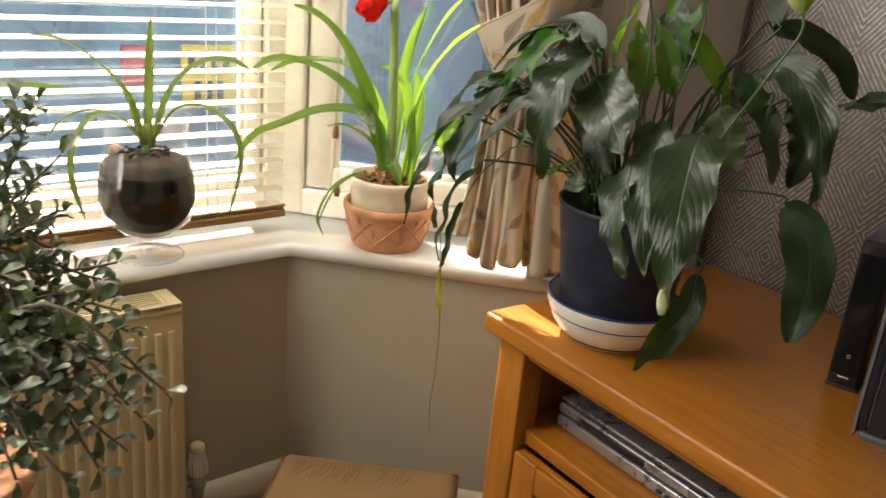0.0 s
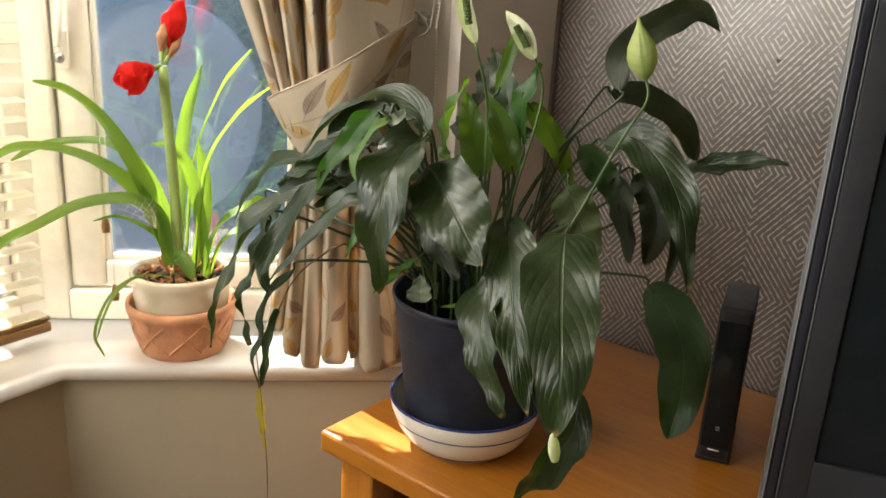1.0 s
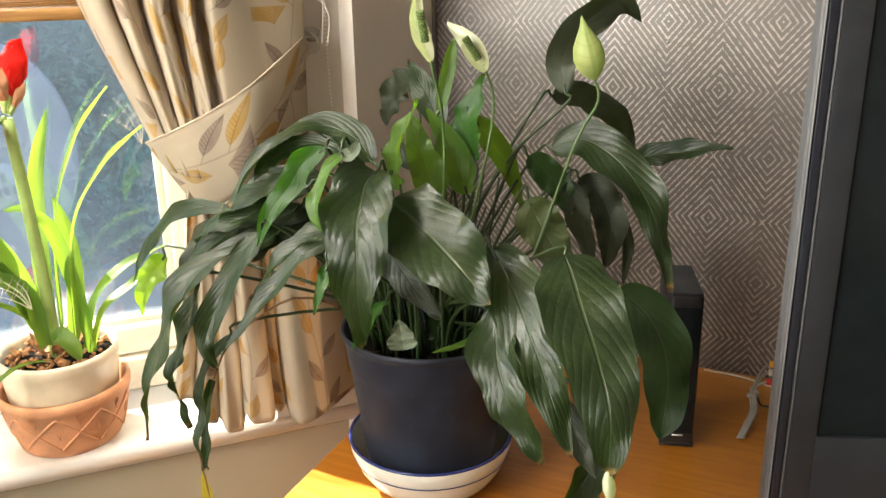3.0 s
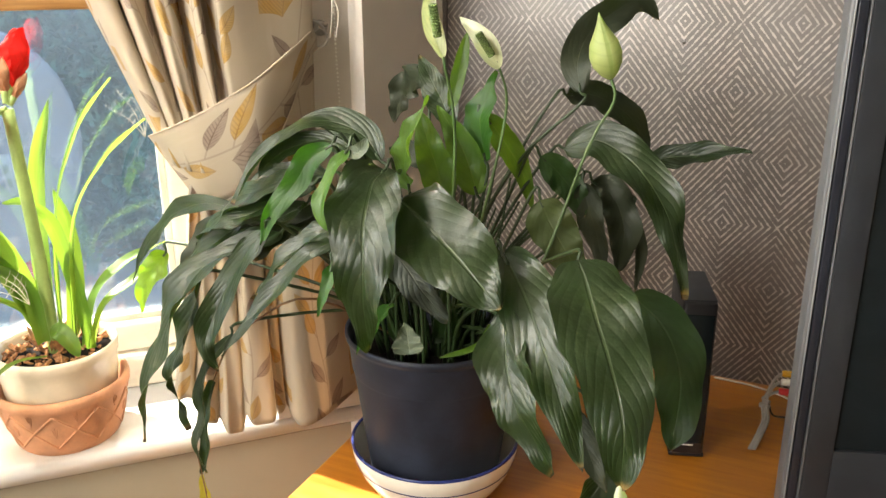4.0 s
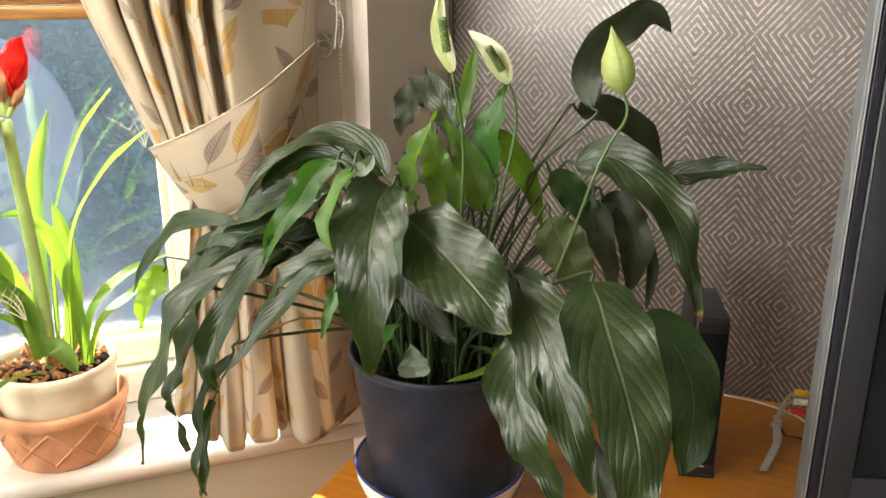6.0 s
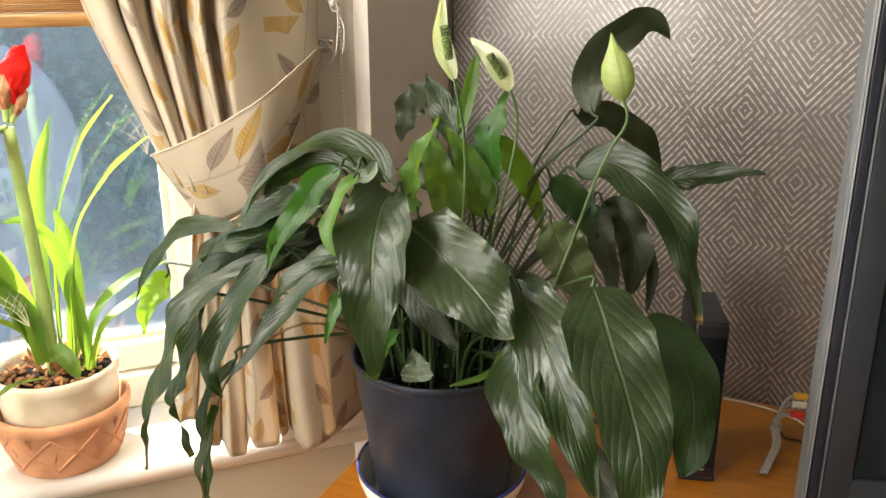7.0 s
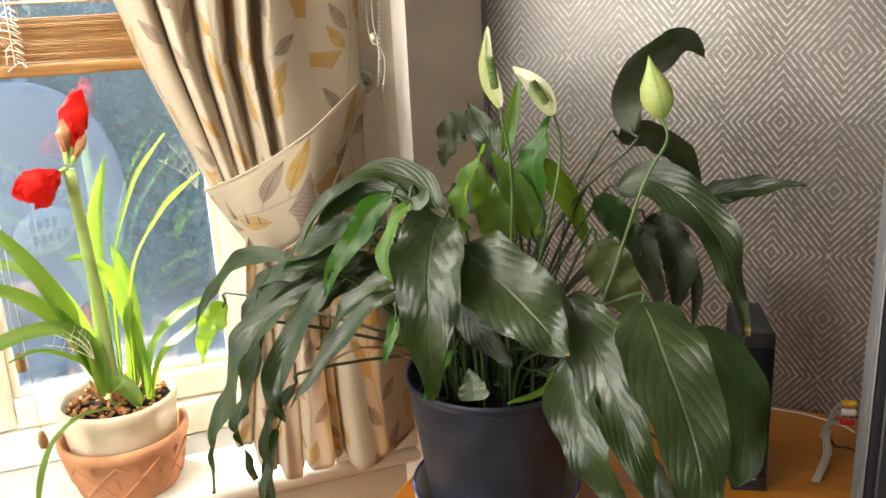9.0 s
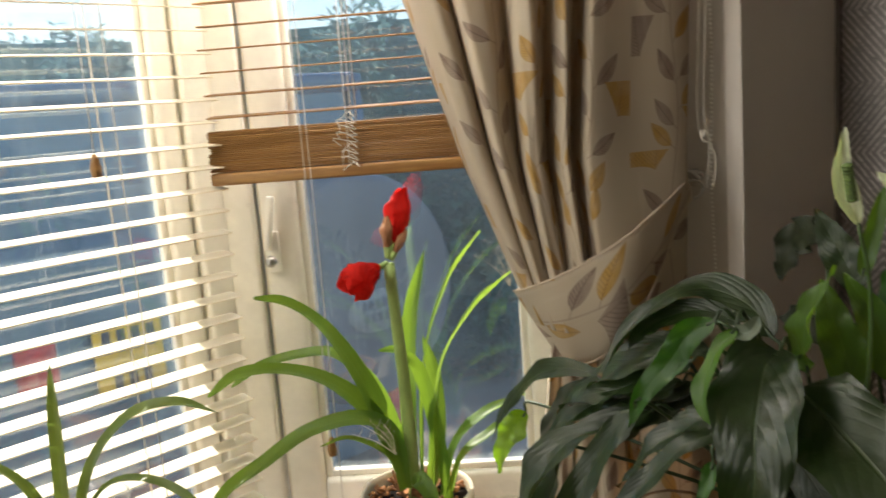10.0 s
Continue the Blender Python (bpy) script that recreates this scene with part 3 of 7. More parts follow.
# ---- foliage materials and builders ----
def leaf_mat(name, dark, light, vein, glow, rough=0.34, trans=0.25, ribs=15.0, bump=0.5, dry=False):
    """A leaf: midrib and side veins from the blade's own coordinates, gloss, and light that shines through."""
    k = Nodes(name)
    uv = k.n("UVMap").outputs[0]
    sep = k.n("SeparateXYZ")
    k.put(sep.inputs[0], uv)
    v = k.math('ABSOLUTE', k.math('SUBTRACT', sep.outputs[1], 0.5))          # 0 at the midrib, 0.5 at the edge
    u = sep.outputs[0]
    wav = k.math('SINE', k.math('MULTIPLY', k.math('SUBTRACT', u, k.math('MULTIPLY', k.math('POWER', v, 1.35), 0.95)), 2 * math.pi * ribs))
    mid = k.ramp(v, 0.008, 0.030, 1.0, 0.0)
    rnd = k.n("ObjectInfo").outputs["Random"]
    blot = k.noise(18, 3)
    fine = k.noise(150, 2)
    col = k.mix(k.ramp(blot, 0.3, 0.7), dark, light)
    col = k.mix(k.math('MULTIPLY', rnd, 0.45), col, light)
    soft = k.noise(9, 2)
    pucker = k.noise(38, 3)
    groove = k.ramp(wav, 0.55, 1.0)
    groove = k.math('MULTIPLY', groove, k.ramp(soft, 0.3, 0.7, 0.35, 1.0))
    col = k.mix(k.math('MULTIPLY', groove, 0.10), col, dark)
    col = k.mix(k.math('MULTIPLY', k.ramp(fine, 0.45, 0.7), 0.22), col, light)
    col = k.mix(k.math('MULTIPLY', k.ramp(wav, 0.93, 1.0), 0.12), col, vein)
    col = k.mix(k.math('MULTIPLY', mid, 0.45), col, vein)
    col = k.mix(k.math('MULTIPLY', k.ramp(pucker, 0.4, 0.75), 0.18), col, dark)
    h = k.math('ADD', k.math('ADD', k.math('MULTIPLY', wav, -0.12), k.math('MULTIPLY', groove, -0.22)), k.math('ADD', k.math('MULTIPLY', mid, -1.2), k.math('ADD', k.math('MULTIPLY', fine, 0.30), k.math('MULTIPLY', pucker, 2.6))))
    k.bump(h, bump, 0.0017)
    if dry:
        away = k.math('ADD', u, k.math('MULTIPLY', k.math('SUBTRACT', blot, 0.5), 0.10))
        col = k.mix(k.math('MULTIPLY', k.ramp(away, 0.965, 0.995), k.ramp(rnd, 0.25, 0.5)), col, (0.20, 0.13, 0.035))
        col = k.mix(k.math('MULTIPLY', k.ramp(away, 0.99, 1.0), k.ramp(rnd, 0.25, 0.5)), col, (0.05, 0.028, 0.014))
    k.done(col, k.ramp(pucker, 0.25, 0.75, rough - 0.06, rough + 0.10), 0.0)
    k.b.inputs["Specular IOR Level"].default_value = 0.46
    tr = k.n("BsdfTranslucent")
    k.put(tr.inputs[0], k.mix(k.math('MULTIPLY', groove, 0.45), glow, tuple(c * 0.6 for c in glow)))
    mx = k.n("MixShader")
    mx.inputs[0].default_value = trans
    k.put(mx.inputs[1], k.b.outputs[0])
    k.put(mx.inputs[2], tr.outputs[0])
    k.put(k.t.nodes["Material Output"].inputs[0], mx.outputs[0])
    return k.m


M_LILY = leaf_mat("lily_leaf", (0.0075, 0.018, 0.0035), (0.017, 0.034, 0.008), (0.055, 0.085, 0.028), (0.12, 0.28, 0.02), 0.34, 0.08, 10.0, 0.42, dry=True)
M_LILYP = leaf_mat("pale_leaf_back", (0.075, 0.105, 0.062), (0.135, 0.165, 0.115), (0.21, 0.25, 0.17), (0.14, 0.22, 0.07), 0.45, 0.15, 8, 0.4)
M_LILYO = leaf_mat("olive_lily_leaf", (0.035, 0.055, 0.014), (0.062, 0.088, 0.024), (0.09, 0.115, 0.04), (0.16, 0.26, 0.03), 0.46, 0.14, 8.5, 0.35, dry=True)
M_LILYG = leaf_mat("wilted_lily_leaf", (0.020, 0.030, 0.020), (0.045, 0.058, 0.042), (0.085, 0.10, 0.07), (0.06, 0.10, 0.02), 0.46, 0.08, 8.5, 0.45, dry=True)
M_LILYDG = leaf_mat("deep_green_lily_leaf", (0.012, 0.036, 0.008), (0.024, 0.062, 0.014), (0.05, 0.085, 0.03), (0.10, 0.26, 0.02), 0.42, 0.14, 8.5, 0.35, dry=True)
M_VIVIDD = leaf_mat("green_lily_leaf", (0.016, 0.065, 0.006), (0.034, 0.105, 0.012), (0.075, 0.15, 0.03), (0.10, 0.36, 0.012), 0.40, 0.24, 9, 0.3, dry=True)
# same lily leaf, with strong sunlight put into its colour
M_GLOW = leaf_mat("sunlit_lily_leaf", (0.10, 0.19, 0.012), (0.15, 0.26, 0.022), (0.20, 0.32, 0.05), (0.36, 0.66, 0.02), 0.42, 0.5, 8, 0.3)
# young leaves, brightened further for the sun coming from behind
M_LILYB = leaf_mat("young_lily_leaf", (0.038, 0.092, 0.010), (0.078, 0.150, 0.020), (0.15, 0.23, 0.05), (0.28, 0.54, 0.025), 0.38, 0.30, 7, 0.40)
# darkest leaf green, for some back, inner and upper leaves
M_LILYD = leaf_mat("dark_lily_leaf", (0.020, 0.027, 0.014), (0.036, 0.046, 0.023), (0.05, 0.06, 0.032), (0.08, 0.13, 0.02), 0.52, 0.12, 9, 0.25, dry=True)
M_STRAP = leaf_mat("strap_leaf", (0.040, 0.088, 0.012), (0.072, 0.145, 0.024), (0.16, 0.27, 0.06), (0.38, 0.60, 0.05), 0.44, 0.40, 2, 0.10)
M_STRAPD = leaf_mat("bulb_leaf", (0.045, 0.078, 0.018), (0.080, 0.125, 0.032), (0.20, 0.26, 0.09), (0.30, 0.42, 0.06), 0.40, 0.28, 2, 0.10)
M_VIVID = leaf_mat("fresh_lily_leaf", (0.045, 0.115, 0.010), (0.075, 0.17, 0.016), (0.13, 0.23, 0.05), (0.17, 0.46, 0.015), 0.36, 0.36, 9, 0.3)
M_YELLOW = leaf_mat("withered_leaf", (0.30, 0.27, 0.03), (0.42, 0.36, 0.05), (0.30, 0.16, 0.03), (0.75, 0.65, 0.05), 0.5, 0.45, 8, 0.4)
M_JADE = leaf_mat("jade_leaf", (0.070, 0.092, 0.042), (0.165, 0.19, 0.115), (0.20, 0.22, 0.15), (0.14, 0.28, 0.06), 0.32, 0.08, 3, 0.08)
M_SPATHE = leaf_mat("white_spathe", (0.62, 0.66, 0.42), (0.78, 0.80, 0.62), (0.30, 0.48, 0.12), (0.75, 0.90, 0.35), 0.42, 0.4, 7, 0.3)
M_BUD = leaf_mat("green_spathe", (0.30, 0.40, 0.11), (0.50, 0.55, 0.22), (0.20, 0.32, 0.07), (0.50, 0.66, 0.12), 0.4, 0.35, 6, 0.3)
M_RED = leaf_mat("red_petal", (0.55, 0.012, 0.010), (0.75, 0.03, 0.02), (0.55, 0.01, 0.01), (0.90, 0.03, 0.02), 0.62, 0.45, 6, 0.2)
M_RED.node_tree.nodes["Principled BSDF"].inputs["Specular IOR Level"].default_value = 0.15
M_SHEATH = leaf_mat("papery_sheath", (0.36, 0.16, 0.07), (0.55, 0.30, 0.16), (0.30, 0.12, 0.05), (0.60, 0.30, 0.12), 0.6, 0.35, 6, 0.3)
M_STALK = plain("lily_stalk", (0.026, 0.050, 0.014), 0.4, var=0.25, scale=30, bump=0.1)
M_SCAPE = plain("pale_green_stalk", (0.30, 0.42, 0.12), 0.4, var=0.15, scale=30, bump=0.1)
M_STALKL = plain("young_stalk", (0.075, 0.135, 0.04), 0.4, var=0.2, scale=30, bump=0.1)
M_DRY = plain("dry_stalk", (0.20, 0.11, 0.05), 0.7, var=0.3, scale=40, bump=0.2)
M_TWIG = plain("pale_dry_twig", (0.62, 0.55, 0.42), 0.8, var=0.2, scale=40, bump=0.1)
M_SPADIX = plain("green_spadix", (0.11, 0.17, 0.04), 0.6, var=0.4, scale=200, bump=0.8, fine=300)
M_BARK = plain("jade_bark", (0.13, 0.11, 0.07), 0.8, var=0.3, scale=40, bump=0.6, fine=150)


def blade_mesh(pts, width, face, cup=0.25, wave=0.05, kind="lance", n=24, m=10, twist=0.0, seed=0, shape=None):
    """A leaf blade along pts (base to tip). face: the way its upper side looks; cup: how far the halves fold up; wave: ruffled edge."""
    rr = random.Random(seed)
    quilt = 0.0
    if kind == "lance" and width > 0.025:
        n, m, quilt = 60, 12, 0.0002 + 0.0018 * min(width, 0.10)
    P = spline(pts, n)
    bm = bmesh.new()
    uvl = bm.loops.layers.uv.new("UVMap")
    face = Vector(face).normalized()
    ph = rr.uniform(0, 6)
    fq = rr.uniform(2.2, 3.6)
    rows, coords = [], {}
    for i, p in enumerate(P):
        s = i / n
        tan = (P[min(i + 1, n)] - P[max(i - 1, 0)]).normalized()
        nr = face - tan * face.dot(tan)
        nr = nr.normalized() if nr.length > 0.05 else tan.orthogonal().normalized()
        if twist:
            nr = Matrix.Rotation(twist * s, 3, tan) @ nr
        side = tan.cross(nr).normalized()
        if kind == "lance" and shape:
            a_, b_ = shape
            top = a_ / (a_ + b_)
            w = (s ** a_) * ((1 - s) ** b_) / (top ** a_ * (1 - top) ** b_) * (1 + 0.05 * math.sin(7 * s + ph))
        elif kind == "lance":
            w = (s ** 0.58) * ((1 - s) ** 0.92) * 1.86 * (1 + 0.07 * math.sin(7 * s + ph))
            w = max(w, 0.0)
        elif kind == "strap":
            w = min(1, 0.55 + 1.6 * s) * (1 - s ** 7) * (1 - 0.25 * s)
        elif kind == "spoon":
            w = (s ** 0.85) * ((1 - s) ** 0.36) * 1.75
        elif kind == "petal":
            w = (s ** 0.5) * ((1 - s) ** 0.45) * 1.42
        else:
            w = (s ** 0.40) * ((1 - s) ** 0.55) * 1.5
        hw = width * 0.5 * w + 0.0006
        row = []
        for j in range(m + 1):
            v = j / m * 2 - 1
            lift = min(width, 0.06) * (0.045 * math.sin(ph * 2 + 9.0 * s + 2.2 * v) + 0.012 * math.sin(ph * 5 + 21.0 * s - 3.0 * v)) + cup * hw * (abs(v) ** 1.3) + wave * width * (abs(v) ** 2.2) * math.sin(ph + fq * 2 * math.pi * s + (1.3 if v > 0 else 0))
            if quilt:
                lift += quilt * (abs(v) ** 0.7) * (1 - abs(v) ** 5) * min(1, 5 * (1 - s)) * math.sin(2 * math.pi * 10.0 * (s - 0.42 * (abs(v) / 2) ** 1.25) + ph)
                lift += 0.16 * wave * width * (abs(v) ** 4) * math.sin(3.1 * ph + 2.7 * fq * 2 * math.pi * s + (2.1 if v > 0 else 0))
            ragged = 1.0 if not shape else 1 + 0.05 * math.sin(11 * s + 2 * ph + (2.4 if v > 0 else 0)) + 0.025 * math.sin(27 * s + ph + (1.1 if v > 0 else 0))
            row.append(bm.verts.new(p + side * (hw * ragged * v * math.cos(min(1.3, cup * abs(v)))) + nr * lift))
            coords[row[-1]] = (s, j / m)
        rows.append(row)
    for a, b in zip(rows, rows[1:]):
        for j in range(m):
            f = bm.faces.new((a[j], a[j + 1], b[j + 1], b[j]))
            for lp in f.loops:
                lp[uvl].uv = coords[lp.vert]
    return bm


def blade(parent, mat, pts, width, face, name="leaf", label="", **kw):
    o = Vector(parent.matrix_basis.translation)
    bm = blade_mesh(pts, width, face, **kw)
    bmesh.ops.translate(bm, vec=-o, verts=bm.verts)
    return part(name, bm, mat, parent, label)


def stem(parent, mat, pts, r0, r1, name="stalk", label="", seg=7, n=16):
    o = Vector(parent.matrix_basis.translation)
    bm = tube(pts, r0, r1, seg, n)
    bmesh.ops.translate(bm, vec=-o, verts=bm.verts)
    return part(name, bm, mat, parent, label)


# ---- peace lily ----
LC = Vector((0.159, 0.137, 0.0))
lily = thing("peace_lily", (LC.x, LC.y, 0.708), "large peace lily with drooping dark leaves in a black plastic pot", "plant")
pot = part("pot", lathe([(0.0, 0.0), (0.082, 0.0), (0.085, 0.004), (0.0875, 0.028), (0.1060, 0.174), (0.1068, 0.1765), (0.1078, 0.179), (0.1118, 0.216), (0.1122, 0.219), (0.1152, 0.2215), (0.1164, 0.226), (0.1160, 0.2300), (0.1135, 0.2305), (0.1108, 0.226), (0.1070, 0.190), (0.101, 0.1862)], 64), M_POT, lily, "scuffed black plastic nursery pot")
part("soil", lathe([(0.0, 0.1947), (0.05, 0.1928), (0.103, 0.1862), (0.104, 0.1786)], 40, wob=0.004), M_SOIL, lily, "dark potting soil")
for a0, a1, z in ((-2.25, -1.95, 0.137), (-1.72, -1.62, 0.170), (-2.6, -2.45, 0.095)):
    r_ = 0.0865 + (z - 0.0285) * 0.0180 / 0.150 + 0.0002
    part("scuff", tube([(r_ * math.cos(a), r_ * math.sin(a), z + 0.004 * (a - a0)) for a in (a0, (a0 + a1) / 2, a1)], 0.0005, 0.0003, 5, 10), M_FIBRE, lily, "pale scratch in the plastic")
saucer = thing("saucer", (LC.x, LC.y, 0.700), "white glazed dish with navy rim under the pot", "saucer")
part("dish", lathe([(0.0, 0.0), (0.072, 0.0), (0.075, 0.004), (0.090, 0.016), (0.102, 0.034), (0.1115, 0.060), (0.1135, 0.073), (0.1125, 0.0755), (0.110, 0.073), (0.106, 0.058), (0.097, 0.036), (0.085, 0.019), (0.074, 0.0072), (0.0, 0.0072)], 64), M_CERAM, saucer)
part("rim_band", lathe([(0.1138, 0.0735), (0.1141, 0.0755), (0.1125, 0.0770), (0.1100, 0.0760), (0.1098, 0.0745)], 64), M_NAVY, saucer, "navy painted rim")
part("stripe", lathe([(0.1080, 0.0485), (0.1087, 0.0490), (0.1092, 0.0502), (0.1090, 0.0508)], 64), M_NAVY, saucer, "thin navy stripe")


def lily_leaf(pts, width, face, mat=M_LILY, root=None, seed=0, **kw):
    """One leaf of the lily with its stalk out of the soil."""
    rr = random.Random(seed * 7 + 3)
    base = Vector(pts[0])
    toward = (base - Vector((LC.x, LC.y, base.z)))
    flat = Vector((toward.x, toward.y, 0))
    flat = flat.normalized() if flat.length > 0.02 else Vector((rr.uniform(-1, 1), rr.uniform(-1, 1), 0)).normalized()
    a = Vector(root) if root else Vector((LC.x, LC.y, 0.905)) + flat * rr.uniform(0.02, 0.06) + Vector((rr.uniform(-.02, .02), rr.uniform(-.02, .02), 0))
    d = (Vector(pts[1]) - base).normalized()
    rise = base.z - a.z
    mid0 = a.lerp(base, 0.16) + Vector((0, 0, 0.24 * max(rise, 0.20)))
    mid1 = a.lerp(base, 0.55) + Vector((0, 0, 0.20 * max(rise, 0.20)))
    near = base - d * 0.014 + Vector((0, 0, 0.002))
    stem(lily, M_STALK, [a, mid0, mid1, near, base, Vector(pts[0]).lerp(Vector(pts[1]), 0.3)], 0.0025, 0.0016)
    return blade(lily, mat, pts, width, face, seed=seed, **kw)


# the leaves, clump by clump
lily_leaf([(0.385, -0.0165, 1.1073), (0.411, -0.0615, 1.0873), (0.438, -0.1005, 1.0513), (0.46, -0.1285, 1.0043), (0.466, -0.1405, 0.9463)], 0.080, (0.45, -0.8, 0.4), seed=1, cup=0.1, wave=0.051, twist=0.12, shape=(0.42, 0.76))
lily_leaf([(0.3042, -0.0125, 1.1053), (0.3432, -0.0545, 1.0803), (0.3772, -0.0945, 1.0443), (0.4032, -0.1175, 1.0003), (0.4272, -0.1275, 0.9473)], 0.058, (0.05, -0.9, 0.4), seed=2, cup=0.12, wave=0.07, twist=-0.2, shape=(0.40, 0.89))
lily_leaf([(0.3276, -0.061, 1.0635), (0.3376, -0.091, 1.0315), (0.3546, -0.113, 1.0025), (0.3746, -0.124, 0.9735), (0.4006, -0.128, 0.9375)], 0.055, (-0.05, -0.9, 0.25), seed=3, cup=0.25, wave=0.102, twist=0.1, shape=(0.50, 0.89))
lily_leaf([(0.401, 0.181, 1.002), (0.439, 0.176, 0.976), (0.465, 0.169, 0.929), (0.472, 0.162, 0.87), (0.47, 0.146, 0.823)], 0.068, (0.35, -0.85, 0.25), M_LILYDG, seed=4, cup=0.15, wave=0.072, twist=-0.15, shape=(0.50, 0.69))
lily_leaf([(0.189, -0.015, 1.147), (0.224, -0.035, 1.137), (0.271, -0.067, 1.119), (0.305, -0.084, 1.098), (0.334, -0.094, 1.078)], 0.082, (0.3, -0.75, 0.55), seed=5, cup=0.1, wave=0.058, twist=0.05, shape=(0.34, 0.74))
lily_leaf([(0.165, 0.005, 1.176), (0.166, -0.032, 1.168), (0.183, -0.079, 1.141), (0.192, -0.1, 1.103), (0.189, -0.099, 1.055), (0.188, -0.087, 1.006)], 0.073, (0.1, -0.9, 0.35), seed=6, cup=0.26, wave=0.102, twist=-0.15, shape=(0.42, 0.86))
lily_leaf([(0.141, 0.038, 1.174), (0.112, 0.051, 1.199), (0.07, 0.053, 1.211), (0.04, 0.033, 1.208), (0.019, 0.001, 1.187), (0.0, -0.021, 1.156), (-0.011, -0.039, 1.128)], 0.040, (-0.05, -0.65, 0.75), seed=7, cup=0.22, wave=0.07, twist=0.45, shape=(0.5, 0.95))
lily_leaf([(0.113, -0.019, 1.201), (0.091, -0.031, 1.186), (0.077, -0.04, 1.161), (0.056, -0.053, 1.13), (0.043, -0.063, 1.093)], 0.029, (0.25, -0.9, 0.2), M_VIVIDD, seed=8, cup=0.3, wave=0.087, twist=-0.15, shape=(0.55, 0.89))
lily_leaf([(0.143, -0.036, 1.203), (0.138, -0.055, 1.188), (0.138, -0.079, 1.168), (0.139, -0.09, 1.148), (0.148, -0.091, 1.131)], 0.021, (-0.2, -0.9, 0.2), M_VIVID, seed=9, cup=0.25, wave=0.072, twist=0.15, shape=(0.50, 0.69))
lily_leaf([(0.304, 0.201, 1.171), (0.347, 0.198, 1.183), (0.393, 0.178, 1.167), (0.43, 0.164, 1.129), (0.451, 0.154, 1.083), (0.469, 0.144, 1.021)], 0.055, (0.3, -0.8, 0.5), seed=10, cup=0.2, wave=0.102, twist=-0.25, shape=(0.45, 0.89))
lily_leaf([(0.37, 0.332, 1.13), (0.417, 0.322, 1.144), (0.466, 0.31, 1.157), (0.514, 0.295, 1.166)], 0.037, (0.15, -0.7, 0.7), seed=11, cup=0.3, wave=0.087, twist=0.1, shape=(0.50, 0.99))
lily_leaf([(0.326, 0.187, 1.241), (0.317, 0.2, 1.275), (0.319, 0.244, 1.306), (0.343, 0.282, 1.331), (0.363, 0.317, 1.34), (0.383, 0.34, 1.315)], 0.043, (0.2, -0.9, -0.15), M_LILYD, seed=12, cup=0.25, wave=0.116, twist=-0.25, shape=(0.50, 0.84))
lily_leaf([(0.301, 0.211, 1.234), (0.321, 0.242, 1.232), (0.347, 0.282, 1.213), (0.369, 0.312, 1.184), (0.377, 0.336, 1.141)], 0.037, (0.3, -0.85, 0.35), M_LILYD, seed=13, cup=0.25, wave=0.145, twist=0.1, shape=(0.45, 0.59))
lily_leaf([(0.281, 0.182, 1.163), (0.302, 0.193, 1.142), (0.32, 0.202, 1.115), (0.331, 0.207, 1.086)], 0.039, (0.2, -0.9, 0.3), M_LILYDG, seed=14, cup=0.3, wave=0.087, twist=-0.2, shape=(0.50, 0.74))
lily_leaf([(0.328, 0.207, 1.129), (0.337, 0.207, 1.1), (0.35, 0.204, 1.065), (0.363, 0.202, 1.018)], 0.034, (0.2, -0.95, 0.15), M_LILYD, seed=15, cup=0.3, wave=0.087, twist=0.3, shape=(0.50, 0.74))
lily_leaf([(0.33, 0.248, 1.122), (0.355, 0.25, 1.106), (0.376, 0.242, 1.066), (0.374, 0.224, 1.013)], 0.046, (0.3, -0.9, 0.2), M_LILYD, seed=16, cup=0.25, wave=0.145, twist=-0.12, shape=(0.50, 0.64))
lily_leaf([(0.376, 0.285, 1.08), (0.393, 0.273, 1.03), (0.393, 0.254, 0.979)], 0.024, (0.5, -0.8, 0.2), M_LILYD, seed=17, cup=0.40, wave=0.070, twist=0.28)
lily_leaf([(0.298, 0.133, 1.122), (0.313, 0.129, 1.096), (0.331, 0.125, 1.069), (0.355, 0.121, 1.04)], 0.055, (0.35, -0.88, 0.2), M_LILYO, seed=18, cup=0.15, wave=0.072, twist=-0.25, shape=(0.45, 0.64))
lily_leaf([(0.229, 0.131, 1.215), (0.244, 0.153, 1.186), (0.259, 0.18, 1.142), (0.268, 0.201, 1.09)], 0.030, (0.5, -0.8, 0.25), M_LILYB, seed=19, cup=0.25, wave=0.058, twist=0.15, shape=(0.32, 0.76))
lily_leaf([(0.168, 0.053, 1.139), (0.166, 0.049, 1.168), (0.175, 0.039, 1.202), (0.201, 0.038, 1.251)], 0.043, (-0.45, -0.85, 0.2), M_LILYB, seed=20, cup=0.3, wave=0.072, twist=-0.3, shape=(0.50, 0.94))
lily_leaf([(0.202, 0.076, 1.123), (0.193, 0.076, 1.159), (0.182, 0.074, 1.193), (0.17, 0.076, 1.228)], 0.042, (0.35, -0.9, 0.1), M_LILYB, seed=21, cup=0.3, wave=0.072, twist=0.1, shape=(0.45, 0.84))
lily_leaf([(0.228, 0.11, 1.127), (0.218, 0.11, 1.16), (0.203, 0.106, 1.196), (0.181, 0.103, 1.23)], 0.039, (0.35, -0.88, 0.15), M_LILYB, seed=22, cup=0.25, wave=0.072, twist=-0.2, shape=(0.50, 0.89))
lily_leaf([(0.092, 0.263, 1.237), (0.053, 0.3, 1.228), (0.026, 0.317, 1.207), (0.03, 0.289, 1.168)], 0.043, (0.2, -0.95, 0.2), M_LILYD, seed=23, cup=0.2, wave=0.174, twist=0.2, shape=(0.35, 0.64))
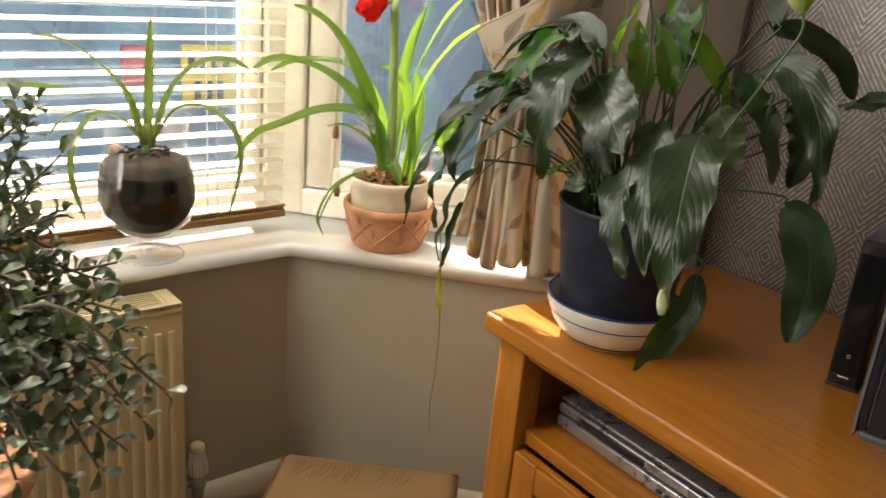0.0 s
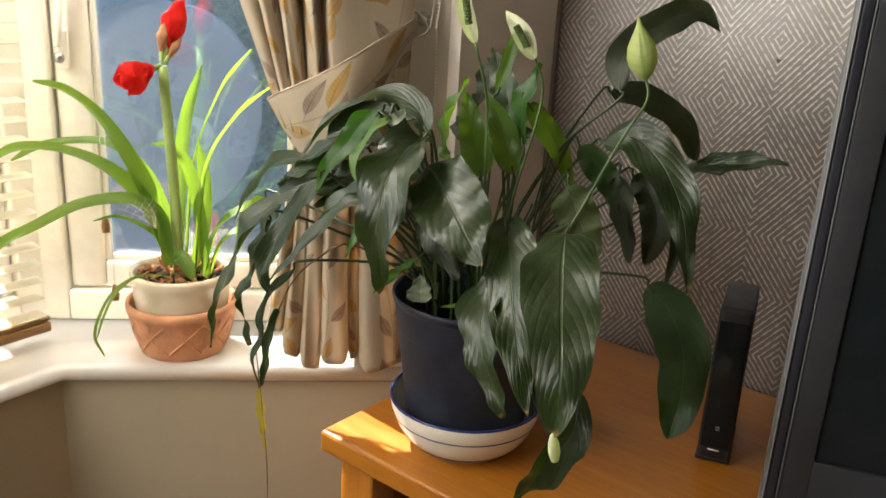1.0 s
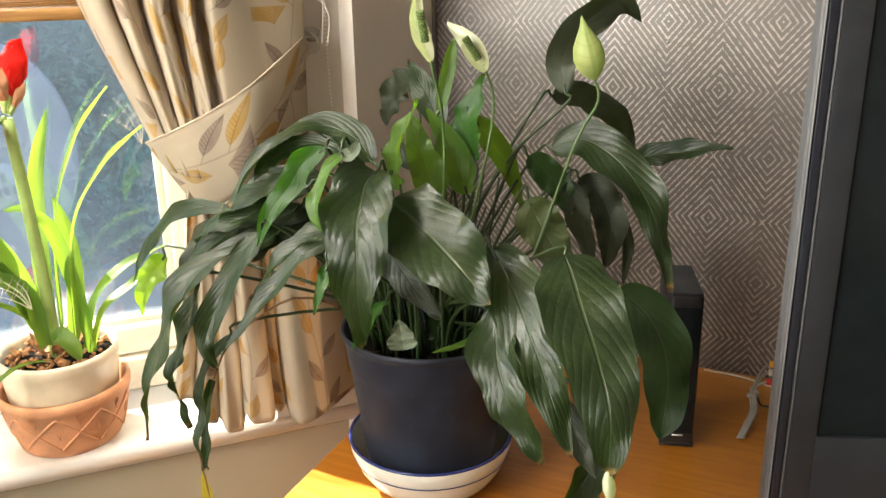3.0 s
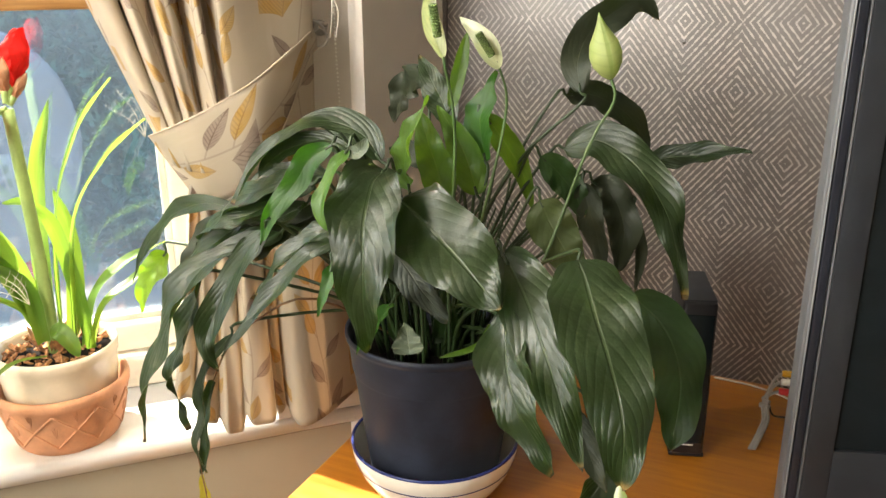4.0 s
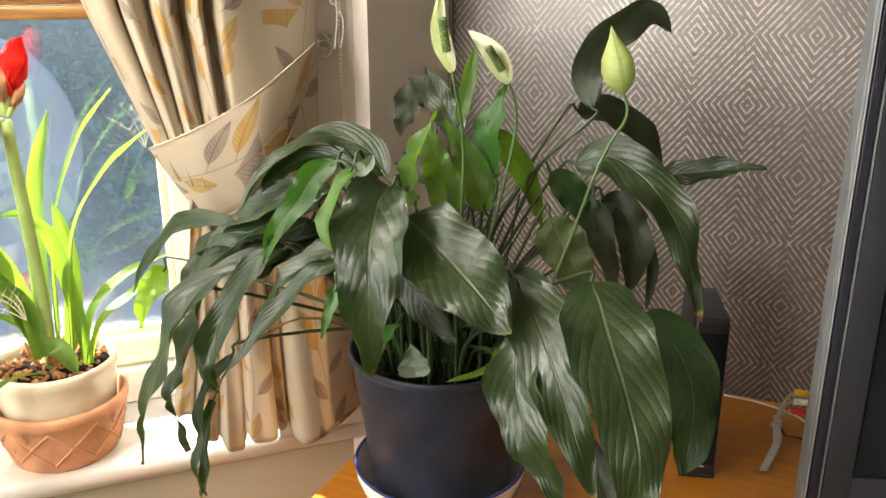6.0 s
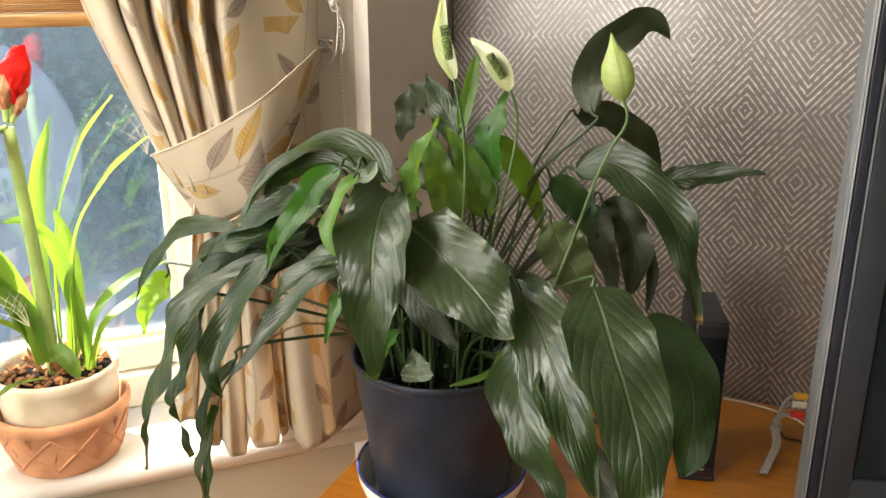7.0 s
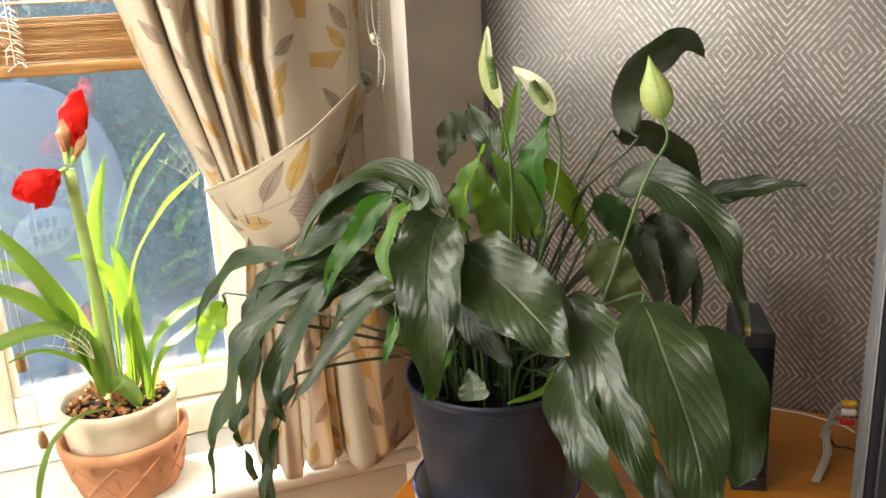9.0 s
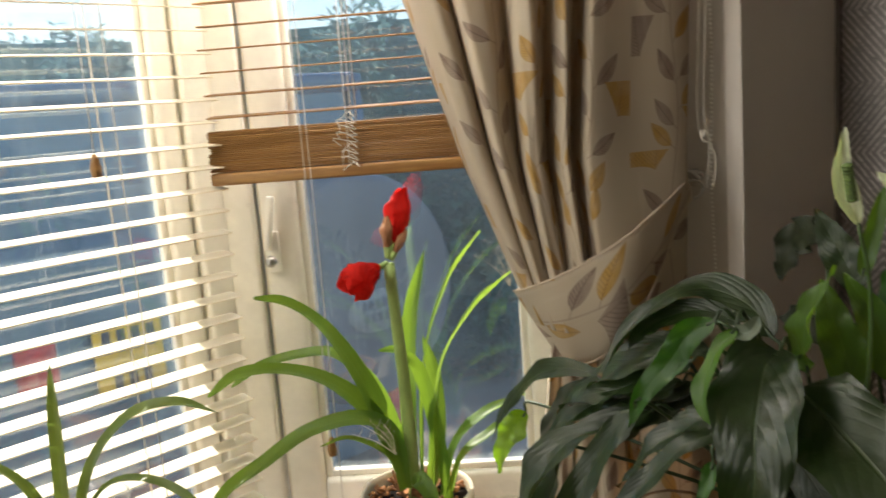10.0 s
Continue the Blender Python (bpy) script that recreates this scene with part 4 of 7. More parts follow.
lily_leaf([(0.158, 0.197, 1.19), (0.142, 0.205, 1.216), (0.123, 0.212, 1.243), (0.099, 0.227, 1.272)], 0.038, (0.35, -0.9, 0.25), seed=24, cup=0.15, wave=0.043, twist=-0.1, shape=(0.50, 0.84))
lily_leaf([(0.195, 0.109, 1.226), (0.2, 0.115, 1.255), (0.204, 0.12, 1.282), (0.209, 0.125, 1.311)], 0.018, (0.3, -0.95, 0.1), M_LILYB, seed=25, cup=0.4, wave=0.072, twist=0.2, shape=(0.50, 0.74))
lily_leaf([(0.237, 0.113, 1.167), (0.228, 0.117, 1.199), (0.231, 0.124, 1.23), (0.242, 0.134, 1.268)], 0.048, (-0.3, -0.9, 0.1), M_VIVIDD, seed=26, cup=0.3, wave=0.072, twist=-0.2, shape=(0.50, 0.94))
lily_leaf([(0.038, -0.015, 1.094), (0.007, -0.036, 1.081), (-0.032, -0.07, 1.061), (-0.054, -0.095, 1.022), (-0.071, -0.111, 0.97), (-0.089, -0.124, 0.909), (-0.092, -0.136, 0.855)], 0.043, (-0.25, -0.75, 0.6), seed=27, cup=0.3, wave=0.145, twist=0.25, shape=(0.55, 0.84))
lily_leaf([(-0.075, 0.044, 1.096), (-0.127, 0.041, 1.095), (-0.177, 0.044, 1.072), (-0.219, 0.044, 1.03), (-0.241, 0.027, 0.977)], 0.026, (-0.2, -0.7, 0.6), seed=28, cup=0.25, wave=0.131, twist=-0.3, shape=(0.50, 0.84))
lily_leaf([(0.134, -0.047, 1.107), (0.107, -0.07, 1.092), (0.078, -0.086, 1.056), (0.051, -0.105, 1.021), (0.031, -0.128, 0.986)], 0.024, (-0.1, -0.75, 0.6), seed=29, cup=0.3, wave=0.087, twist=0.1, shape=(0.50, 0.94))
lily_leaf([(0.045, -0.056, 1.108), (0.028, -0.065, 1.085), (0.007, -0.079, 1.046), (-0.007, -0.099, 1.004), (-0.008, -0.108, 0.978), (0.002, -0.102, 0.951)], 0.032, (0, -0.85, 0.5), seed=30, cup=0.3, wave=0.116, twist=-0.4, shape=(0.50, 0.84))
lily_leaf([(0.053, -0.008, 1.156), (0.019, -0.017, 1.144), (-0.023, -0.012, 1.12), (-0.06, -0.011, 1.094), (-0.091, -0.007, 1.066)], 0.043, (-0.15, -0.6, 0.8), seed=31, cup=0.2, wave=0.087, twist=0.3, shape=(0.42, 0.84))
lily_leaf([(-0.002, 0.009, 1.097), (-0.041, 0.001, 1.083), (-0.074, -0.01, 1.059), (-0.098, -0.02, 1.019), (-0.104, -0.032, 0.978)], 0.043, (-0.25, -0.7, 0.65), seed=32, cup=0.3, wave=0.116, twist=-0.2, shape=(0.50, 0.89))
lily_leaf([(-0.03, -0.034, 0.963), (-0.049, -0.055, 0.932), (-0.057, -0.069, 0.899), (-0.053, -0.072, 0.868), (-0.057, -0.085, 0.836), (-0.044, -0.089, 0.797)], 0.018, (-0.1, -0.95, 0.2), seed=33, cup=0.4, wave=0.145, twist=0.35, shape=(0.40, 0.64))
lily_leaf([(0.108, 0.04, 1.186), (0.065, 0.034, 1.193), (0.034, 0.017, 1.185), (0.016, 0.001, 1.17), (0.007, -0.011, 1.152)], 0.028, (0, -0.75, 0.6), seed=34, cup=0.3, wave=0.072, twist=-0.3, shape=(0.50, 0.94))
lily_leaf([(0.079, -0.005, 1.152), (0.047, -0.017, 1.143), (0.012, -0.024, 1.119), (-0.025, -0.033, 1.104), (-0.054, -0.036, 1.087)], 0.039, (-0.05, -0.6, 0.8), seed=35, cup=0.2, wave=0.087, twist=0.2, shape=(0.45, 0.89))
lily_leaf([(0.136, -0.067, 1.085), (0.134, -0.078, 1.062), (0.131, -0.093, 1.035)], 0.015, (0.1, -0.9, 0.2), M_VIVIDD, seed=36, cup=0.4, wave=0.087, shape=(0.50, 1.04))
lily_leaf([(0.177, -0.006, 1.087), (0.194, -0.01, 1.07), (0.217, -0.015, 1.047), (0.246, -0.016, 1.018)], 0.037, (0.2, -0.9, 0.3), M_LILYG, seed=37, cup=0.2, wave=0.174, twist=0.1, shape=(0.38, 0.64))
lily_leaf([(0.171, -0.0, 1.023), (0.169, -0.024, 1.015), (0.173, -0.056, 1.01), (0.173, -0.088, 0.998)], 0.021, (-0.2, -0.8, 0.5), M_VIVIDD, seed=38, cup=0.3, wave=0.102, twist=-0.2, shape=(0.50, 0.84))
lily_leaf([(0.077, 0.027, 1.12), (0.035, 0.017, 1.098), (-0.008, 0.009, 1.09), (-0.05, -0.005, 1.068)], 0.054, (-0.1, -0.5, 0.85), M_LILYD, seed=39, cup=0.25, wave=0.066, twist=0.70)
lily_leaf([(0.124, 0.053, 1.117), (0.078, 0.024, 1.107), (0.041, -0.006, 1.092), (0.013, -0.037, 1.064)], 0.059, (-0.1, -0.5, 0.85), M_LILYD, seed=40, cup=0.25, wave=0.066, twist=-0.21)
lily_leaf([(0.066, -0.002, 1.127), (0.03, -0.009, 1.106), (-0.006, -0.02, 1.077), (-0.025, -0.038, 1.039)], 0.049, (-0.2, -0.6, 0.75), seed=41, cup=0.30, wave=0.066, twist=0.49)
lily_leaf([(0.075, 0.035, 1.152), (0.031, 0.031, 1.15), (-0.012, 0.021, 1.132), (-0.036, 0.003, 1.096)], 0.054, (-0.1, -0.5, 0.85), seed=42, cup=0.30, wave=0.066, twist=-0.70)
lily_leaf([(0.136, -0.036, 1.117), (0.105, -0.046, 1.107), (0.067, -0.058, 1.077), (0.036, -0.074, 1.032)], 0.046, (-0.2, -0.7, 0.7), seed=43, cup=0.35, wave=0.066, twist=0.28)
lily_leaf([(-0.044, 0.038, 1.1), (-0.088, 0.037, 1.082), (-0.126, 0.033, 1.048), (-0.15, 0.021, 1.003)], 0.046, (-0.3, -0.6, 0.7), M_LILYD, seed=44, cup=0.30, wave=0.077, twist=-0.35)
lily_leaf([(-0.051, -0.057, 1.035), (-0.065, -0.06, 0.996), (-0.078, -0.066, 0.956), (-0.087, -0.079, 0.924), (-0.083, -0.083, 0.892), (-0.066, -0.082, 0.85)], 0.031, (-0.2, -0.9, 0.35), seed=45, cup=0.4, wave=0.189, twist=0.4, shape=(0.60, 1.24))
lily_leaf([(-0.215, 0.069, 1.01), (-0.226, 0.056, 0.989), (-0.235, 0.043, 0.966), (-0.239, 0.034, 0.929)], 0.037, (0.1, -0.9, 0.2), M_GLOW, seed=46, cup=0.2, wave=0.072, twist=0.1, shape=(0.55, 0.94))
lily_leaf([(0.173, 0.143, 1.148), (0.188, 0.165, 1.166), (0.21, 0.186, 1.171)], 0.039, (0.2, -0.8, 0.5), M_LILYD, seed=47, cup=0.30, wave=0.070, twist=0.40)
lily_leaf([(0.156, 0.114, 1.154), (0.127, 0.127, 1.17), (0.1, 0.135, 1.167)], 0.039, (-0.2, -0.8, 0.5), M_LILYD, seed=48, cup=0.30, wave=0.070, twist=-0.12)
lily_leaf([(0.397, -0.061, 0.97), (0.413, -0.074, 0.951), (0.427, -0.085, 0.93), (0.443, -0.091, 0.907)], 0.024, (0.4, -0.85, 0.2), M_LILYD, seed=49, cup=0.3, wave=0.102, twist=0.2, shape=(0.50, 0.84))
lily_leaf([(0.428, -0.025, 0.938), (0.429, -0.035, 0.889), (0.405, -0.044, 0.839), (0.36, -0.031, 0.769)], 0.046, (0.5, -0.8, 0.2), seed=50, cup=0.5, wave=0.12, twist=-0.3, shape=(0.55, 0.75))
lily_leaf([(0.142, -0.037, 1.201), (0.155, -0.036, 1.2), (0.162, -0.029, 1.214)], 0.017, (0.2, -0.85, 0.45), M_LILYP, seed=51, cup=0.5, wave=0.087, shape=(0.50, 0.64))
lily_leaf([(0.291, -0.002, 1.018), (0.29, -0.032, 1.005), (0.256, -0.062, 0.998)], 0.015, (0, -0.4, 0.9), M_LILYB, seed=52, cup=0.40, wave=0.028, twist=-0.20)
for i in range(16):
    rr = random.Random(100 + i)
    a = rr.uniform(0, 6.28)
    q = LC + Vector((math.cos(a), math.sin(a), 0)) * rr.uniform(0.01, 0.07)
    tip = q + Vector((math.cos(a) * rr.uniform(0.01, 0.05), math.sin(a) * rr.uniform(0.01, 0.05), rr.uniform(0.97, 1.06)))
    lily_leaf([(q + Vector((0, 0, 0.93))), q.lerp(tip, 0.5) + Vector((0, 0, 0.44)), tip], rr.uniform(0.012, 0.03), (math.cos(a), math.sin(a), 0.3), M_LILY, root=q + Vector((0, 0, 0.905)), seed=200 + i, cup=0.4)
for i in range(14):
    rr = random.Random(300 + i)
    a = rr.uniform(0, 6.28)
    q = LC + Vector((math.cos(a), math.sin(a), 0)) * rr.uniform(0.0, 0.06)
    d = rr.uniform(0.02, 0.11)
    stem(lily, M_STALK, [q + Vector((0, 0, 0.905)), q + Vector((math.cos(a) * d * 0.4, math.sin(a) * d * 0.4, 1.0)), q + Vector((math.cos(a) * d, math.sin(a) * d, rr.uniform(1.05, 1.14)))], 0.0019, 0.0014)

def spadix(parent, a, b):
    """The knobbly spike inside a spathe."""
    a, b = Vector(a), Vector(b)
    ax = (b - a).normalized()
    bm = tube([a, a.lerp(b, 0.5), b], 0.0036, 0.0026, 10, 8)
    q = ax.orthogonal().normalized()
    for i in range(11):
        for j in range(8):
            ang = (j + 0.5 * (i % 2)) * math.pi / 4
            c = a.lerp(b, (i + 0.5) / 11) + Matrix.Rotation(ang, 3, ax) @ q * 0.0031
            t = bmesh.new()
            bmesh.ops.create_icosphere(t, subdivisions=1, radius=0.0016)
            bmesh.ops.translate(t, vec=c, verts=t.verts)
            join(bm, t)
    o = Vector(lily.matrix_basis.translation)
    bmesh.ops.translate(bm, vec=-o, verts=bm.verts)
    part("spadix", bm, M_SPADIX, parent, "green knobbly flower spike")


sp = blade(lily, M_SPATHE, [(0.231, 0.007, 1.294), (0.222, -0.006, 1.335), (0.228, -0.012, 1.376)], 0.028, (0.6, -0.75, 0.1), "spathe", "narrow pale green-white spathe", cup=0.5, wave=0.03, kind="lance", n=18, m=10)
stem(lily, M_STALKL, [(0.17, 0.15, 0.905), (0.217, 0.065, 1.122), (0.229, 0.04, 1.225), (0.231, 0.007, 1.295)], 0.0020, 0.0015)
spadix(sp, (0.233, -0.01, 1.316), (0.231, -0.017, 1.347))

sp = blade(lily, M_SPATHE, [(0.263, 0.083, 1.277), (0.247, 0.074, 1.308), (0.218, 0.081, 1.329)], 0.033, (0.15, -0.85, 0.5), "spathe", "open white spathe", cup=0.35, wave=0.03, kind="lance", n=18, m=10)
stem(lily, M_STALKL, [(0.17, 0.15, 0.905), (0.238, 0.1, 1.1), (0.263, 0.108, 1.228), (0.261, 0.083, 1.285)], 0.0020, 0.0015)
spadix(sp, (0.259, 0.072, 1.291), (0.246, 0.064, 1.315))

stem(lily, M_STALKL, [(0.17, 0.15, 0.905), (0.294, 0.088, 1.011), (0.341, 0.175, 1.18), (0.367, 0.181, 1.234), (0.36, 0.183, 1.263)], 0.0021, 0.0018)
a_, b_ = Vector((0.361, 0.183, 1.259)), Vector((0.345, 0.175, 1.333))
bud = lathe([(0.0030, 0.0), (0.010, 0.006), (0.0175, 0.018), (0.0195, 0.030), (0.0170, 0.044), (0.0105, 0.056), (0.0050, 0.066), (0.0016, 0.076), (0.0, 0.080)], 24, wob=0.05)
bul = bud.loops.layers.uv.new("UVMap")
for f in bud.faces:
    for lp in f.loops:
        lp[bul].uv = (lp.vert.co.z / 0.08, 0.5 + 0.5 * math.atan2(lp.vert.co.y, lp.vert.co.x) / math.pi)
bud_ob = part("bud", bud, M_BUD, lily, "plump closed green flower bud")
bud_ob.matrix_basis = Matrix.Translation(a_ - Vector(lily.matrix_basis.translation)) @ (b_ - a_).to_track_quat("Z", "Y").to_matrix().to_4x4() @ Matrix.Scale((b_ - a_).length / 0.08, 4)

dropped = part("dropped_bud", lathe([(0.0, -0.017), (0.004, -0.014), (0.0062, -0.004), (0.0056, 0.006), (0.003, 0.014), (0.0, 0.018)], 16, wob=0.06), M_SPATHE, lily, "small white withered bud at a leaf tip")
dropped.matrix_basis = Matrix.Translation(Vector((0.465, -0.136, 0.932)) - Vector(lily.matrix_basis.translation)) @ pose(0, 0, 0, 8, -6, 0)
blade(lily, M_LILYP, [(0.216, -0.05, 0.989), (0.212, -0.045, 1.003), (0.205, -0.039, 1.021)], 0.034, (0.2, -0.9, 0.3), "withered_spathe", "small pale withered spathe", cup=0.35, wave=0.08, shape=(0.30, 0.94))
stem(lily, M_DRY, [(0.12, 0.13, 0.91), (0.083, -0.021, 1.021), (-0.001, -0.02, 0.981), (-0.053, -0.019, 0.931), (-0.076, -0.023, 0.885)], 0.0016, 0.0012, "dry_stalk", "thin brown trailing stalk")
blade(lily, M_LILY, [(-0.076, -0.023, 0.885), (-0.085, -0.034, 0.837), (-0.079, -0.045, 0.795), (-0.082, -0.055, 0.766)], 0.020, (0.2, -0.9, 0.2), cup=0.7, wave=0.15, kind="strap")
blade(lily, M_YELLOW, [(-0.082, -0.055, 0.766), (-0.077, -0.055, 0.716), (-0.07, -0.055, 0.666)], 0.020, (0.3, -0.9, 0.2), "withered_leaf", "yellow curled dying leaf", cup=0.5, wave=0.12)
stem(lily, M_DRY, [(-0.09, -0.055, 0.826), (-0.07, -0.055, 0.666), (-0.069, -0.055, 0.566), (-0.076, -0.055, 0.496), (-0.07, -0.055, 0.431)], 0.0010, 0.0007, "dry_thread", "dry brown thread hanging down")

# ---- amaryllis on the sill ----
def flower(base, tip, r, mat, gape):
    """A half-closed trumpet flower of six broad petals on a short neck; gape: how far the petals part."""
    b, t = Vector(base), Vector(tip)
    ax = (t - b).normalized()
    L = (t - b).length
    stem(amaryllis, M_SCAPE, [b, b + ax * L * 0.15, b + ax * L * 0.27], 0.0042, 0.0055, "neck")
    s0 = b + ax * L * 0.22
    q = ax.orthogonal().normalized()
    for i in range(6):
        o = Matrix.Rotation(i * math.pi / 3 + 0.3, 3, ax) @ q
        k = 1.0 if i % 2 else 0.78
        end = (0.15 + 0.75 * gape) if i % 2 else (0.1 + 0.4 * gape)
        pts = [s0 + o * 0.003, s0 + ax * L * 0.22 + o * r * 0.62 * k, s0 + ax * L * 0.50 + o * r * 0.95 * k, s0 + ax * L * (0.74 + 0.05 * (i % 3)) + o * r * end]
        blade(amaryllis, mat, pts, r * 1.75, o, "petal", "red petal" if mat is M_RED else "papery brown sheath", cup=-0.55, wave=0.05, kind="lance", n=14, m=8, seed=i, shape=(0.5, 0.42))

amaryllis = thing("amaryllis", (-0.46, 0.07, 0.672), "red amaryllis with arching strap leaves in a cream glazed pot", "plant")
part("pot", lathe([(0.0, 0.012), (0.070, 0.012), (0.074, 0.016), (0.083, 0.085), (0.0865, 0.115), (0.0865, 0.132), (0.0895, 0.137), (0.0905, 0.149), (0.0890, 0.155), (0.0845, 0.155), (0.083, 0.148), (0.079, 0.12)], 56), M_GLAZE, amaryllis, "cream glazed ceramic pot")
part("compost", lathe([(0.0, 0.148), (0.04, 0.145), (0.0815, 0.136), (0.0815, 0.12)], 40, wob=0.01), M_SOIL, amaryllis)
rr = random.Random(5)
for i in range(120):
    a, d = rr.uniform(0, 6.28), 0.078 * math.sqrt(rr.random())
    o = part("bark_chip", box(rr.uniform(.006, .016), rr.uniform(.004, .009), rr.uniform(.003, .006), (0, 0, 0), 0.001, seg=1), M_CHIP, amaryllis, "", False)
    o.matrix_basis = pose(d * math.cos(a), d * math.sin(a), 0.149 - 0.1 * d + rr.uniform(0, .008), rr.uniform(-40, 40), rr.uniform(-40, 40), rr.uniform(0, 360))
part("bulb", lathe([(0, 0.16), (0.012, 0.158), (0.022, 0.148), (0.026, 0.134), (0.024, 0.125)], 24, at=(-0.004, 0.004, 0), wob=0.04), M_CHIP, amaryllis, "papery brown bulb")
for i in range(14):
    a = rr.uniform(0, 6.28)
    c = Vector((-0.464 + 0.022 * math.cos(a), 0.074 + 0.022 * math.sin(a), 0.815))
    blade(amaryllis, M_CHIP, [c, c + Vector((0.012 * math.cos(a), 0.012 * math.sin(a), 0.02)), c + Vector((0.02 * math.cos(a), 0.02 * math.sin(a), rr.uniform(0.03, 0.055)))], 0.012, (math.cos(a), math.sin(a), 0.2), "bulb_scale", kind="strap", n=6, m=4)
cachepot = thing("terracotta_planter", (-0.46, 0.07, 0.670), "terracotta planter with incised lattice band, holding the glazed pot", "planter")
part("body", lathe([(0.0, 0.0), (0.074, 0.0), (0.077, 0.003), (0.081, 0.012), (0.0925, 0.058), (0.0965, 0.080), (0.1000, 0.083), (0.1010, 0.092), (0.0995, 0.099), (0.0945, 0.100), (0.0925, 0.092), (0.088, 0.06), (0.079, 0.011), (0.0, 0.011)], 64), M_TERRA, cachepot)
def on_planter(a, z, lift=0.001):
    r = 0.081 + (z - 0.012) * (0.0965 - 0.081) / 0.068 + lift
    return (r * math.cos(a), r * math.sin(a), z)
for i in range(9):
    a = 2 * math.pi * i / 9 + 0.12
    w = 2 * math.pi / 9
    bm = bmesh.new()
    for s in (1, -1):
        tube([on_planter(a + s * w * (k / 6 - 0.5), 0.016 + 0.060 * k / 6) for k in range(7)], 0.0020, seg=6, n=12, bm=bm)
    part("lattice_strip", bm, M_TERRA, cachepot)
    for off_a, cz in ((0.0, 0.070), (w / 2, 0.046)):
        bm = bmesh.new()
        for k in range(3):
            th = (k - 1) * 0.7
            tube([on_planter(a + off_a, cz - 0.008), on_planter(a + off_a + 0.05 * math.sin(th), cz + 0.004 * math.cos(th)), on_planter(a + off_a + 0.06 * math.sin(th), cz + 0.011 * math.cos(th))], 0.0012, 0.0006, seg=5, n=6, bm=bm)
        part("leaf_motif", bm, M_TERRA, cachepot)

blade(amaryllis, M_STRAP, [(-0.467, 0.057, 0.844), (-0.489, 0.022, 0.983), (-0.503, -0.036, 1.097), (-0.518, -0.088, 1.151), (-0.525, -0.14, 1.173)], 0.0394, (0.3, -0.3, 0.9), kind="strap", n=20, m=6, cup=0.35, wave=0.01)
blade(amaryllis, M_STRAP, [(-0.471, 0.054, 0.849), (-0.483, 0.017, 0.954), (-0.508, -0.034, 1.018), (-0.528, -0.1, 1.054), (-0.54, -0.168, 1.064), (-0.546, -0.216, 1.046)], 0.0394, (0.3, -0.3, 0.9), kind="strap", n=20, m=6, cup=0.35, wave=0.01)
blade(amaryllis, M_STRAP, [(-0.494, 0.091, 0.84), (-0.531, 0.065, 0.968), (-0.557, 0.013, 1.042), (-0.571, -0.048, 1.057), (-0.58, -0.113, 1.053), (-0.586, -0.159, 1.036)], 0.0325, (0.3, -0.3, 0.9), kind="strap", n=20, m=6, cup=0.35, wave=0.01)
blade(amaryllis, M_STRAP, [(-0.451, 0.041, 0.841), (-0.456, 0.028, 0.932), (-0.474, -0.021, 0.968), (-0.492, -0.098, 0.967), (-0.498, -0.173, 0.942), (-0.504, -0.231, 0.919), (-0.504, -0.27, 0.872)], 0.0348, (0.3, -0.3, 0.9), kind="strap", n=20, m=6, cup=0.35, wave=0.01)
blade(amaryllis, M_STRAP, [(-0.473, 0.076, 0.827), (-0.504, 0.105, 0.967), (-0.516, 0.133, 1.089), (-0.509, 0.167, 1.189)], 0.0303, (0.6, -0.7, 0.2), kind="strap", n=20, m=6, cup=0.35, wave=0.01)
blade(amaryllis, M_STRAP, [(-0.448, 0.073, 0.823), (-0.472, 0.117, 1.014), (-0.454, 0.166, 1.147), (-0.412, 0.202, 1.222)], 0.0303, (-0.5, -0.5, 0.6), kind="strap", n=20, m=6, cup=0.35, wave=0.01)
blade(amaryllis, M_STRAP, [(-0.422, 0.074, 0.824), (-0.433, 0.117, 1.011), (-0.385, 0.148, 1.112), (-0.338, 0.187, 1.167)], 0.0348, (-0.5, -0.4, 0.7), kind="strap", n=20, m=6, cup=0.35, wave=0.01)
blade(amaryllis, M_STRAP, [(-0.408, 0.091, 0.818), (-0.428, 0.097, 0.91), (-0.452, 0.091, 1.011), (-0.468, 0.063, 1.051), (-0.486, 0.039, 1.057)], 0.0256, (0.2, -0.5, 0.8), kind="strap", n=20, m=6, cup=0.35, wave=0.01)
blade(amaryllis, M_STRAP, [(-0.455, 0.096, 0.815), (-0.467, 0.13, 0.905), (-0.483, 0.145, 0.987), (-0.501, 0.143, 1.053)], 0.0303, (0.6, -0.7, 0.1), kind="strap", n=20, m=6, cup=0.35, wave=0.01)
blade(amaryllis, M_STRAP, [(-0.422, 0.021, 0.832), (-0.418, -0.042, 0.848), (-0.424, -0.092, 0.824), (-0.418, -0.127, 0.769), (-0.398, -0.124, 0.732)], 0.0076, (0.2, -0.5, 0.8), kind="strap", n=20, m=6, cup=0.35, wave=0.01)
blade(amaryllis, M_STRAP, [(-0.433, -0.038, 0.843), (-0.438, -0.074, 0.82), (-0.436, -0.099, 0.786), (-0.43, -0.118, 0.752)], 0.0061, (0.2, -0.5, 0.8), kind="strap", n=20, m=6, cup=0.35, wave=0.01)
blade(amaryllis, M_STRAP, [(-0.463, 0.063, 0.843), (-0.478, 0.032, 0.895), (-0.498, -0.02, 0.932), (-0.511, -0.065, 0.931)], 0.0115, (0.2, -0.5, 0.8), kind="strap", n=20, m=6, cup=0.35, wave=0.01)
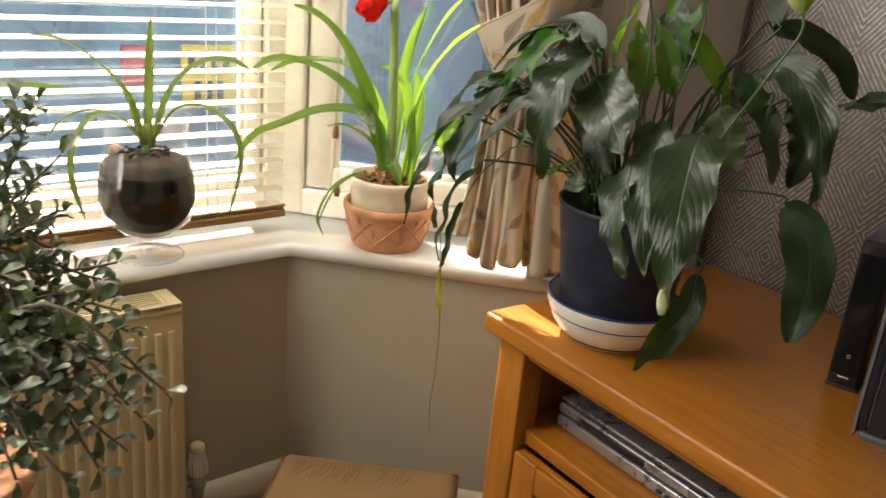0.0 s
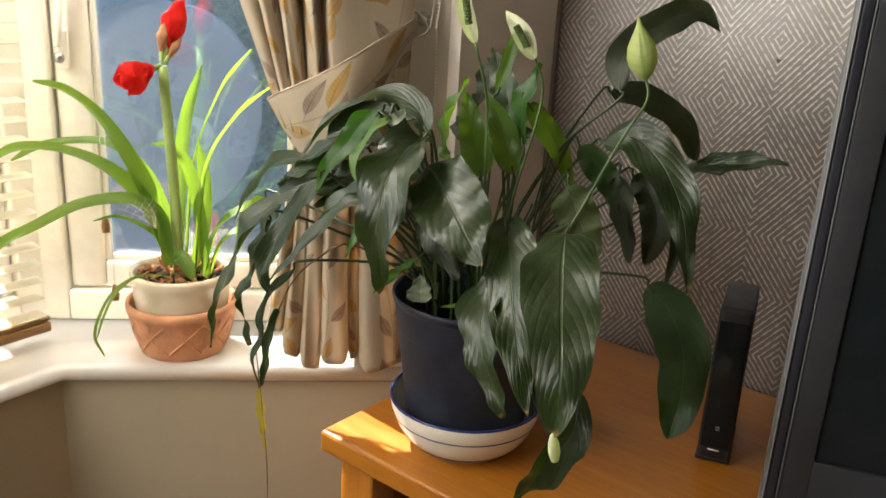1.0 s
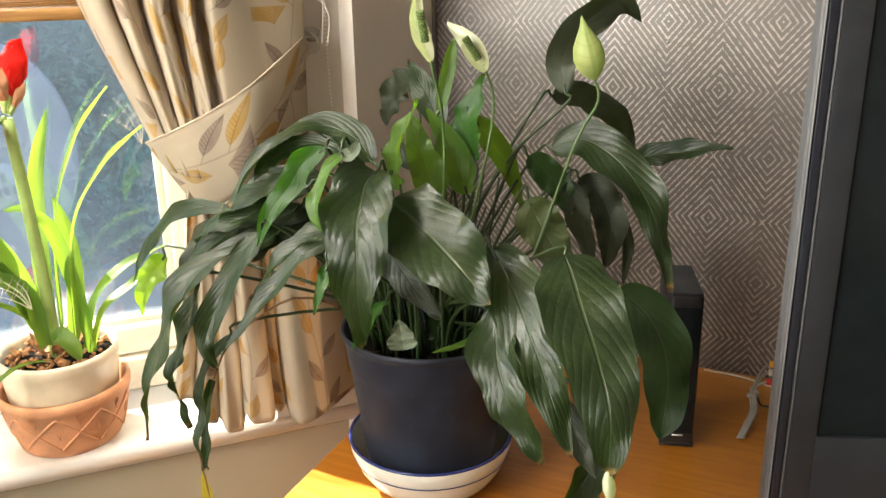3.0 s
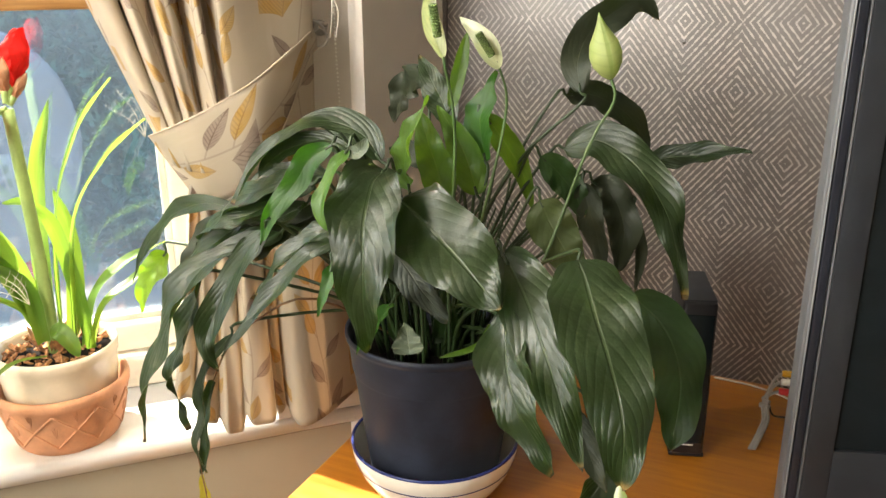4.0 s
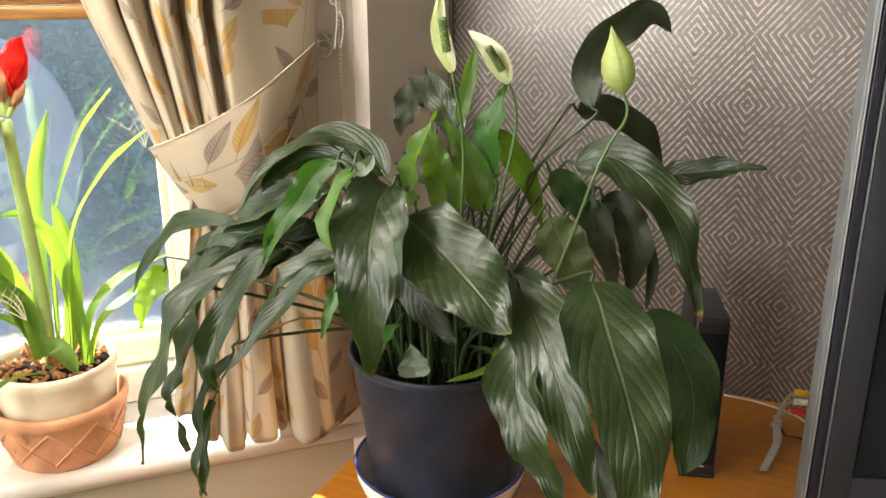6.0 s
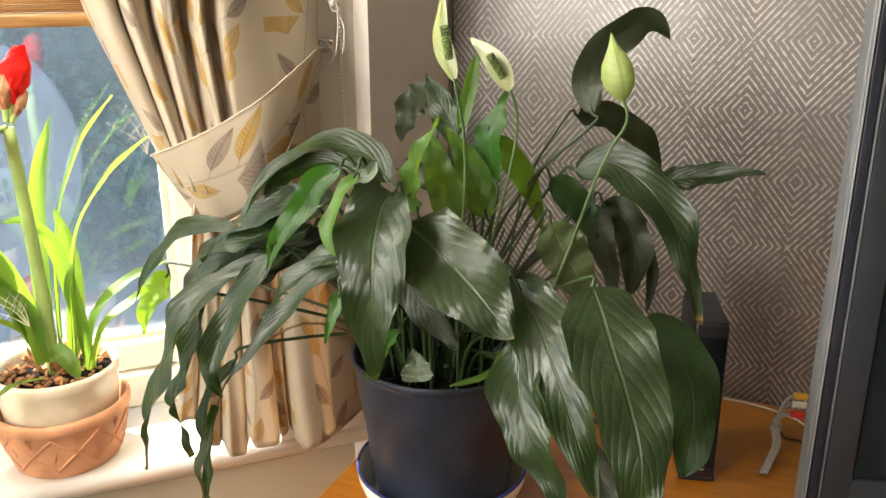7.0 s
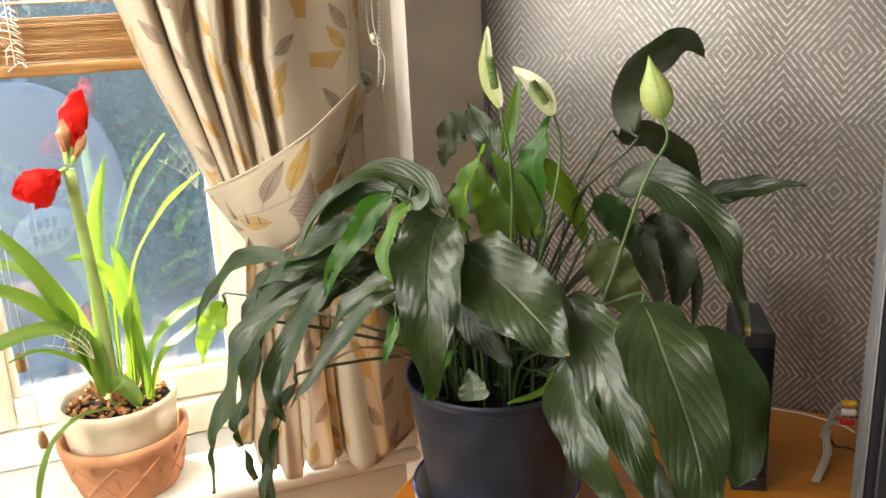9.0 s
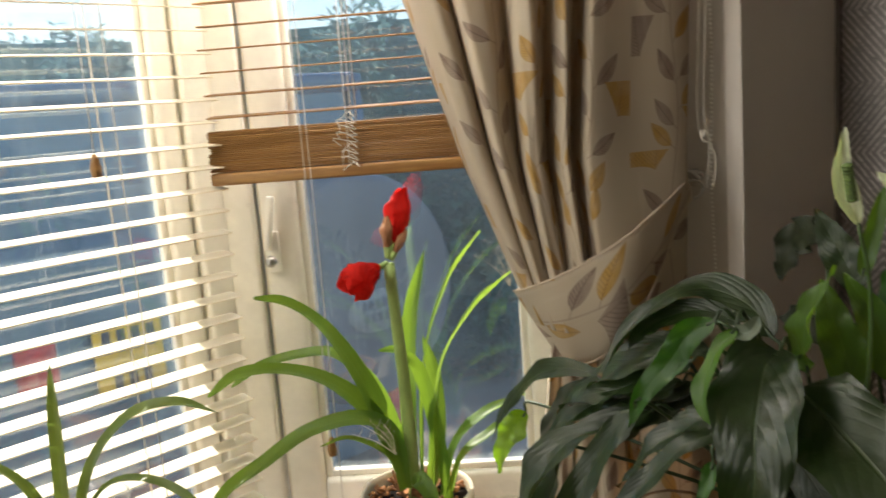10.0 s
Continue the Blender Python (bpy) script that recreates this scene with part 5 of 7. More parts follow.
blade(amaryllis, M_STRAP, [(-0.426, 0.045, 0.846), (-0.413, 0.039, 0.867), (-0.392, 0.041, 0.851), (-0.382, 0.042, 0.83)], 0.0303, (0.3, -0.6, 0.7), kind="strap", n=20, m=6, cup=0.35, wave=0.01)
blade(amaryllis, M_STRAP, [(-0.412, 0.085, 0.819), (-0.41, 0.117, 0.899), (-0.383, 0.154, 0.941), (-0.347, 0.21, 0.966)], 0.0348, (-0.2, -0.4, 0.8), kind="strap", n=20, m=6, cup=0.35, wave=0.01)
blade(amaryllis, M_STRAP, [(-0.421, 0.105, 0.811), (-0.407, 0.126, 0.876), (-0.386, 0.168, 0.905), (-0.366, 0.206, 0.933)], 0.0303, (-0.2, -0.4, 0.8), kind="strap", n=20, m=6, cup=0.35, wave=0.01)
stem(amaryllis, M_SCAPE, [(-0.452, 0.060, 0.816), (-0.452, 0.058, 0.980), (-0.448, 0.044, 1.195)], 0.0105, 0.0085, "flower_stalk", "thick pale green flower stalk", 12)
flower((-0.449, 0.043, 1.197), (-0.462, -0.026, 1.172), 0.030, M_RED, 0.9)
flower((-0.448, 0.045, 1.203), (-0.462, 0.092, 1.296), 0.022, M_RED, 0.4)
flower((-0.449, 0.043, 1.203), (-0.458, 0.056, 1.262), 0.011, M_SHEATH, 0.2)
flower((-0.447, 0.047, 1.200), (-0.440, 0.075, 1.240), 0.008, M_SHEATH, 0.2)
stem(amaryllis, M_TWIG, [(-0.438, 0.288, 1.113), (-0.462, 0.28, 1.143), (-0.492, 0.262, 1.166)], 0.0005, 0.0003, "dry_twig", "", 5, 10)
stem(amaryllis, M_TWIG, [(-0.465, 0.279, 1.136), (-0.462, 0.284, 1.144), (-0.461, 0.287, 1.152)], 0.0004, 0.0002, "dry_twig", "", 5, 4)
stem(amaryllis, M_TWIG, [(-0.475, 0.272, 1.147), (-0.471, 0.277, 1.155), (-0.47, 0.28, 1.163)], 0.0004, 0.0002, "dry_twig", "", 5, 4)
stem(amaryllis, M_TWIG, [(-0.484, 0.266, 1.158), (-0.48, 0.271, 1.166), (-0.479, 0.273, 1.174)], 0.0004, 0.0002, "dry_twig", "", 5, 4)
stem(amaryllis, M_TWIG, [(-0.438, 0.288, 1.113), (-0.456, 0.288, 1.155), (-0.48, 0.279, 1.191)], 0.0005, 0.0003, "dry_twig", "", 5, 10)
stem(amaryllis, M_TWIG, [(-0.46, 0.287, 1.148), (-0.457, 0.292, 1.155), (-0.456, 0.295, 1.163)], 0.0004, 0.0002, "dry_twig", "", 5, 4)
stem(amaryllis, M_TWIG, [(-0.467, 0.283, 1.164), (-0.464, 0.289, 1.172), (-0.462, 0.291, 1.18)], 0.0004, 0.0002, "dry_twig", "", 5, 4)
stem(amaryllis, M_TWIG, [(-0.474, 0.28, 1.18), (-0.47, 0.285, 1.188), (-0.469, 0.288, 1.195)], 0.0004, 0.0002, "dry_twig", "", 5, 4)
stem(amaryllis, M_TWIG, [(-0.438, 0.288, 1.113), (-0.447, 0.295, 1.149), (-0.464, 0.293, 1.179)], 0.0005, 0.0003, "dry_twig", "", 5, 10)
stem(amaryllis, M_TWIG, [(-0.452, 0.293, 1.142), (-0.449, 0.298, 1.15), (-0.448, 0.301, 1.158)], 0.0004, 0.0002, "dry_twig", "", 5, 4)
stem(amaryllis, M_TWIG, [(-0.456, 0.293, 1.155), (-0.452, 0.298, 1.163), (-0.451, 0.3, 1.171)], 0.0004, 0.0002, "dry_twig", "", 5, 4)
stem(amaryllis, M_TWIG, [(-0.46, 0.292, 1.169), (-0.456, 0.297, 1.177), (-0.455, 0.3, 1.185)], 0.0004, 0.0002, "dry_twig", "", 5, 4)
stem(amaryllis, M_TWIG, [(-0.438, 0.288, 1.113), (-0.442, 0.301, 1.152), (-0.452, 0.305, 1.185)], 0.0005, 0.0003, "dry_twig", "", 5, 10)
stem(amaryllis, M_TWIG, [(-0.447, 0.299, 1.145), (-0.444, 0.304, 1.153), (-0.443, 0.306, 1.161)], 0.0004, 0.0002, "dry_twig", "", 5, 4)
stem(amaryllis, M_TWIG, [(-0.449, 0.3, 1.16), (-0.445, 0.305, 1.167), (-0.444, 0.308, 1.175)], 0.0004, 0.0002, "dry_twig", "", 5, 4)
stem(amaryllis, M_TWIG, [(-0.45, 0.302, 1.174), (-0.446, 0.307, 1.182), (-0.445, 0.31, 1.19)], 0.0004, 0.0002, "dry_twig", "", 5, 4)
stem(amaryllis, M_TWIG, [(-0.438, 0.288, 1.113), (-0.45, 0.289, 1.133), (-0.469, 0.281, 1.146)], 0.0005, 0.0003, "dry_twig", "", 5, 10)
stem(amaryllis, M_TWIG, [(-0.455, 0.287, 1.127), (-0.451, 0.293, 1.135), (-0.45, 0.295, 1.143)], 0.0004, 0.0002, "dry_twig", "", 5, 4)
stem(amaryllis, M_TWIG, [(-0.459, 0.284, 1.134), (-0.456, 0.29, 1.142), (-0.455, 0.292, 1.15)], 0.0004, 0.0002, "dry_twig", "", 5, 4)
stem(amaryllis, M_TWIG, [(-0.464, 0.281, 1.141), (-0.461, 0.287, 1.149), (-0.46, 0.289, 1.157)], 0.0004, 0.0002, "dry_twig", "", 5, 4)
stem(amaryllis, M_TWIG, [(-0.38, -0.027, 0.94), (-0.405, -0.04, 0.957), (-0.433, -0.062, 0.969)], 0.0005, 0.0003, "dry_twig", "", 5, 10)
stem(amaryllis, M_TWIG, [(-0.407, -0.041, 0.951), (-0.406, -0.035, 0.957), (-0.406, -0.031, 0.964)], 0.0004, 0.0002, "dry_twig", "", 5, 4)
stem(amaryllis, M_TWIG, [(-0.416, -0.049, 0.958), (-0.415, -0.043, 0.964), (-0.416, -0.039, 0.97)], 0.0004, 0.0002, "dry_twig", "", 5, 4)
stem(amaryllis, M_TWIG, [(-0.425, -0.057, 0.965), (-0.424, -0.051, 0.971), (-0.425, -0.048, 0.977)], 0.0004, 0.0002, "dry_twig", "", 5, 4)
stem(amaryllis, M_TWIG, [(-0.38, -0.027, 0.94), (-0.402, -0.032, 0.962), (-0.428, -0.047, 0.979)], 0.0005, 0.0003, "dry_twig", "", 5, 10)
stem(amaryllis, M_TWIG, [(-0.404, -0.034, 0.956), (-0.403, -0.028, 0.962), (-0.404, -0.025, 0.968)], 0.0004, 0.0002, "dry_twig", "", 5, 4)
stem(amaryllis, M_TWIG, [(-0.412, -0.039, 0.965), (-0.411, -0.033, 0.971), (-0.412, -0.03, 0.977)], 0.0004, 0.0002, "dry_twig", "", 5, 4)
stem(amaryllis, M_TWIG, [(-0.42, -0.044, 0.973), (-0.419, -0.038, 0.979), (-0.42, -0.035, 0.986)], 0.0004, 0.0002, "dry_twig", "", 5, 4)
stem(amaryllis, M_TWIG, [(-0.38, -0.027, 0.94), (-0.397, -0.026, 0.961), (-0.418, -0.034, 0.979)], 0.0005, 0.0003, "dry_twig", "", 5, 10)
stem(amaryllis, M_TWIG, [(-0.4, -0.028, 0.956), (-0.399, -0.022, 0.962), (-0.399, -0.019, 0.968)], 0.0004, 0.0002, "dry_twig", "", 5, 4)
stem(amaryllis, M_TWIG, [(-0.406, -0.031, 0.964), (-0.405, -0.025, 0.97), (-0.405, -0.021, 0.977)], 0.0004, 0.0002, "dry_twig", "", 5, 4)
stem(amaryllis, M_TWIG, [(-0.412, -0.033, 0.973), (-0.411, -0.027, 0.979), (-0.411, -0.024, 0.986)], 0.0004, 0.0002, "dry_twig", "", 5, 4)
stem(amaryllis, M_TWIG, [(-0.38, -0.027, 0.94), (-0.393, -0.021, 0.962), (-0.41, -0.023, 0.979)], 0.0005, 0.0003, "dry_twig", "", 5, 10)
stem(amaryllis, M_TWIG, [(-0.397, -0.023, 0.956), (-0.395, -0.018, 0.962), (-0.396, -0.014, 0.968)], 0.0004, 0.0002, "dry_twig", "", 5, 4)
stem(amaryllis, M_TWIG, [(-0.401, -0.024, 0.964), (-0.4, -0.018, 0.971), (-0.4, -0.015, 0.977)], 0.0004, 0.0002, "dry_twig", "", 5, 4)
stem(amaryllis, M_TWIG, [(-0.406, -0.024, 0.973), (-0.404, -0.018, 0.979), (-0.405, -0.015, 0.986)], 0.0004, 0.0002, "dry_twig", "", 5, 4)

# ---- bulb plant in a glass goblet ----
goblet = thing("glass_goblet", (-0.575, -0.421, 0.6705), "giant clear brandy glass used as a planter", "goblet")
OUT_ = [(0.0, 0.0455), (0.022, 0.0462), (0.058, 0.056), (0.0845, 0.080), (0.0968, 0.114), (0.0950, 0.150), (0.0865, 0.190), (0.0785, 0.222), (0.0772, 0.242), (0.0805, 0.264), (0.0862, 0.2835)]
part("bowl", lathe(OUT_, 72), M_THIN, goblet, "clear thin glass bowl")
part("rim", tube([(0.0854 * math.cos(a_), 0.0854 * math.sin(a_), 0.2846) for a_ in [2 * math.pi * j_ / 48 for j_ in range(49)]], 0.0019, seg=8, n=96), M_RIM, goblet)
part("foot_edge", tube([(0.0668 * math.cos(a_), 0.0668 * math.sin(a_), 0.0017) for a_ in [2 * math.pi * j_ / 48 for j_ in range(49)]], 0.0014, seg=8, n=96), M_RIM, goblet)
part("stem", lathe([(0.0, 0.006), (0.021, 0.0065), (0.0185, 0.012), (0.0175, 0.026), (0.0190, 0.038), (0.022, 0.0448), (0.0, 0.0450)], 32), M_RIM, goblet)
part("foot", lathe([(0.0660, 0.0002), (0.0675, 0.0015), (0.066, 0.003), (0.03, 0.0045), (0.014, 0.0062)], 48), M_THIN, goblet)
for ch in goblet.children:
    ch.visible_shadow = False
bulbplant = thing("bulb_plant", (-0.575, -0.421, 0.724), "young strap-leaved bulb plant growing in dark soil inside the goblet", "plant")
part("soil", lathe([(0.0, -0.002), (0.018, -0.001), (0.054, 0.010), (0.079, 0.036), (0.0905, 0.064), (0.0905, 0.092), (0.0885, 0.110), (0.0855, 0.123), (0.04, 0.126), (0.0, 0.127)], 48, wob=0.004), M_SOIL, bulbplant, "black potting soil seen through glass")
# bowl stays clear; its fogged band is put into the fibre's colour
part("fibre", lathe([(0.0848, 0.1225), (0.0825, 0.133), (0.0785, 0.142), (0.070, 0.149), (0.056, 0.152), (0.030, 0.154), (0.0, 0.156)], 40, wob=0.012), M_FOG, bulbplant, "fibre on the soil, toned to show fogged glass before it")
for i in range(60):
    a, d = rr.uniform(0, 6.28), 0.05 * math.sqrt(rr.random())
    o = part("soil_crumb", box(rr.uniform(.004, .009), rr.uniform(.003, .007), rr.uniform(.003, .005), (0, 0, 0), 0.001, seg=1), M_FIBRE, bulbplant, "", False)
    o.matrix_basis = pose(d * math.cos(a), d * math.sin(a), 0.153 + rr.uniform(0, .010), rr.uniform(-40, 40), rr.uniform(-40, 40), rr.uniform(0, 360))
o = part("pebble", lathe([(0.0, 0.024), (0.008, 0.022), (0.015, 0.013), (0.0155, 0.004), (0.010, -0.004), (0.0, -0.006)], 20, wob=0.06), M_PINK, bulbplant, "rounded pinkish pebble")
o.matrix_basis = pose(-0.028, -0.048, 0.147, 12, -8, 30)
part("bulb", lathe([(0, 0.172), (0.006, 0.170), (0.009, 0.158), (0.011, 0.142), (0.010, 0.128)], 24), M_STALKL, bulbplant, "pale green bulb neck")

blade(bulbplant, M_STRAPD, [(-0.573, -0.418, 0.876), (-0.580, -0.409, 1.011), (-0.566, -0.406, 1.144)], 0.0215, (0.7, -0.6, 0.1), kind="strap", n=20, m=6, cup=0.35, wave=0.01)
blade(bulbplant, M_STRAPD, [(-0.575, -0.410, 0.890), (-0.566, -0.375, 0.997), (-0.540, -0.329, 1.055), (-0.503, -0.282, 1.067), (-0.471, -0.239, 1.047)], 0.0240, (0.3, -0.2, 0.9), kind="strap", n=20, m=6, cup=0.35, wave=0.01)
blade(bulbplant, M_STRAPD, [(-0.578, -0.422, 0.890), (-0.568, -0.454, 0.993), (-0.555, -0.514, 1.062), (-0.542, -0.571, 1.098), (-0.532, -0.618, 1.106)], 0.0190, (0.3, -0.3, 0.9), kind="strap", n=20, m=6, cup=0.35, wave=0.01)
blade(bulbplant, M_STRAPD, [(-0.580, -0.423, 0.897), (-0.555, -0.469, 0.954), (-0.521, -0.527, 0.968), (-0.499, -0.567, 0.924), (-0.485, -0.576, 0.862), (-0.461, -0.564, 0.795)], 0.0180, (0.3, -0.3, 0.9), kind="strap", n=20, m=6, cup=0.35, wave=0.01)
blade(bulbplant, M_STRAPD, [(-0.576, -0.408, 0.897), (-0.558, -0.368, 0.965), (-0.506, -0.331, 0.980), (-0.446, -0.299, 0.954), (-0.416, -0.292, 0.890), (-0.397, -0.327, 0.786)], 0.0135, (0.3, -0.3, 0.9), kind="strap", n=20, m=6, cup=0.35, wave=0.01)
blade(bulbplant, M_STRAPD, [(-0.582, -0.427, 0.897), (-0.563, -0.467, 0.947), (-0.542, -0.526, 0.974), (-0.539, -0.576, 0.957), (-0.537, -0.606, 0.923)], 0.0110, (0.3, -0.3, 0.9), kind="strap", n=20, m=6, cup=0.35, wave=0.01)

# ---- strap-leaved plant further along the sill ----
farplant = thing("bulb_plant", (-0.56, -0.86, 0.6705), "strap-leaved bulb plant in a small terracotta pot on the sill", "plant")
part("pot", lathe([(0.0, 0.0), (0.045, 0.0), (0.058, 0.085), (0.062, 0.087), (0.063, 0.105), (0.058, 0.106), (0.055, 0.09), (0.0, 0.09)], 40), M_TERRA, farplant)

blade(farplant, M_STRAPD, [(-0.739, -0.833, 0.804), (-0.717, -0.758, 0.942), (-0.676, -0.669, 0.991), (-0.64, -0.571, 0.995), (-0.601, -0.494, 0.984)], 0.0300, (0.3, -0.3, 0.9), kind="strap", n=20, m=6, cup=0.35, wave=0.01)

# ---- curtain ----
def fabric(name, ochre):
    """Beige cloth printed with scattered ochre and grey leaves on thin stems."""
    k = Nodes(name)
    sep = k.n("SeparateXYZ")
    k.put(sep.inputs[0], k.n("UVMap").outputs[0])
    u, v = sep.outputs[0], sep.outputs[1]
    base = k.mix(k.noise(3, 2), (0.50, 0.43, 0.32), (0.57, 0.50, 0.385))
    col = base
    PU = 0.118                                   # sprigs stand in columns
    col_i = k.math('FLOOR', k.math('DIVIDE', k.math('ADD', u, 5.0), PU))
    shift = k.math('MULTIPLY', col_i, 0.037)
    vv = k.math('ADD', k.math('ADD', v, 5.0), shift)

    def stem_u(at):
        return k.math('ADD', k.math('MULTIPLY', k.math('SINE', k.math('MULTIPLY', at, 21.0)), 0.008), PU / 2)

    x = k.math('SUBTRACT', k.math('ADD', u, 5.0), k.math('MULTIPLY', col_i, PU))
    stem_m = k.ramp(k.math('ABSOLUTE', k.math('SUBTRACT', x, stem_u(vv))), 0.0007, 0.0015, 1.0, 0.0)
    col = k.mix(k.math('MULTIPLY', stem_m, 0.55), col, (0.30, 0.235, 0.19))
    for lay, (side, ph, step) in enumerate(((1, 0.0, 0.084), (-1, 0.045, 0.084), (1, 0.062, 0.168), (-1, 0.115, 0.168))):
        b = k.math('DIVIDE', k.math('ADD', vv, ph), step)
        cj = k.math('FLOOR', b)
        comb = k.n("CombineXYZ")
        k.put(comb.inputs[0], col_i)
        k.put(comb.inputs[1], cj)
        comb.inputs[2].default_value = 3.7 + lay
        wn_ = k.n("TexWhiteNoise", noise_dimensions='3D')
        k.put(wn_.inputs[0], comb.outputs[0])
        rs = k.n("SeparateColor")
        k.put(rs.inputs[0], wn_.outputs["Color"])
        r1, r2, r3 = rs.outputs[0], rs.outputs[1], rs.outputs[2]
        # the leaf's foot on the stem
        v0 = k.math('SUBTRACT', k.math('MULTIPLY', k.math('ADD', cj, k.math('ADD', 0.12, k.math('MULTIPLY', r2, 0.12))), step), ph)
        px = k.math('MULTIPLY', k.math('SUBTRACT', x, stem_u(v0)), float(side))
        py = k.math('SUBTRACT', vv, v0)
        ang = k.math('ADD', 0.45, k.math('MULTIPLY', r1, 0.65))
        c, s = k.math('COSINE', ang), k.math('SINE', ang)
        p = k.math('ADD', k.math('MULTIPLY', px, c), k.math('MULTIPLY', py, s))
        q = k.math('SUBTRACT', k.math('MULTIPLY', py, c), k.math('MULTIPLY', px, s))
        q = k.math('SUBTRACT', q, k.math('MULTIPLY', k.math('MULTIPLY', p, p), 3.5))
        ln = k.math('ADD', 0.019, k.math('MULTIPLY', r3, 0.005))
        t = k.math('DIVIDE', k.math('SUBTRACT', p, 0.030), ln)
        lim = k.math('MULTIPLY', k.math('SUBTRACT', 1.0, k.math('MULTIPLY', t, t)), k.math('ADD', 0.0095, k.math('MULTIPLY', t, -0.003)))
        inside = k.math('SUBTRACT', lim, k.math('ABSOLUTE', q))
        m = k.ramp(inside, 0.0, 0.0010)
        keep = k.math('GREATER_THAN', r3, 0.10 if lay < 2 else 0.5)
        m = k.math('MULTIPLY', m, keep)
        veins = k.math('SINE', k.math('MULTIPLY', k.math('SUBTRACT', p, k.math('MULTIPLY', k.math('ABSOLUTE', q), 0.9)), 1700.0))
        mid = k.ramp(k.math('ABSOLUTE', q), 0.0003, 0.0010, 1.0, 0.0)
        edge = k.ramp(inside, 0.0005, 0.0014, 1.0, 0.0)
        och = k.math('GREATER_THAN', k.math('FRACT', k.math('MULTIPLY', k.math('ADD', r1, r2), 7.3)), 1.0 - ochre)
        ink = k.mix(och, (0.31, 0.24, 0.195), (0.50, 0.31, 0.075))
        inkd = k.mix(och, (0.12, 0.085, 0.068), (0.30, 0.165, 0.04))
        ink = k.mix(k.math('MULTIPLY', k.ramp(veins, 0.1, 0.9), 0.6), ink, inkd)
        ink = k.mix(k.math('MAXIMUM', mid, k.math('MULTIPLY', edge, 0.7)), ink, inkd)
        fade = k.ramp(k.noise(45, 2), 0.3, 0.7, 0.72, 1.0)
        st = k.math('MULTIPLY', k.ramp(k.math('ABSOLUTE', q), 0.0006, 0.0013, 1.0, 0.0), k.math('MULTIPLY', k.math('LESS_THAN', p, 0.014), k.math('GREATER_THAN', p, 0.0)))
        st = k.math('MULTIPLY', st, keep)
        col = k.mix(k.math('MULTIPLY', st, 0.55), col, (0.30, 0.235, 0.19))
        col = k.mix(k.math('MULTIPLY', m, fade), col, ink)
    wv = k.n("TexWave", wave_type='BANDS', bands_direction='Y')
    k.put(wv.inputs[0], k.n("UVMap").outputs[0])
    wv.inputs["Scale"].default_value = 260.0
    wv.inputs["Distortion"].default_value = 3.0
    slub = k.noise(60, 3, (1.0, 0.08, 1.0), k.n("UVMap").outputs[0])
    col = k.mix(k.math('MULTIPLY', k.ramp(slub, 0.55, 0.8), 0.25), col, (0.78, 0.71, 0.60))
    k.bump(k.math('ADD', wv.outputs[0], slub), 0.18, 0.0006)
    k.done(col, 0.85, 0.0)
    k.b.inputs["Sheen Weight"].default_value = 0.15
    tr = k.n("BsdfTranslucent")
    k.put(tr.inputs[0], k.mix(0.35, col, (0.62, 0.36, 0.16)))
    mx = k.n("MixShader")
    mx.inputs[0].default_value = 0.34
    k.put(mx.inputs[1], k.b.outputs[0])
    k.put(mx.inputs[2], tr.outputs[0])
    k.put(k.t.nodes["Material Output"].inputs[0], mx.outputs[0])
    return k.m


M_FAB = fabric("leaf_print_fabric", 0.55)
M_FABT = fabric("tieback_fabric", 0.75)
M_PIPE = plain("cloth_piping", (0.55, 0.45, 0.33), 0.85, var=0.1, bump=0.2)


# across the cloth from its free edge: crests of the folds above the tie-back, at three heights
FOLD_Z = [1.17, 1.34, 1.55, 2.12]
VALLEYS = [[-0.104, -0.080, -0.060, -0.036, -0.010, 0.120],
           [-0.169, -0.124, -0.089, -0.052, -0.021, 0.128],
           [-0.230, -0.165, -0.098, -0.045, -0.006, 0.138],
           [-0.430, -0.300, -0.180, -0.080, -0.015, 0.165]]
# below it: panels from the free edge to the wall, their sides at the waist and at the hem, how far out each hangs, its hem
WAIST = [-0.048, -0.036, -0.022, -0.004, 0.026, 0.042, 0.150]
HEM = [-0.112, -0.082, -0.050, -0.014, 0.034, 0.054, 0.172]
PANEL_N = [0.262, 0.232, 0.212, 0.192, 0.232, 0.182]
HEM_Z = [0.742, 0.712, 0.702, 0.722, 0.716, 0.706]


def bay_point(s, n, z):
    p = UX * s + NX * n
    return Vector((p.x, p.y, z))


def cloth_mesh(rows, o):
    """A sheet of cloth through rows of points, with its own lengths as coordinates."""
    bm = bmesh.new()
    uvl = bm.loops.layers.uv.new("UVMap")
    grid, uv = [], {}
    half = rows[:len(rows) // 2 + 1]          # the print runs along the folds: one width for each strip of cloth
    run = [0.0]
    for i in range(1, len(rows[0])):
        run.append(run[-1] + sum((r[i][0] - r[i - 1][0]).length for r in half) / len(half))
    for row in rows:
        line_ = []
        for i, (p, v_) in enumerate(row):
            w = bm.verts.new(p - o)
            uv[w] = (run[i], v_)
            line_.append(w)
        grid.append(line_)
    for a, b in zip(grid, grid[1:]):
        for i in range(len(a) - 1):
            f = bm.faces.new((a[i], a[i + 1], b[i + 1], b[i]))
            for lp in f.loops:
                lp[uvl].uv = uv[lp.vert]
    return bm


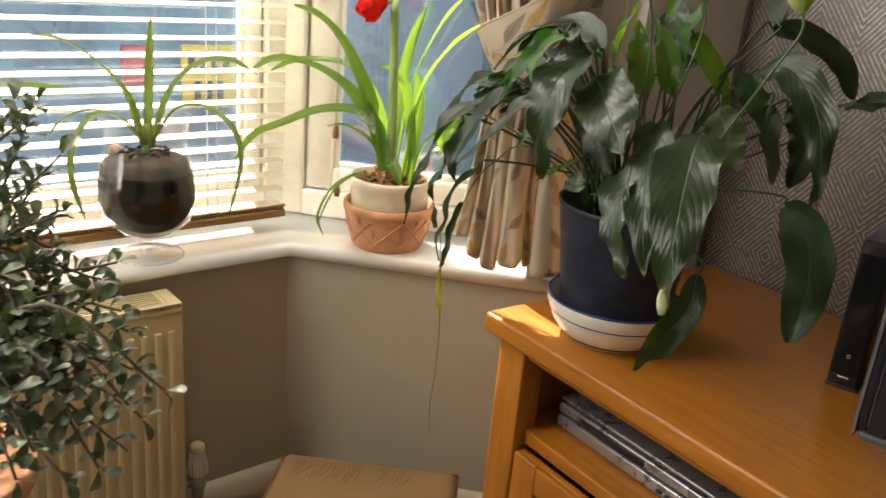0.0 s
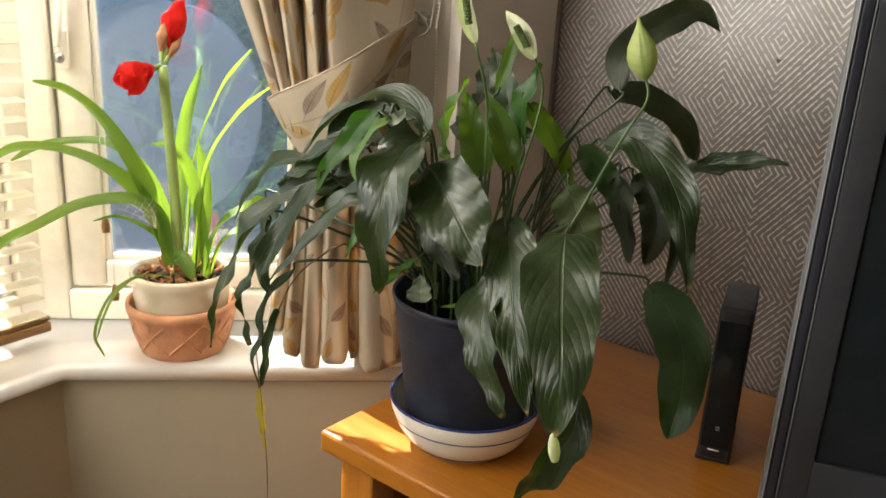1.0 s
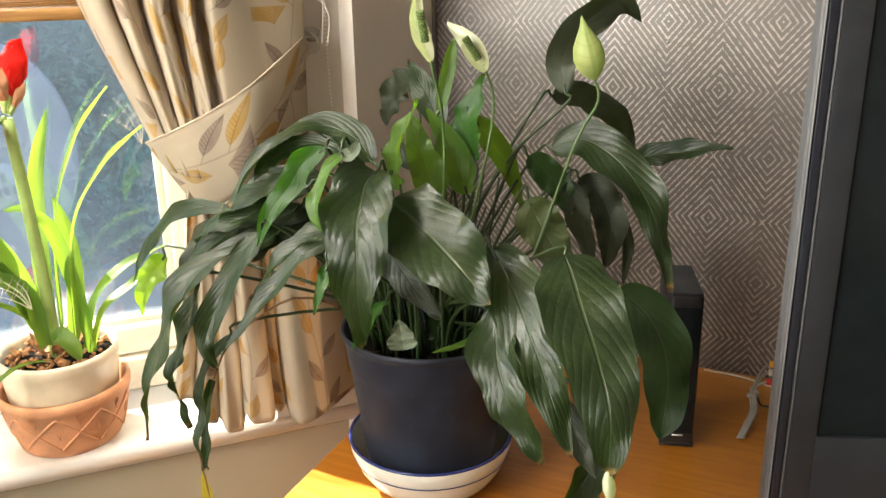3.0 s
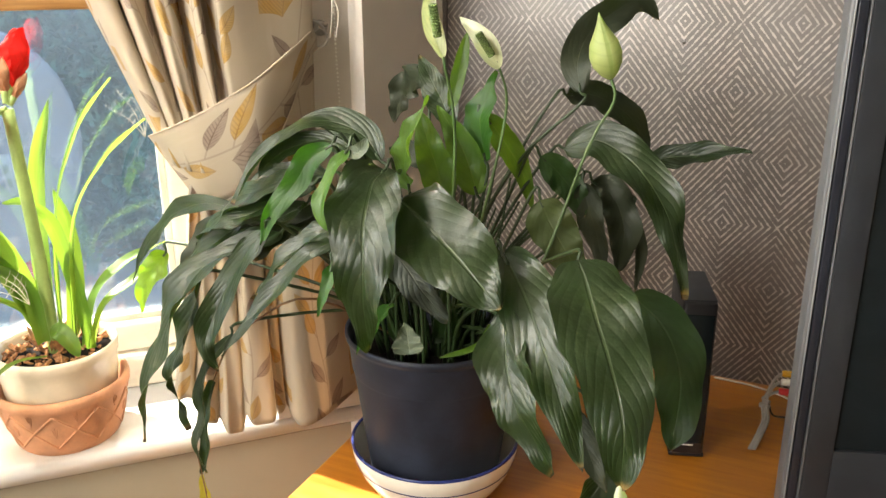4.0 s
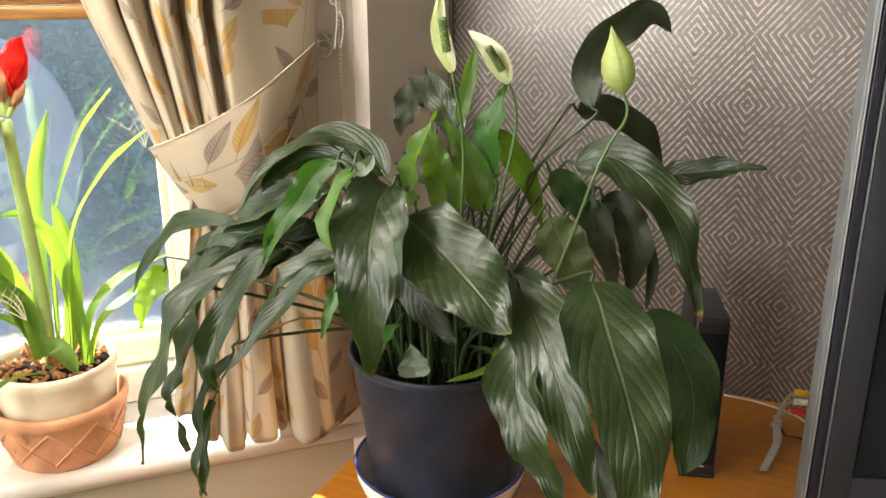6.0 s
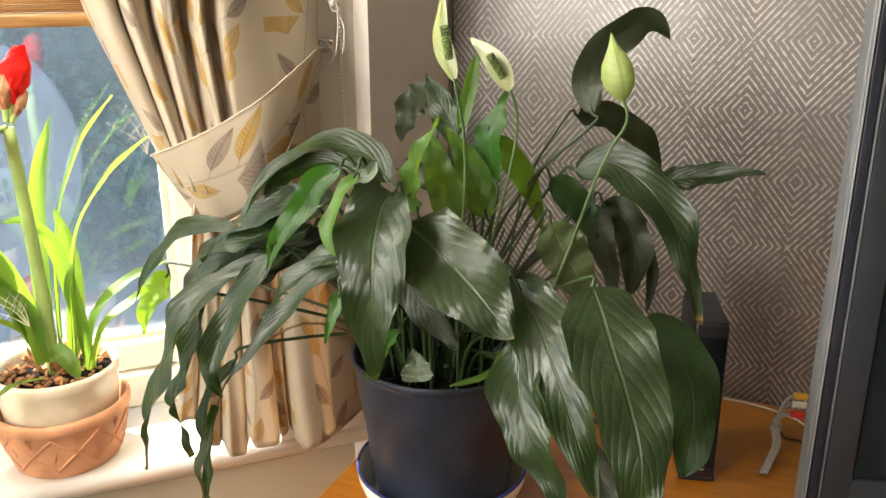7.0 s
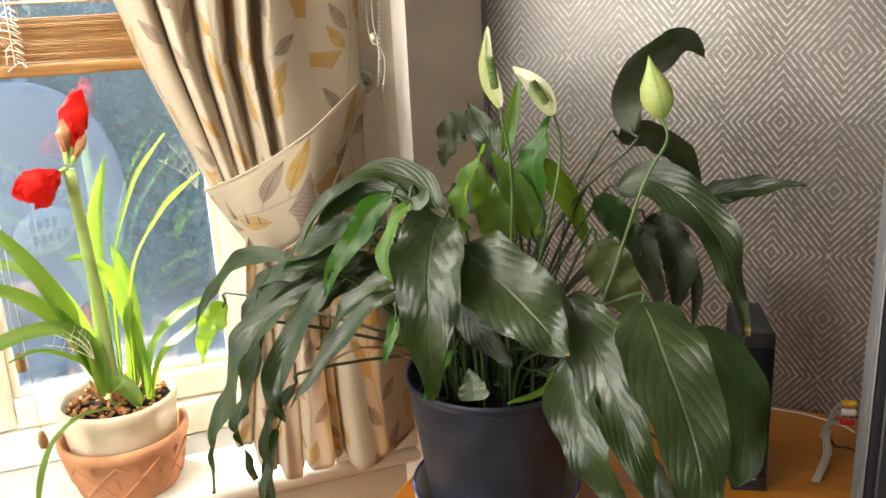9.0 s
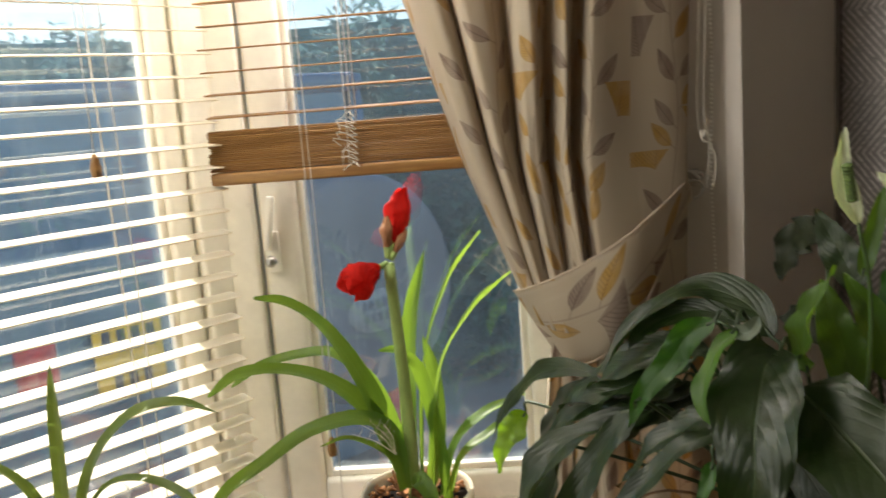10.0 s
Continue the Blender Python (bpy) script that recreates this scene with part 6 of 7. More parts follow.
def upper_row(z):
    """One level of the gathered cloth above the tie-back: soft rolls with sharp valleys between them."""
    k = 0
    while k < 2 and z > FOLD_Z[k + 1]:
        k += 1
    w = min(1.0, (z - FOLD_Z[k]) / (FOLD_Z[k + 1] - FOLD_Z[k]))
    edges = [a + (b - a) * w for a, b in zip(VALLEYS[k], VALLEYS[k + 1])]
    free = min(1.0, max(0.0, (z - 1.15) / 0.22))
    row = []
    for i, (a, b) in enumerate(zip(edges, edges[1:])):
        flat = i == len(edges) - 2
        m = 44 if flat else 22
        for j in range(m + (1 if flat else 0)):
            t = j / m
            deep = (0.016 + 0.060 * free) * (1.0 if i else 0.8)
            if flat:
                back = deep * max(0.0, 1 - t / 0.10) ** 1.5 + 0.05 * t * t + 0.006 * math.sin(7 * t + 3 * z) * free
            else:
                lean = t ** (0.85 + 0.25 * math.sin(2.0 * i + 1.5 * z))
                back = deep * abs(2 * lean - 1) ** 2.6 + 0.004 * math.sin(9 * t + 6 * z + i)
            wrap = 0.075 * (1 - (i + t) / 3) ** 2 if i + t < 3 else 0.0
            if i == 0:
                wrap += 0.03 * (1 - t) ** 3
            n = 0.178 + 0.026 * free + back + wrap
            row.append((bay_point(a + (b - a) * t, n, z), z))
    return row


def lower_row(h):
    """One level of the hanging cloth below the tie-back, from the hem (0) to the waist (1): flat panels with turned sides."""
    row = []
    for i in range(6):
        a, b = HEM[i] + (WAIST[i] - HEM[i]) * h, HEM[i + 1] + (WAIST[i + 1] - HEM[i + 1]) * h
        n0 = PANEL_N[i] + (0.196 - PANEL_N[i]) * h * 0.7
        m = 40 if i == 5 else 18
        for j in range(m + (1 if i == 5 else 0)):
            t = j / m
            side = abs(2 * t - 1) ** 7 if i < 5 else max((1 - 2 * t), 0.0) ** 9
            n = n0 + 0.024 * side * (1 - 0.5 * h) + 0.0035 * math.sin(5 * t + 8 * h + 2 * i) + (0.055 * t * t if i == 5 else 0.010 * t)
            z0 = HEM_Z[i] + 0.010 * side + (0.024 * t if i == 5 else 0.006 * math.sin(3 * t + i))
            z = z0 + (1.16 - z0) * h
            row.append((bay_point(a + (b - a) * t + 0.004 * math.sin(6 * h + i) * h, n, z), z + 0.4))
    return row


def curtain():
    c = thing("curtain", (-0.1, 0.2, 0.705), "beige curtain with printed leaves, tied back beside the window", "curtain")
    o = Vector(c.matrix_basis.translation)
    for bm in (cloth_mesh([upper_row(1.12 + i / 64) for i in range(65)], o), cloth_mesh([lower_row(i / 40) for i in range(41)], o)):
        cloth = part("drape", bm, M_FAB, c)
        sol = cloth.modifiers.new("cloth", 'SOLIDIFY')
        sol.thickness = 0.0015
    # tie-back: a wide band slung from the hook round the cloth
    top = [(-0.062, 0.350, 1.150), (-0.098, 0.320, 1.150), (-0.106, 0.276, 1.158), (-0.082, 0.205, 1.180), (-0.036, 0.172, 1.205), (0.022, 0.160, 1.238), (0.078, 0.188, 1.272), (0.112, 0.226, 1.290), (0.130, 0.256, 1.298)]
    bot = [(-0.028, 0.340, 1.050), (-0.044, 0.310, 1.052), (-0.048, 0.262, 1.058), (-0.034, 0.196, 1.072), (-0.004, 0.166, 1.092), (0.034, 0.158, 1.130), (0.078, 0.190, 1.195), (0.112, 0.228, 1.252), (0.134, 0.256, 1.272)]
    T = spline([bay_point(*p) for p in top], 44)
    B = spline([bay_point(*p) for p in bot], 44)
    bm = bmesh.new()
    uvl = bm.loops.layers.uv.new("UVMap")
    grid, uv = [], {}
    for i, (p, q) in enumerate(zip(T, B)):
        row = []
        for j in range(13):
            w = j / 12
            x = p.lerp(q, w) - NX * (0.007 * math.sin(math.pi * w) + 0.0015 * math.sin(i * 0.7 + 4 * w))
            v = bm.verts.new(x - o)
            uv[v] = (2.375 + (w - 0.5) * (p - q).length * 0.85, 1.53 + i / 44 * 0.30)
            row.append(v)
        grid.append(row)
    for a, b in zip(grid, grid[1:]):
        for j in range(12):
            f = bm.faces.new((a[j], a[j + 1], b[j + 1], b[j]))
            for lp in f.loops:
                lp[uvl].uv = uv[lp.vert]
    tb = part("tieback", bm, M_FABT, c, "wide matching fabric tie-back")
    sol = tb.modifiers.new("cloth", 'SOLIDIFY')
    sol.thickness = 0.004
    for line_ in (T, B):
        t = tube([p - NX * 0.002 for p in line_[::4]], 0.0013, seg=6, n=40)
        bmesh.ops.translate(t, vec=-o, verts=t.verts)
        part("seam", t, M_PIPE, tb)
    ring = tube([bay_point(0.138 + 0.012 * math.cos(a), 0.256, 1.284 + 0.012 * math.sin(a)) for a in [k * 2 * math.pi / 12 for k in range(13)]], 0.0016, seg=6, n=30)
    bmesh.ops.translate(ring, vec=-o, verts=ring.verts)
    part("ring", ring, M_METAL, tb, "small brass ring")
    return c


curtain()
rod = thing("curtain_rail", (0, 0, 0), "plain white curtain rail above the window", "curtain rail")
part("rail", tube([bay_point(-0.46, 0.222, 2.135), bay_point(-0.1, 0.222, 2.135), bay_point(0.19, 0.222, 2.135)], 0.008, seg=10, n=6), M_WHITE, rod)
for s in (-0.44, 0.16):
    part("bracket", tube([bay_point(s, 0.222, 2.135), bay_point(s, 0.26, 2.14), bay_point(s, 0.345, 2.14)], 0.006, seg=8, n=6), M_WHITE, rod)

hook = thing("curtain_hook", tuple(bay_point(0.146, 0.286, 1.297)), "worn metal tie-back hook screwed to the wall", "hook", rz=45)
part("plate", lathe([(0, 0), (0.011, 0), (0.0115, 0.002), (0.007, 0.004), (0, 0.004)], 24), M_METAL, hook).matrix_basis = pose(0, 0, 0, 90, 0, 0)
part("arm", tube([(0, -0.004, 0), (0.0, -0.022, 0.0), (-0.006, -0.034, 0.004), (-0.016, -0.036, 0.012), (-0.024, -0.030, 0.006), (-0.026, -0.020, -0.004)], 0.0032, 0.0024, 8, 20), M_METAL, hook)
part("screw", lathe([(0, 0), (0.004, 0), (0.003, 0.002), (0, 0.0024)], 10), M_METAL, hook).matrix_basis = pose(0.008, -0.006, 0.004, 90, 0, 0)

chain = thing("bead_chain", tuple(bay_point(0.168, 0.276, 1.04)), "white bead pull chain hanging on the wall", "chain")
bm = bmesh.new()
for dx, n in ((0.0, 165),):
    for i in range(n):
        t = bmesh.new()
        bmesh.ops.create_icosphere(t, subdivisions=1, radius=0.0019)
        bmesh.ops.translate(t, vec=(dx * 0.7 + 0.002 * math.sin(i * 0.11), dx * 0.7, 0.0060 * i), verts=t.verts)
        join(bm, t)
part("beads", bm, M_BEAD, chain)
pull = thing("pull_cord", tuple(bay_point(0.150, 0.262, 1.30)), "thin white cords knotted near the hook", "cord")
for k_, (dx, kn) in enumerate(((0.0, 0.02), (0.006, 0.0))):
    part("cord", tube([(dx, dx, 0.82), (dx + 0.003, dx, 0.3), (dx - 0.004, dx, 0.10), (dx + 0.004, dx - 0.004, 0.05), (dx + 0.012, dx, 0.02 + kn), (dx + 0.008, dx - 0.002, -0.015)], 0.0011, seg=6, n=30), M_CORD, pull)
part("knot", lathe([(0, -0.006), (0.004, -0.003), (0.0045, 0.002), (0.002, 0.006), (0, 0.007)], 10, at=(0.004, 0.0, 0.055)), M_CORD, pull)

# ---- radiator and valve ----
ANG_A = math.degrees(math.atan2(DA.y, DA.x))
ro = KA + OA * 0.022 + DA * 0.272
rad = thing("radiator", (ro.x, ro.y, 0), "cream enamelled panel radiator under the window sill", "radiator", rz=ANG_A)
RL, RT, RB = 1.15, 0.612, 0.13
part("panel", box(RL, 0.010, RT - RB - 0.02, (RL / 2, 0.088, (RT + RB) / 2 - 0.006), 0.003), M_RAD, rad)
nr = int((RL - 0.03) / 0.0265)
for i in range(nr):
    x = 0.022 + 0.0265 * i
    o = part("rib", box(0.0135, 0.007, RT - RB - 0.085, (0, 0, 0), 0.0032), M_RAD, rad)
    o.matrix_basis = pose(x, 0.0945, (RT + RB) / 2 - 0.012)
part("upper_bead", box(RL, 0.012, 0.010, (RL / 2, 0.0905, RT - 0.014), 0.004), M_RAD, rad)
part("back_panel", box(RL, 0.008, RT - RB - 0.03, (RL / 2, 0.028, (RT + RB) / 2 - 0.006), 0.002), M_RAD, rad)
for x in (0.0015, RL - 0.0015):
    part("end_plate", box(0.003, 0.074, RT - RB - 0.012, (x - 0.002 if x < 0.1 else x + 0.002, 0.056, (RT + RB) / 2), 0.001), M_RAD, rad)
gr = bmesh.new()
box(RL, 0.010, 0.004, (RL / 2, 0.092, RT), 0.001, bm=gr)
box(RL, 0.010, 0.004, (RL / 2, 0.022, RT), 0.001, bm=gr)
part("grille_frame", gr, M_RAD, rad)
for k_ in range(6):
    part("grille_bar", box(RL, 0.0050, 0.003, (RL / 2, 0.033 + 0.0098 * k_, RT), 0.001), M_RAD, rad)
for x in (0.0, 0.03, 0.19, 0.35, 0.51, 0.67, 0.83, 0.99, RL - 0.02):
    part("grille_cross", box(0.024 if x in (0.0, RL - 0.02) else 0.008, 0.062, 0.0034, (x + (0.012 if x == 0 else 0), 0.057, RT + 0.0005), 0.001), M_RAD, rad)
valve = thing("radiator_valve", (-0.508, -0.352, 0.0), "cream ribbed thermostatic radiator valve on a copper pipe", "valve")
part("pipe", tube([(0, 0, 0.0), (0, 0, 0.05), (0, 0, 0.12)], 0.0078, seg=14, n=4), M_DRY, valve, "dull copper pipe")
part("body", lathe([(0, 0.11), (0.013, 0.112), (0.014, 0.135), (0.018, 0.137), (0.018, 0.158), (0.012, 0.160), (0.012, 0.17), (0, 0.171)], 20), M_METAL, valve)
part("tail", tube([(0.0, 0.0, 0.148), (-0.004, -0.03, 0.148), (-0.01, -0.062, 0.148)], 0.008, seg=12, n=4), M_METAL, valve)
part("head", lathe([(0, 0.168), (0.0210, 0.169), (0.0222, 0.174), (0.0190, 0.190), (0.0150, 0.212), (0.0138, 0.226), (0.0162, 0.229), (0.0165, 0.240), (0.0120, 0.245), (0, 0.246)], 28), M_RAD, valve)
for i in range(18):
    a = 2 * math.pi * i / 18
    part("rib", tube([(r_ * math.cos(a), r_ * math.sin(a), z_) for r_, z_ in ((0.0232, 0.173), (0.0205, 0.190), (0.0166, 0.212), (0.0150, 0.226))], 0.0018, 0.0014, 6, 6), M_WHITE, valve)

# ---- footstool ----
stool = thing("footstool", (-0.364, -0.212, 0.0), "worn tan leather footstool with dark piping", "footstool", rz=49.9)
SL, SDp = 0.372, 0.36
cush = bmesh.new()
box(SL, SDp, 0.075, (SL / 2, -SDp / 2, 0.232), 0.022, bm=cush, seg=4)
part("cushion", cush, M_LEATHER, stool, "creased tan leather cushion")
for z in (0.258, 0.198):
    lp = [(0.01, -0.01, z), (SL - 0.01, -0.01, z), (SL - 0.01, -SDp + 0.01, z), (0.01, -SDp + 0.01, z), (0.01, -0.01, z)]
    b = bmesh.new()
    for p, q in zip(lp, lp[1:]):
        d = [(p[0] + (q[0] - p[0]) * k_ / 4 , p[1] + (q[1] - p[1]) * k_ / 4, z) for k_ in range(5)]
        off_ = 0.009
        tube([(x + (off_ if x > SL / 2 else -off_) * (abs(x - SL / 2) > SL / 2 - 0.02), y + (off_ if y > -SDp / 2 else -off_) * (abs(y + SDp / 2) > SDp / 2 - 0.02), zz) for x, y, zz in d], 0.0042, seg=8, n=6, bm=b)
    part("piping", b, M_LEATHERD, stool, "dark brown piping")
part("frame", box(SL - 0.02, SDp - 0.02, 0.06, (SL / 2, -SDp / 2, 0.168), 0.006), M_LEATHERD, stool)
for x in (0.035, SL - 0.035):
    for y in (-0.035, -SDp + 0.035):
        part("leg", lathe([(0, 0), (0.012, 0), (0.020, 0.14), (0, 0.14)], 16, at=(x, y, 0)), M_LEATHERD, stool)
rr = random.Random(11)
for i in range(22):
    x = 0.035 + 0.009 * i * (1 if i < 16 else 1.25)
    b = tube([(x, -0.022, 0.2702), (x + rr.uniform(-.004, .004), -0.045, 0.2704), (x - 0.010 + rr.uniform(-.004, .004), -0.07 - rr.uniform(0, .02), 0.2702)], 0.0007, 0.0004, 5, 8)
    part("crease", b, M_LEATHERD, stool)

# ---- cables beside the television ----
cab = thing("av_cables", (0.585, 0.52, 0.700), "grey audio video lead with yellow, white and red plugs", "cable")
M_PLUGY = plain("yellow_plug", (0.75, 0.42, 0.02), 0.4, var=0.1)
M_PLUGR = plain("red_plug", (0.55, 0.02, 0.02), 0.4, var=0.1)
M_GREYC = plain("grey_cable", (0.33, 0.31, 0.28), 0.5, var=0.1)
for m, path in (
        (M_PLUGY, [(-0.002, 0.006, 0.072), (-0.008, 0.004, 0.068), (-0.015, -0.001, 0.058), (-0.022, -0.019, 0.042), (-0.025, -0.038, 0.034), (-0.021, -0.066, 0.024), (-0.026, -0.093, 0.015), (-0.034, -0.125, 0.004)]),
        (M_BEAD, [(-0.002, -0.0, 0.06), (-0.008, -0.001, 0.057), (-0.015, -0.005, 0.049), (-0.019, -0.019, 0.042), (-0.022, -0.038, 0.034), (-0.017, -0.066, 0.025), (-0.023, -0.093, 0.015), (-0.031, -0.125, 0.004)]),
        (M_PLUGR, [(-0.004, -0.01, 0.048), (-0.012, -0.013, 0.045), (-0.026, -0.025, 0.039), (-0.016, -0.03, 0.038), (-0.019, -0.038, 0.035), (-0.014, -0.066, 0.025), (-0.019, -0.092, 0.016), (-0.027, -0.125, 0.005)])):
    part("plug", lathe([(0, 0), (0.0042, 0), (0.0055, 0.003), (0.0055, 0.007), (0.0048, 0.008), (0.0055, 0.009), (0.0055, 0.018), (0.004, 0.021), (0, 0.021)], 14), m, cab).matrix_basis = pose(path[0][0] - 0.001, path[0][1], path[0][2], 0, 90, 10)
    part("lead", tube(path, 0.0025, seg=7, n=28), M_GREYC, cab)
part("tape", box(0.017, 0.008, 0.006, (-0.022, -0.038, 0.034), 0.002), M_GREYC, cab)
part("thin_lead", tube([(0.02, 0.05, 0.003), (0.0, 0.07, 0.002), (-0.05, 0.088, 0.002), (-0.11, 0.093, 0.002)], 0.0016, seg=6, n=16), M_CORD, cab)
part("black_lead", tube([(-0.016, -0.038, 0.037), (-0.008, -0.038, 0.020), (0.012, -0.012, 0.006), (0.03, -0.02, 0.002)], 0.0016, seg=6, n=16), M_BLACK, cab)
nail = thing("wall_nail", (0.372, 0.6345, 1.265), "small bare nail in the papered wall", "nail")
part("head", lathe([(0, 0), (0.0032, 0), (0.0030, 0.002), (0, 0.003)], 12), M_METAL, nail).matrix_basis = pose(0, 0, 0, 90, 0, 0)

# ---- jade plant ----
JT = [(0.224, -0.643, 0.821), (0.239, -0.672, 0.802), (0.226, -0.689, 0.817), (0.244, -0.688, 0.768), (0.187, -0.665, 0.833), (0.176, -0.689, 0.843), (0.121, -0.658, 0.876), (0.067, -0.665, 0.896), (-0.023, -0.683, 1.027), (0.014, -0.692, 0.965), (-0.068, -0.705, 1.067), (-0.103, -0.716, 1.077), (0.024, -0.707, 0.926), (-0.02, -0.716, 0.992), (-0.064, -0.73, 1.03), (0.139, -0.703, 0.865), (0.244, -0.719, 0.757), (0.258, -0.752, 0.763), (0.134, -0.748, 0.858), (0.194, -0.745, 0.832), (0.086, -0.757, 0.887), (0.225, -0.732, 0.801), (0.244, -0.779, 0.796), (0.185, -0.786, 0.837), (0.015, -0.757, 0.93), (0.106, -0.73, 0.876), (0.097, -0.781, 0.855), (0.045, -0.733, 0.916), (0.255, -0.798, 0.776)]
jade = thing("jade_plant", (-0.02, -0.86, 0.46), "big jade plant with fleshy grey-green leaves in a clay pot", "plant")
part("pot", lathe([(0, 0), (0.085, 0), (0.112, 0.15), (0.12, 0.152), (0.122, 0.18), (0.114, 0.182), (0.108, 0.16), (0, 0.155)], 40), M_TERRA, jade)
jtrunk = Vector((-0.02, -0.86, 0.62))
fork = Vector((-0.01, -0.84, 0.74))
stem(jade, M_BARK, [jtrunk, Vector((-0.03, -0.85, 0.68)), fork], 0.020, 0.015, "trunk", "thick grey-brown trunk", 10)
jl = []
for w_, l_ in ((0.0150, 0.026), (0.0130, 0.021), (0.0175, 0.030)):
    b = blade_mesh([(0, 0, 0), (l_ * 0.5, 0, 0.002), (l_, 0, -0.002)], w_, (0, 0, 1), cup=0.22, wave=0.0, kind="spoon", n=10, m=6)
    me = mesh_from(b, "leaf", M_JADE)
    jl.append(me)
rr = random.Random(21)
count = 0
rest = bmesh.new()
rest.loops.layers.uv.new("UVMap")
jo = Vector(jade.matrix_basis.translation)
extra = [Vector(t) + Vector((rr.uniform(-.14, -.02), rr.uniform(-.10, .04), rr.uniform(-.07, .07))) for t in JT]
for bi, tip in enumerate([Vector(t) for t in JT] + extra):
    f0 = fork + Vector((rr.uniform(-.03, .03), rr.uniform(-.03, .03), rr.uniform(-.04, .05)))
    m1 = f0.lerp(tip, 0.5) + Vector((rr.uniform(-.02, .02), rr.uniform(-.02, .02), rr.uniform(0.04, .11)))
    br = stem(jade, M_BARK, [f0, m1, tip], 0.0034, 0.0014, "branch", "", 6, 12)
    pts = spline([f0, m1, tip], 16)
    for i in range(4, 17):
        if rr.random() < 0.08:
            continue
        tan = (pts[min(i + 1, 16)] - pts[i - 1]).normalized()
        nq = tan.orthogonal().normalized()
        for sgn in (0, 3.14):
            ang = i * 1.57 + sgn + rr.uniform(-.5, .5)
            outv = (Matrix.Rotation(ang, 3, tan) @ nq * (0.9 if i < 16 else 0.5) + tan * rr.uniform(0.2, 0.9) + Vector((0, 0, 0.25))).normalized()
            upv = (Vector((rr.uniform(-.4, .4), rr.uniform(-.4, .4), 1)) + tan * 0.4)
            yv = upv.cross(outv).normalized()
            zv = outv.cross(yv)
            mat_ = Matrix((outv, yv, zv)).transposed().to_4x4()
            mat_.translation = pts[i] - jo + outv * 0.003
            mat_ = mat_ @ Matrix.Scale(rr.uniform(0.72, 1.12), 4)
            me = jl[rr.randrange(3)]
            if bi < len(JT) and count < 300:
                o = new("leaf", me)
                o.parent = jade
                o.matrix_basis = mat_
                count += 1
            else:
                t = bmesh.new()
                t.from_mesh(me)
                bmesh.ops.transform(t, matrix=mat_, verts=t.verts)
                ul, rl = t.loops.layers.uv.active, rest.loops.layers.uv.active
                vm = {v: rest.verts.new(v.co) for v in t.verts}
                for f in t.faces:
                    nf = rest.faces.new([vm[v] for v in f.verts])
                    for a_, b_ in zip(f.loops, nf.loops):
                        b_[rl].uv = a_[ul].uv
                t.free()
rest_ob = part("leaf_mass", rest, M_JADE, jade)
rest_ob["kind"] = "stuff"
stand = thing("plant_stand", (-0.02, -0.86, 0.0), "dark wooden plant stand under the jade plant", "plant stand")
part("top", lathe([(0, 0.435), (0.145, 0.436), (0.148, 0.444), (0.145, 0.459), (0, 0.46)], 40), M_DARKOAK, stand)
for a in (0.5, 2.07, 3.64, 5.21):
    part("leg", tube([(0.11 * math.cos(a), 0.11 * math.sin(a), 0.436), (0.12 * math.cos(a), 0.12 * math.sin(a), 0.2), (0.14 * math.cos(a), 0.14 * math.sin(a), 0.0)], 0.014, 0.011, 10, 6), M_DARKOAK, stand)

# ---- outside ----
M_TAR = plain("pale_concrete", (0.25, 0.24, 0.225), 0.9, var=0.25, scale=3, bump=0.6, fine=60)
M_CAR = plain("slate_car_paint", (0.12, 0.19, 0.28), 0.2, 0.3, var=0.06, scale=4, bump=0.0)
# opaque tinted glass whose blue paints in the reflected sky
M_CARGLASS = plain("sky_tinted_car_glass", (0.10, 0.19, 0.30), 0.12, 0.0, var=0.25, scale=2, bump=0.0, Specular_IOR_Level=0.7)
M_COVER = plain("grey_wheel_cover", (0.14, 0.16, 0.205), 0.4, var=0.06, scale=5, bump=0.05)
M_COVERL = plain("pale_oval", (0.24, 0.27, 0.31), 0.4, var=0.05, bump=0.0)
M_PLATE = plain("yellow_plate", (0.70, 0.44, 0.004), 0.35, var=0.05, bump=0.0)
M_TAIL = plain("red_lamp", (0.5, 0.02, 0.02), 0.2, var=0.1, bump=0.0)
M_TYRE = plain("tyre_rubber", (0.02, 0.02, 0.02), 0.8, var=0.2)
structure("ground", box(60, 60, 0.1, (-25, 5, -0.27)), M_TAR, "pale concrete drive outside the window", "ground")
car = thing("parked_car", (-1.50, 0.1, -0.22), "slate blue parked car carrying a covered spare wheel behind", "car")
bd = bmesh.new()
box(3.9, 1.68, 0.98, (-1.95, 0.0, 0.92), 0.09, bm=bd, seg=3)
part("body", bd, M_CAR, car)
for sy in (-0.80, 0.80):
    for xx in (-0.06, -1.35, -2.6):
        part("pillar", box(0.07, 0.05, 0.34, (xx - 0.04, sy * 0.96, 1.55), 0.015, ry=-6), M_CAR, car)
part("roof", box(2.75, 1.56, 0.06, (-1.42, 0.0, 1.73), 0.03), M_CAR, car)
for nm, sx, sy, px, py in (("rear_glass", 0.008, 1.42, -0.07, 0.0), ("side_glass", 2.5, 0.008, -1.36, -0.775), ("side_glass", 2.5, 0.008, -1.36, 0.775)):
    part(nm, box(sx, sy, 0.32, (px, py, 1.55)), M_CARGLASS, car, "tinted car window, reflected sky put into its blue", False)
